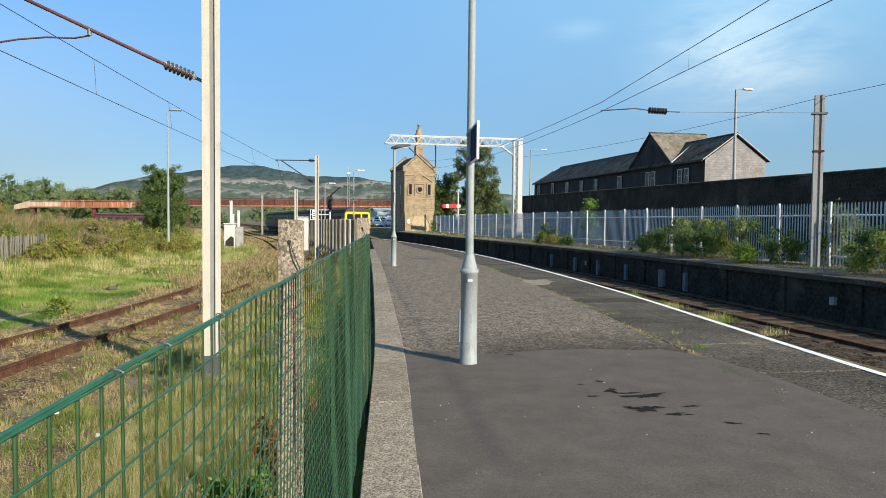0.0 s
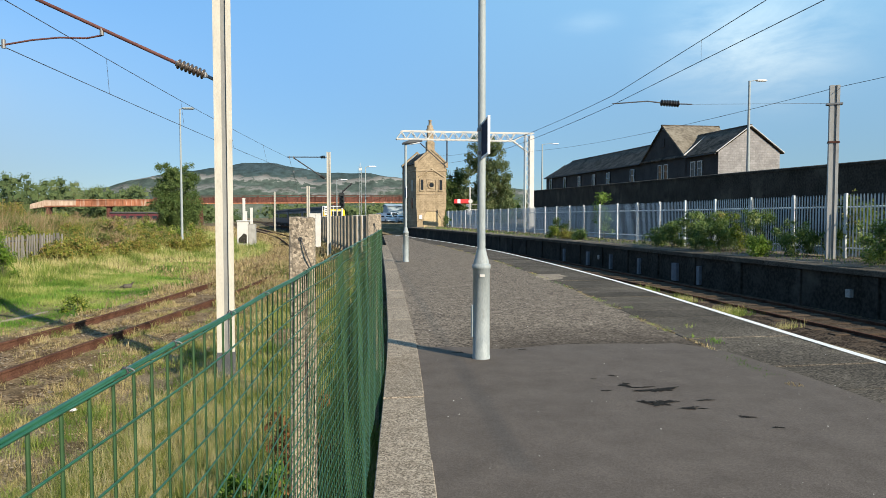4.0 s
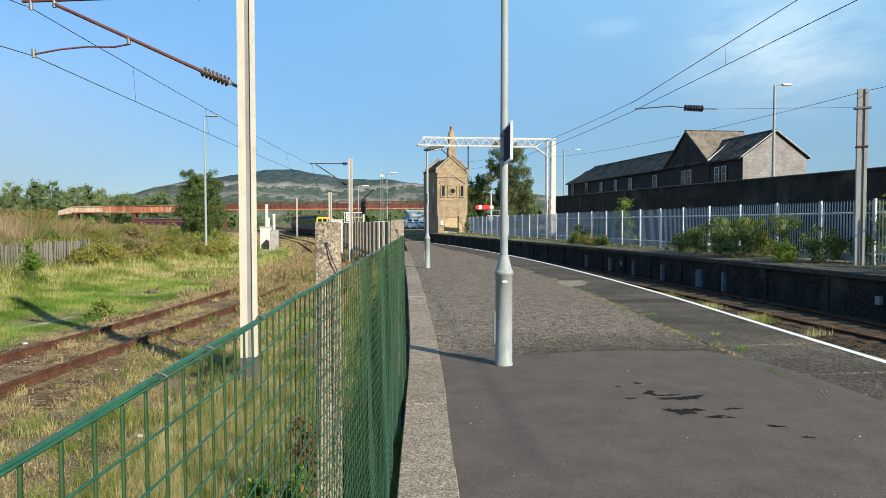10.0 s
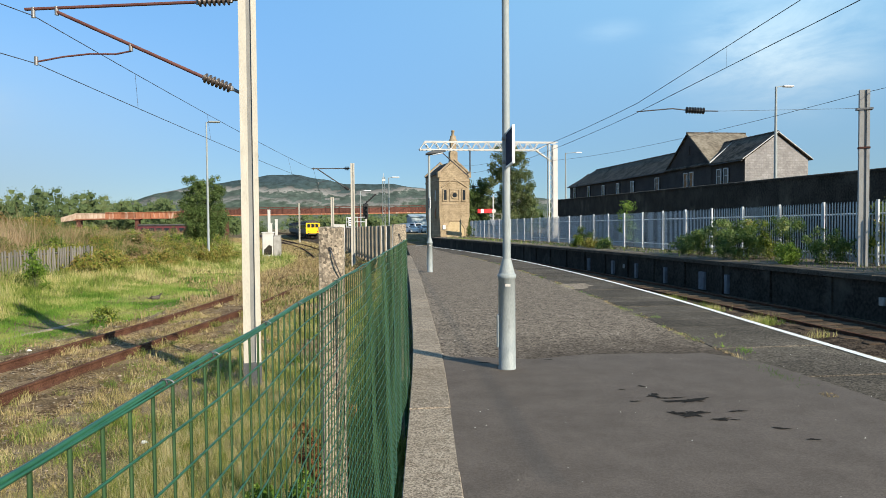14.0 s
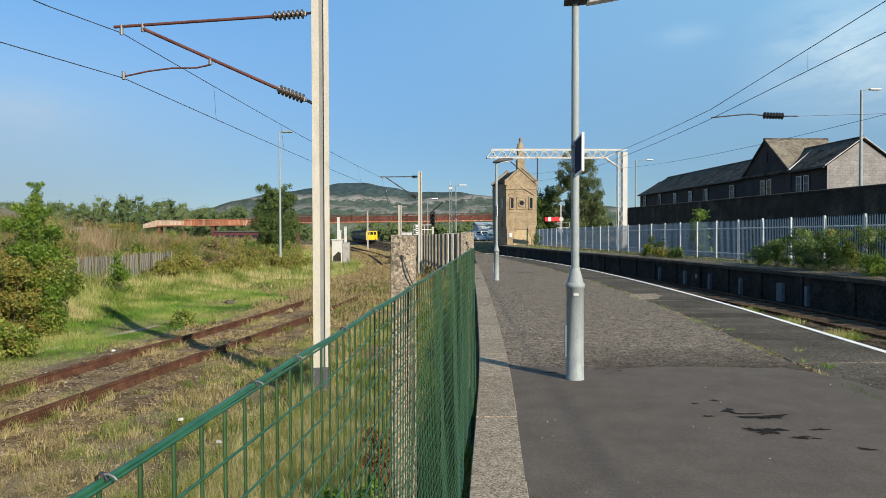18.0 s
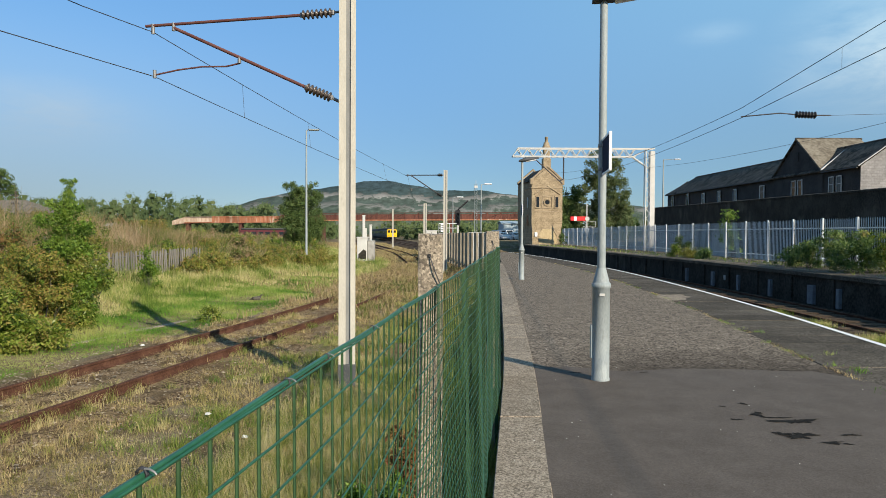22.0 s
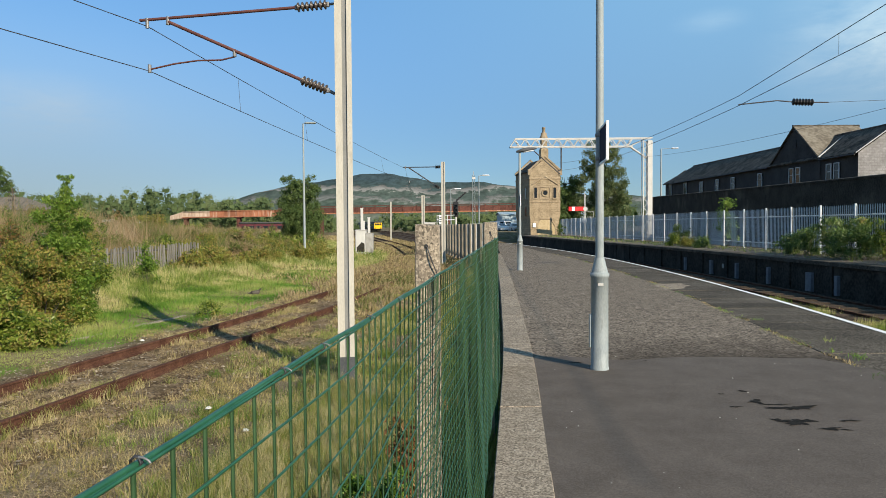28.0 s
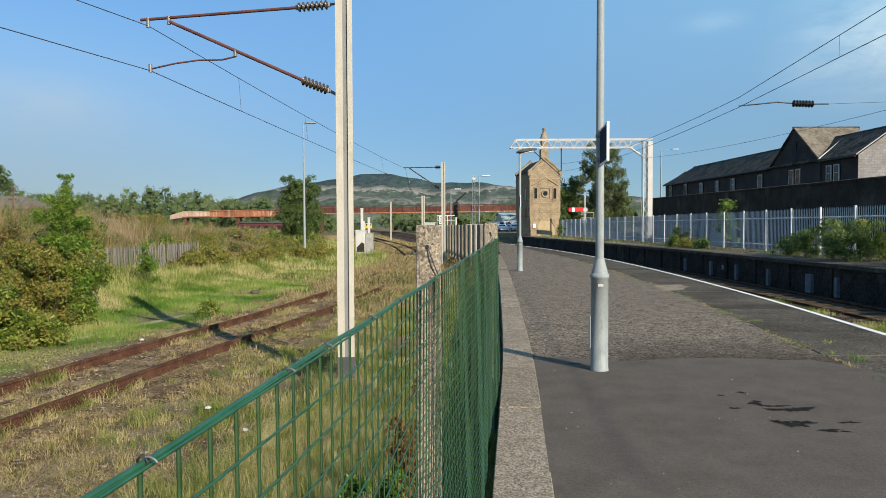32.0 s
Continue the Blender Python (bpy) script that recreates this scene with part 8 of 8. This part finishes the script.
def colour_light():
    t = thing("railway_signal", "black colour-light signal with white steps and cage", "signal", (1.15, 62, -1.0))
    part("post", Soup().tube((0, 0, 0), (0, 0, 4.6), 0.08, n=10), WHITE_STEEL, t)
    head = part("head", Soup().box(-0.22, 0.22, -0.12, 0.12, 3.35, 4.7, c=0.05), BLACK_PAINT, t, "black signal head")
    for z in (3.6, 3.95, 4.3):
        part("hood", Soup().tube((0, -0.1, z), (0, -0.34, z), 0.13, 0.14, 12, caps=False), BLACK_PAINT, head)
    for i in range(5):
        a = (0.12 + 0.17 * i, -0.1, 4.85 + 0.15 * i)
        part("route_light", Soup().tube(a, (a[0], -0.24, a[2]), 0.085, n=10), BLACK_PAINT, t)
    part("route_bar", Soup().tube((0.0, 0, 4.7), (0.9, 0, 5.5), 0.06, n=6), BLACK_PAINT, t)
    cage = Soup()
    for x in (-1.65, -1.2, -0.75):
        cage.tube((x, -0.3, 2.6), (x, -0.3, 3.5), 0.025, n=5)
    for z in (2.65, 3.1, 3.5):
        cage.tube((-1.65, -0.3, z), (-0.1, -0.3, z), 0.03, n=5)
    part("cage", cage, WHITE_PLASTIC, t, "white handrail cage")
    part("plate", Soup().box(-1.5, -1.0, -0.36, -0.32, 2.75, 3.5, c=0.01), WHITE_PLASTIC, t, "white plate with dark bars")
    for i in range(3):
        part("bar", Soup().box(-1.44, -1.06, -0.372, -0.362, 2.9 + 0.18 * i, 2.98 + 0.18 * i), BLACK_PAINT, t)


colour_light()


def semaphore():
    t = thing("semaphore_signal", "red and white semaphore signal arm on a white post", "signal", (19.1, 95, -0.6))
    part("post", Soup().tube((0, 0, 0), (0, 0, 6.0), 0.11, 0.09, 10), WHITE_STEEL, t)
    part("finial", Soup().lathe([(0.09, 5.95), (0.16, 6.05), (0.05, 6.3), (0.01, 6.7)], 10), WHITE_STEEL, t)
    arm = part("arm", Soup().box(-2.2, 0.1, -0.16, -0.12, 4.02, 4.60, c=0.02), RED_ENAMEL, t, "red signal arm")
    part("stripe", Soup().box(-1.75, -1.35, -0.166, -0.161, 4.03, 4.59), WHITE_PLASTIC, arm)
    part("spectacle", Soup().tube((0.05, -0.2, 4.3), (0.05, -0.12, 4.3), 0.30, n=14), WHITE_STEEL, t)
    part("platform_rail", Soup().tube((-0.5, 0, 3.2), (1.2, 0, 3.2), 0.04, n=5).tube((-0.5, 0, 3.9), (1.2, 0, 3.9), 0.03, n=5).tube((1.2, 0, 3.2), (1.2, 0, 3.9), 0.03, n=5), WHITE_STEEL, t)
    part("name_plate", Soup().lathe([(0.36, 0.0), (0.36, 0.05)], 16, (-0.05, -0.15, 2.75), (0, -1, 0)), WHITE_PLASTIC, t, "white oval plate")


semaphore()


def vehicle(x, y, z, turn, van, paint, label):
    t = thing("van" if van else "car", label, "van" if van else "car", (x, y, z), turn, group="parked vehicles")
    L, H, hood = (4.9, 2.0, 1.1) if van else (4.2, 1.45, 0.95)
    out = [(-L / 2, 0.3), (L / 2, 0.3), (L / 2, hood * 0.75), (L / 2 - 0.15, hood), (L / 2 - 0.95, hood + 0.08), (L / 2 - 1.55, H - 0.05), (L / 2 - 2.0, H), (-L / 2 + (0.15 if van else 0.9), H), (-L / 2 + 0.02, hood + 0.1)]
    n = len(out)
    s = Soup()
    vs = [(a, -0.85 + (0.12 if b > hood + 0.1 else 0), b) for a, b in out] + [(a, 0.85 - (0.12 if b > hood + 0.1 else 0), b) for a, b in out]
    s.add(vs, [tuple(range(n - 1, -1, -1)), tuple(range(n, 2 * n))] + [(i, (i + 1) % n, n + (i + 1) % n, n + i) for i in range(n)])
    part("body", clean("body", s), paint, t)
    part("windscreen", Soup().add([(L / 2 - 1.0, -0.7, hood + 0.14), (L / 2 - 1.0, 0.7, hood + 0.14), (L / 2 - 1.50, 0.64, H - 0.13), (L / 2 - 1.50, -0.64, H - 0.13)], [(0, 1, 2, 3)]), GLASS, t, at=(0.03, 0, 0.02))
    for sy in (-1, 1):
        part("side_window", Soup().box(-0.6 if van else -1.0, L / 2 - 1.7, sy * 0.80 - 0.02, sy * 0.80 + 0.02, hood + 0.12, H - 0.18), GLASS, t)
        for wx in (-L / 2 + 0.85, L / 2 - 0.85):
            w = part("wheel", Soup().tube((wx, sy * 0.72, 0.32), (wx, sy * 0.88, 0.32), 0.32, n=16), BLACK_PAINT, t)
            part("hub", Soup().tube((wx, sy * 0.87, 0.32), (wx, sy * 0.90, 0.32), 0.19, n=12), STEEL_FIT, w)
        part("headlight", Soup().box(L / 2 - 0.06, L / 2 + 0.02, sy * 0.6 - 0.15, sy * 0.6 + 0.15, 0.62, 0.8, c=0.02), WHITE_PLASTIC, t)
    return t


CAR_SILVER = grainy("silver_paint", (0.55, 0.56, 0.57), (0.62, 0.63, 0.64), 2, 0.3, 0.3, bump=0)
for x, y, turn, van, paint, label in ((9.2, 113, -70, False, WHITE_PLASTIC, "white parked car beyond the platform's end"), (10.3, 117, -62, True, WHITE_PLASTIC, "white parked van beyond the platform's end"), (8.3, 119, -80, False, CAR_SILVER, "silver parked car beside the shed"), (11.2, 112, -75, False, CAR_SILVER, "silver parked car near the tracks"), (9.6, 126, -75, True, WHITE_PLASTIC, "white parked van beside the shed")):
    x, y = 1.22 * x, 1.22 * y
    vehicle(x, y, gz1(x, y), turn, van, paint, label)


def shed(name, x, y, w, d, h, rise, wall_mat, roof_mat, label, turn=0, hip=0.0):
    t = thing(name, label, "shed", (x, y, -1.0), turn)
    top = [(0, d / 2, h + rise), (w, d / 2, h + rise)]
    ends = [(1, 2, 6, 9, 5)] if not hip else [(1, 2, 6, 5)]
    part("wall", Soup().add([(0, 0, 0), (w, 0, 0), (w, d, 0), (0, d, 0), (0, 0, h), (w, 0, h), (w, d, h), (0, d, h)] + top, [(0, 1, 5, 4), (2, 3, 7, 6), (3, 0, 4, 8, 7)] + ends), wall_mat, t)
    for a, b in ((-0.3, d / 2), (d + 0.3, d / 2)):
        part("roof", roof_slab((-0.3, a, h - 0.1), (w + 0.3, a, h - 0.1), (w + 0.3 - hip, b, h + rise + 0.05), (-0.3, b, h + rise + 0.05)), roof_mat, t)
    if hip:
        part("roof", roof_slab((w + 0.3, -0.3, h - 0.1), (w + 0.3, d + 0.3, h - 0.1), (w + 0.3 - hip, d / 2 + 0.05, h + rise + 0.05), (w + 0.3 - hip, d / 2 - 0.05, h + rise + 0.05)), roof_mat, t)
    part("door", Soup().box(w * 0.4, w * 0.4 + 2.4, -0.06, 0.02, 0, 2.6), BLACK_PAINT, t)
    return t


BLUE_SHEET = grainy("blue_grey_sheet", (0.30, 0.38, 0.42), (0.38, 0.46, 0.50), 0.5, 0.6, bump=0.1, fine=4, stretch=(8, 1, 1))
shed("shed", 12.5, 152, 22, 12, 4.9, 0.4, BLUE_SHEET, BLUE_SHEET, "pale blue-grey sheet-metal shed beyond the cars")
shed("shed", -86.5, 112, 22, 9, 5.5, 2.1, PALE, ROOF_BROWN, "low grey-roofed shed beyond the scrub", 0, 5.0)
shed("shed", -90.0, 185, 9.5, 8, 4.1, 0.6, CONCRETE_GREY, CONCRETE_GREY, "pale flat shed behind the weedy bank")


def lattice_mast():
    t = thing("lattice_mast", "slim grey lattice radio mast beyond the platform's end", "mast", (6.6, 150, -1.0))
    for x in (-0.28, 0.28):
        for y in (-0.28, 0.28):
            part("leg", Soup().tube((x, y, 0), (0.8 * x, 0.8 * y, 13.2), 0.045, n=5), GALV, t)
    for i in range(16):
        z, q = 0.3 + 0.8 * i, 1 if i % 2 else -1
        part("lacing_bar", Soup().tube((-0.26 * q, -0.27, z), (0.26 * q, -0.27, z + 0.8), 0.03, n=4).tube((-0.27, 0.26 * q, z), (-0.27, -0.26 * q, z + 0.8), 0.03, n=4), GALV, t)
    part("aerial", Soup().tube((0, 0, 12.4), (0, 0, 14.0), 0.04, n=6).box(-0.35, 0.35, -0.3, -0.2, 12.3, 12.8, c=0.03), WHITE_STEEL, t)


lattice_mast()


def cable_trough():
    t = thing("cable_trough", "half-buried grey concrete cable trough lids in the grass", "trough")
    rc = random.Random(12)
    y = 14.6
    while y < 19.4:
        x = float(track_left(y)) - 3.45
        ob = part("lid", Soup().box(-0.07, 0.07, 0.0, 0.88, -0.08, 0.035 + rc.uniform(-0.03, 0.01), c=0.012), CONCRETE, t, at=(x, y, gz1(x, y)))
        ob.rotation_euler[2] = radians(-10.5 + rc.uniform(-1.5, 1.5))
        y += 0.90


cable_trough()


def litter():
    rc = random.Random(31)
    for x, y, k in ((-5.0, 10.3, 0.10), (-3.1, 9.2, 0.05), (-6.4, 14.9, 0.06), (-2.3, 8.1, 0.045)):
        vs = [(x + k * rc.uniform(0.6, 1.1) * math.cos(a) * c, y + k * rc.uniform(0.6, 1.1) * math.sin(a) * c, gz1(x, y) + 0.07 + k * h * rc.uniform(0.7, 1.2)) for c, h in ((1.0, 0.15), (0.7, 0.6)) for a in (math.pi * i / 4 for i in range(8))]
        vs.append((x, y, gz1(x, y) + 0.07 + 0.75 * k))
        s = Soup().add(vs, [(i, (i + 1) % 8, 8 + (i + 1) % 8, 8 + i) for i in range(8)] + [(8 + i, 8 + (i + 1) % 8, 16) for i in range(8)] + [tuple(range(7, -1, -1))])
        solo("litter", s, WHITE_STEEL, "crumpled pale scrap of litter beside the siding", "litter", group="scraps of litter")


litter()


# stored maroon coach on the far left, beneath the bridge
def stored_coach():
    t = thing("stored_coach", "maroon railway coach standing among rubble", "train", (-48.5, 168, -1.0), -80)
    part("body", Soup().box(-1.4, 1.4, 0, 12.5, 0.9, 3.2, c=0.12), MAROON, t)
    part("roof", Soup().box(-1.3, 1.3, 0.05, 12.45, 3.2, 3.7, c=0.25), TRAIN_ROOF, t)
    for i in range(7):
        part("side_window", Soup().box(-1.43, -1.38, 0.9 + 1.6 * i, 2.0 + 1.6 * i, 2.0, 2.8), GLASS, t)
        part("side_window", Soup().box(1.38, 1.43, 0.9 + 1.6 * i, 2.0 + 1.6 * i, 2.0, 2.8), GLASS, t)
    part("underframe", Soup().box(-1.1, 1.1, 0.4, 12.1, 0.0, 0.92), UNDER, t)


stored_coach()
r4 = np.random.RandomState(8)
rub = Soup()
for i in range(160):
    x, y = -46 + 9 * r4.rand(), 160 + 3 * r4.rand()
    k = 0.2 + 0.4 * r4.rand()
    rub.box(x, x + k * 1.6, y, y + k, -0.9, -0.9 + k + 1.2 * r4.rand(), pose(0, 0, 0, 0, 0, 0), 0.05)
solo("rubble_heap", rub, grainy("rubble", (0.30, 0.27, 0.26), (0.52, 0.48, 0.47), 1, 0.95, island=0.3), "heap of pale rubble before the stored coach", "rubble", kind="stuff")

for x, y, w, h, label in ((-1.55, 60, 0.9, 2.9, "white relay cabinet beside the mast"), (2.3, 66, 2.4, 2.75, "white relay cabinet behind the pale fence")):
    t = thing("relay_cabinet", label, "cabinet", (x, y, -1.0), group="lineside cabinets")
    part("body", Soup().box(0, w, 0, 0.6, 0.08, h - 0.06, c=0.02), WHITE_STEEL, t)
    part("lid", Soup().box(-0.05, w + 0.05, -0.05, 0.65, h - 0.06, h, c=0.02), WHITE_STEEL, t)
    part("plinth", Soup().box(-0.04, w + 0.04, -0.04, 0.64, -0.05, 0.08), CONCRETE_GREY, t)
    part("door_seam", Soup().box(w / 2 - 0.01, w / 2 + 0.01, -0.006, 0.0, 0.15, h - 0.15), SOOT, t)


# ---- pieces of the platforms ----
slab_row(left_edge, lambda y: left_edge(y) + 0.37, -6, 40, 1.55, -0.24, 0.012, COPING, platform, "coping_stone", 11, gap=0.005, c=0.006)
slab_row(lambda y: right_edge(y) - 1.35 * smooth(64, 40, y) - 0.28, lambda y: right_edge(y) + 0.02, -4, 62, 0.95, -0.22, 0.0, EDGE_STONE, platform, "edge_slab", 12, c=0.008)
slab_row(lambda y: far_edge(y) - 0.12, lambda y: far_edge(y) + 0.55, 8, 94, 1.1, FARZ - 0.15, FARZ, EDGE_STONE, opposite, "edge_slab", 13, c=0.02)

motions()
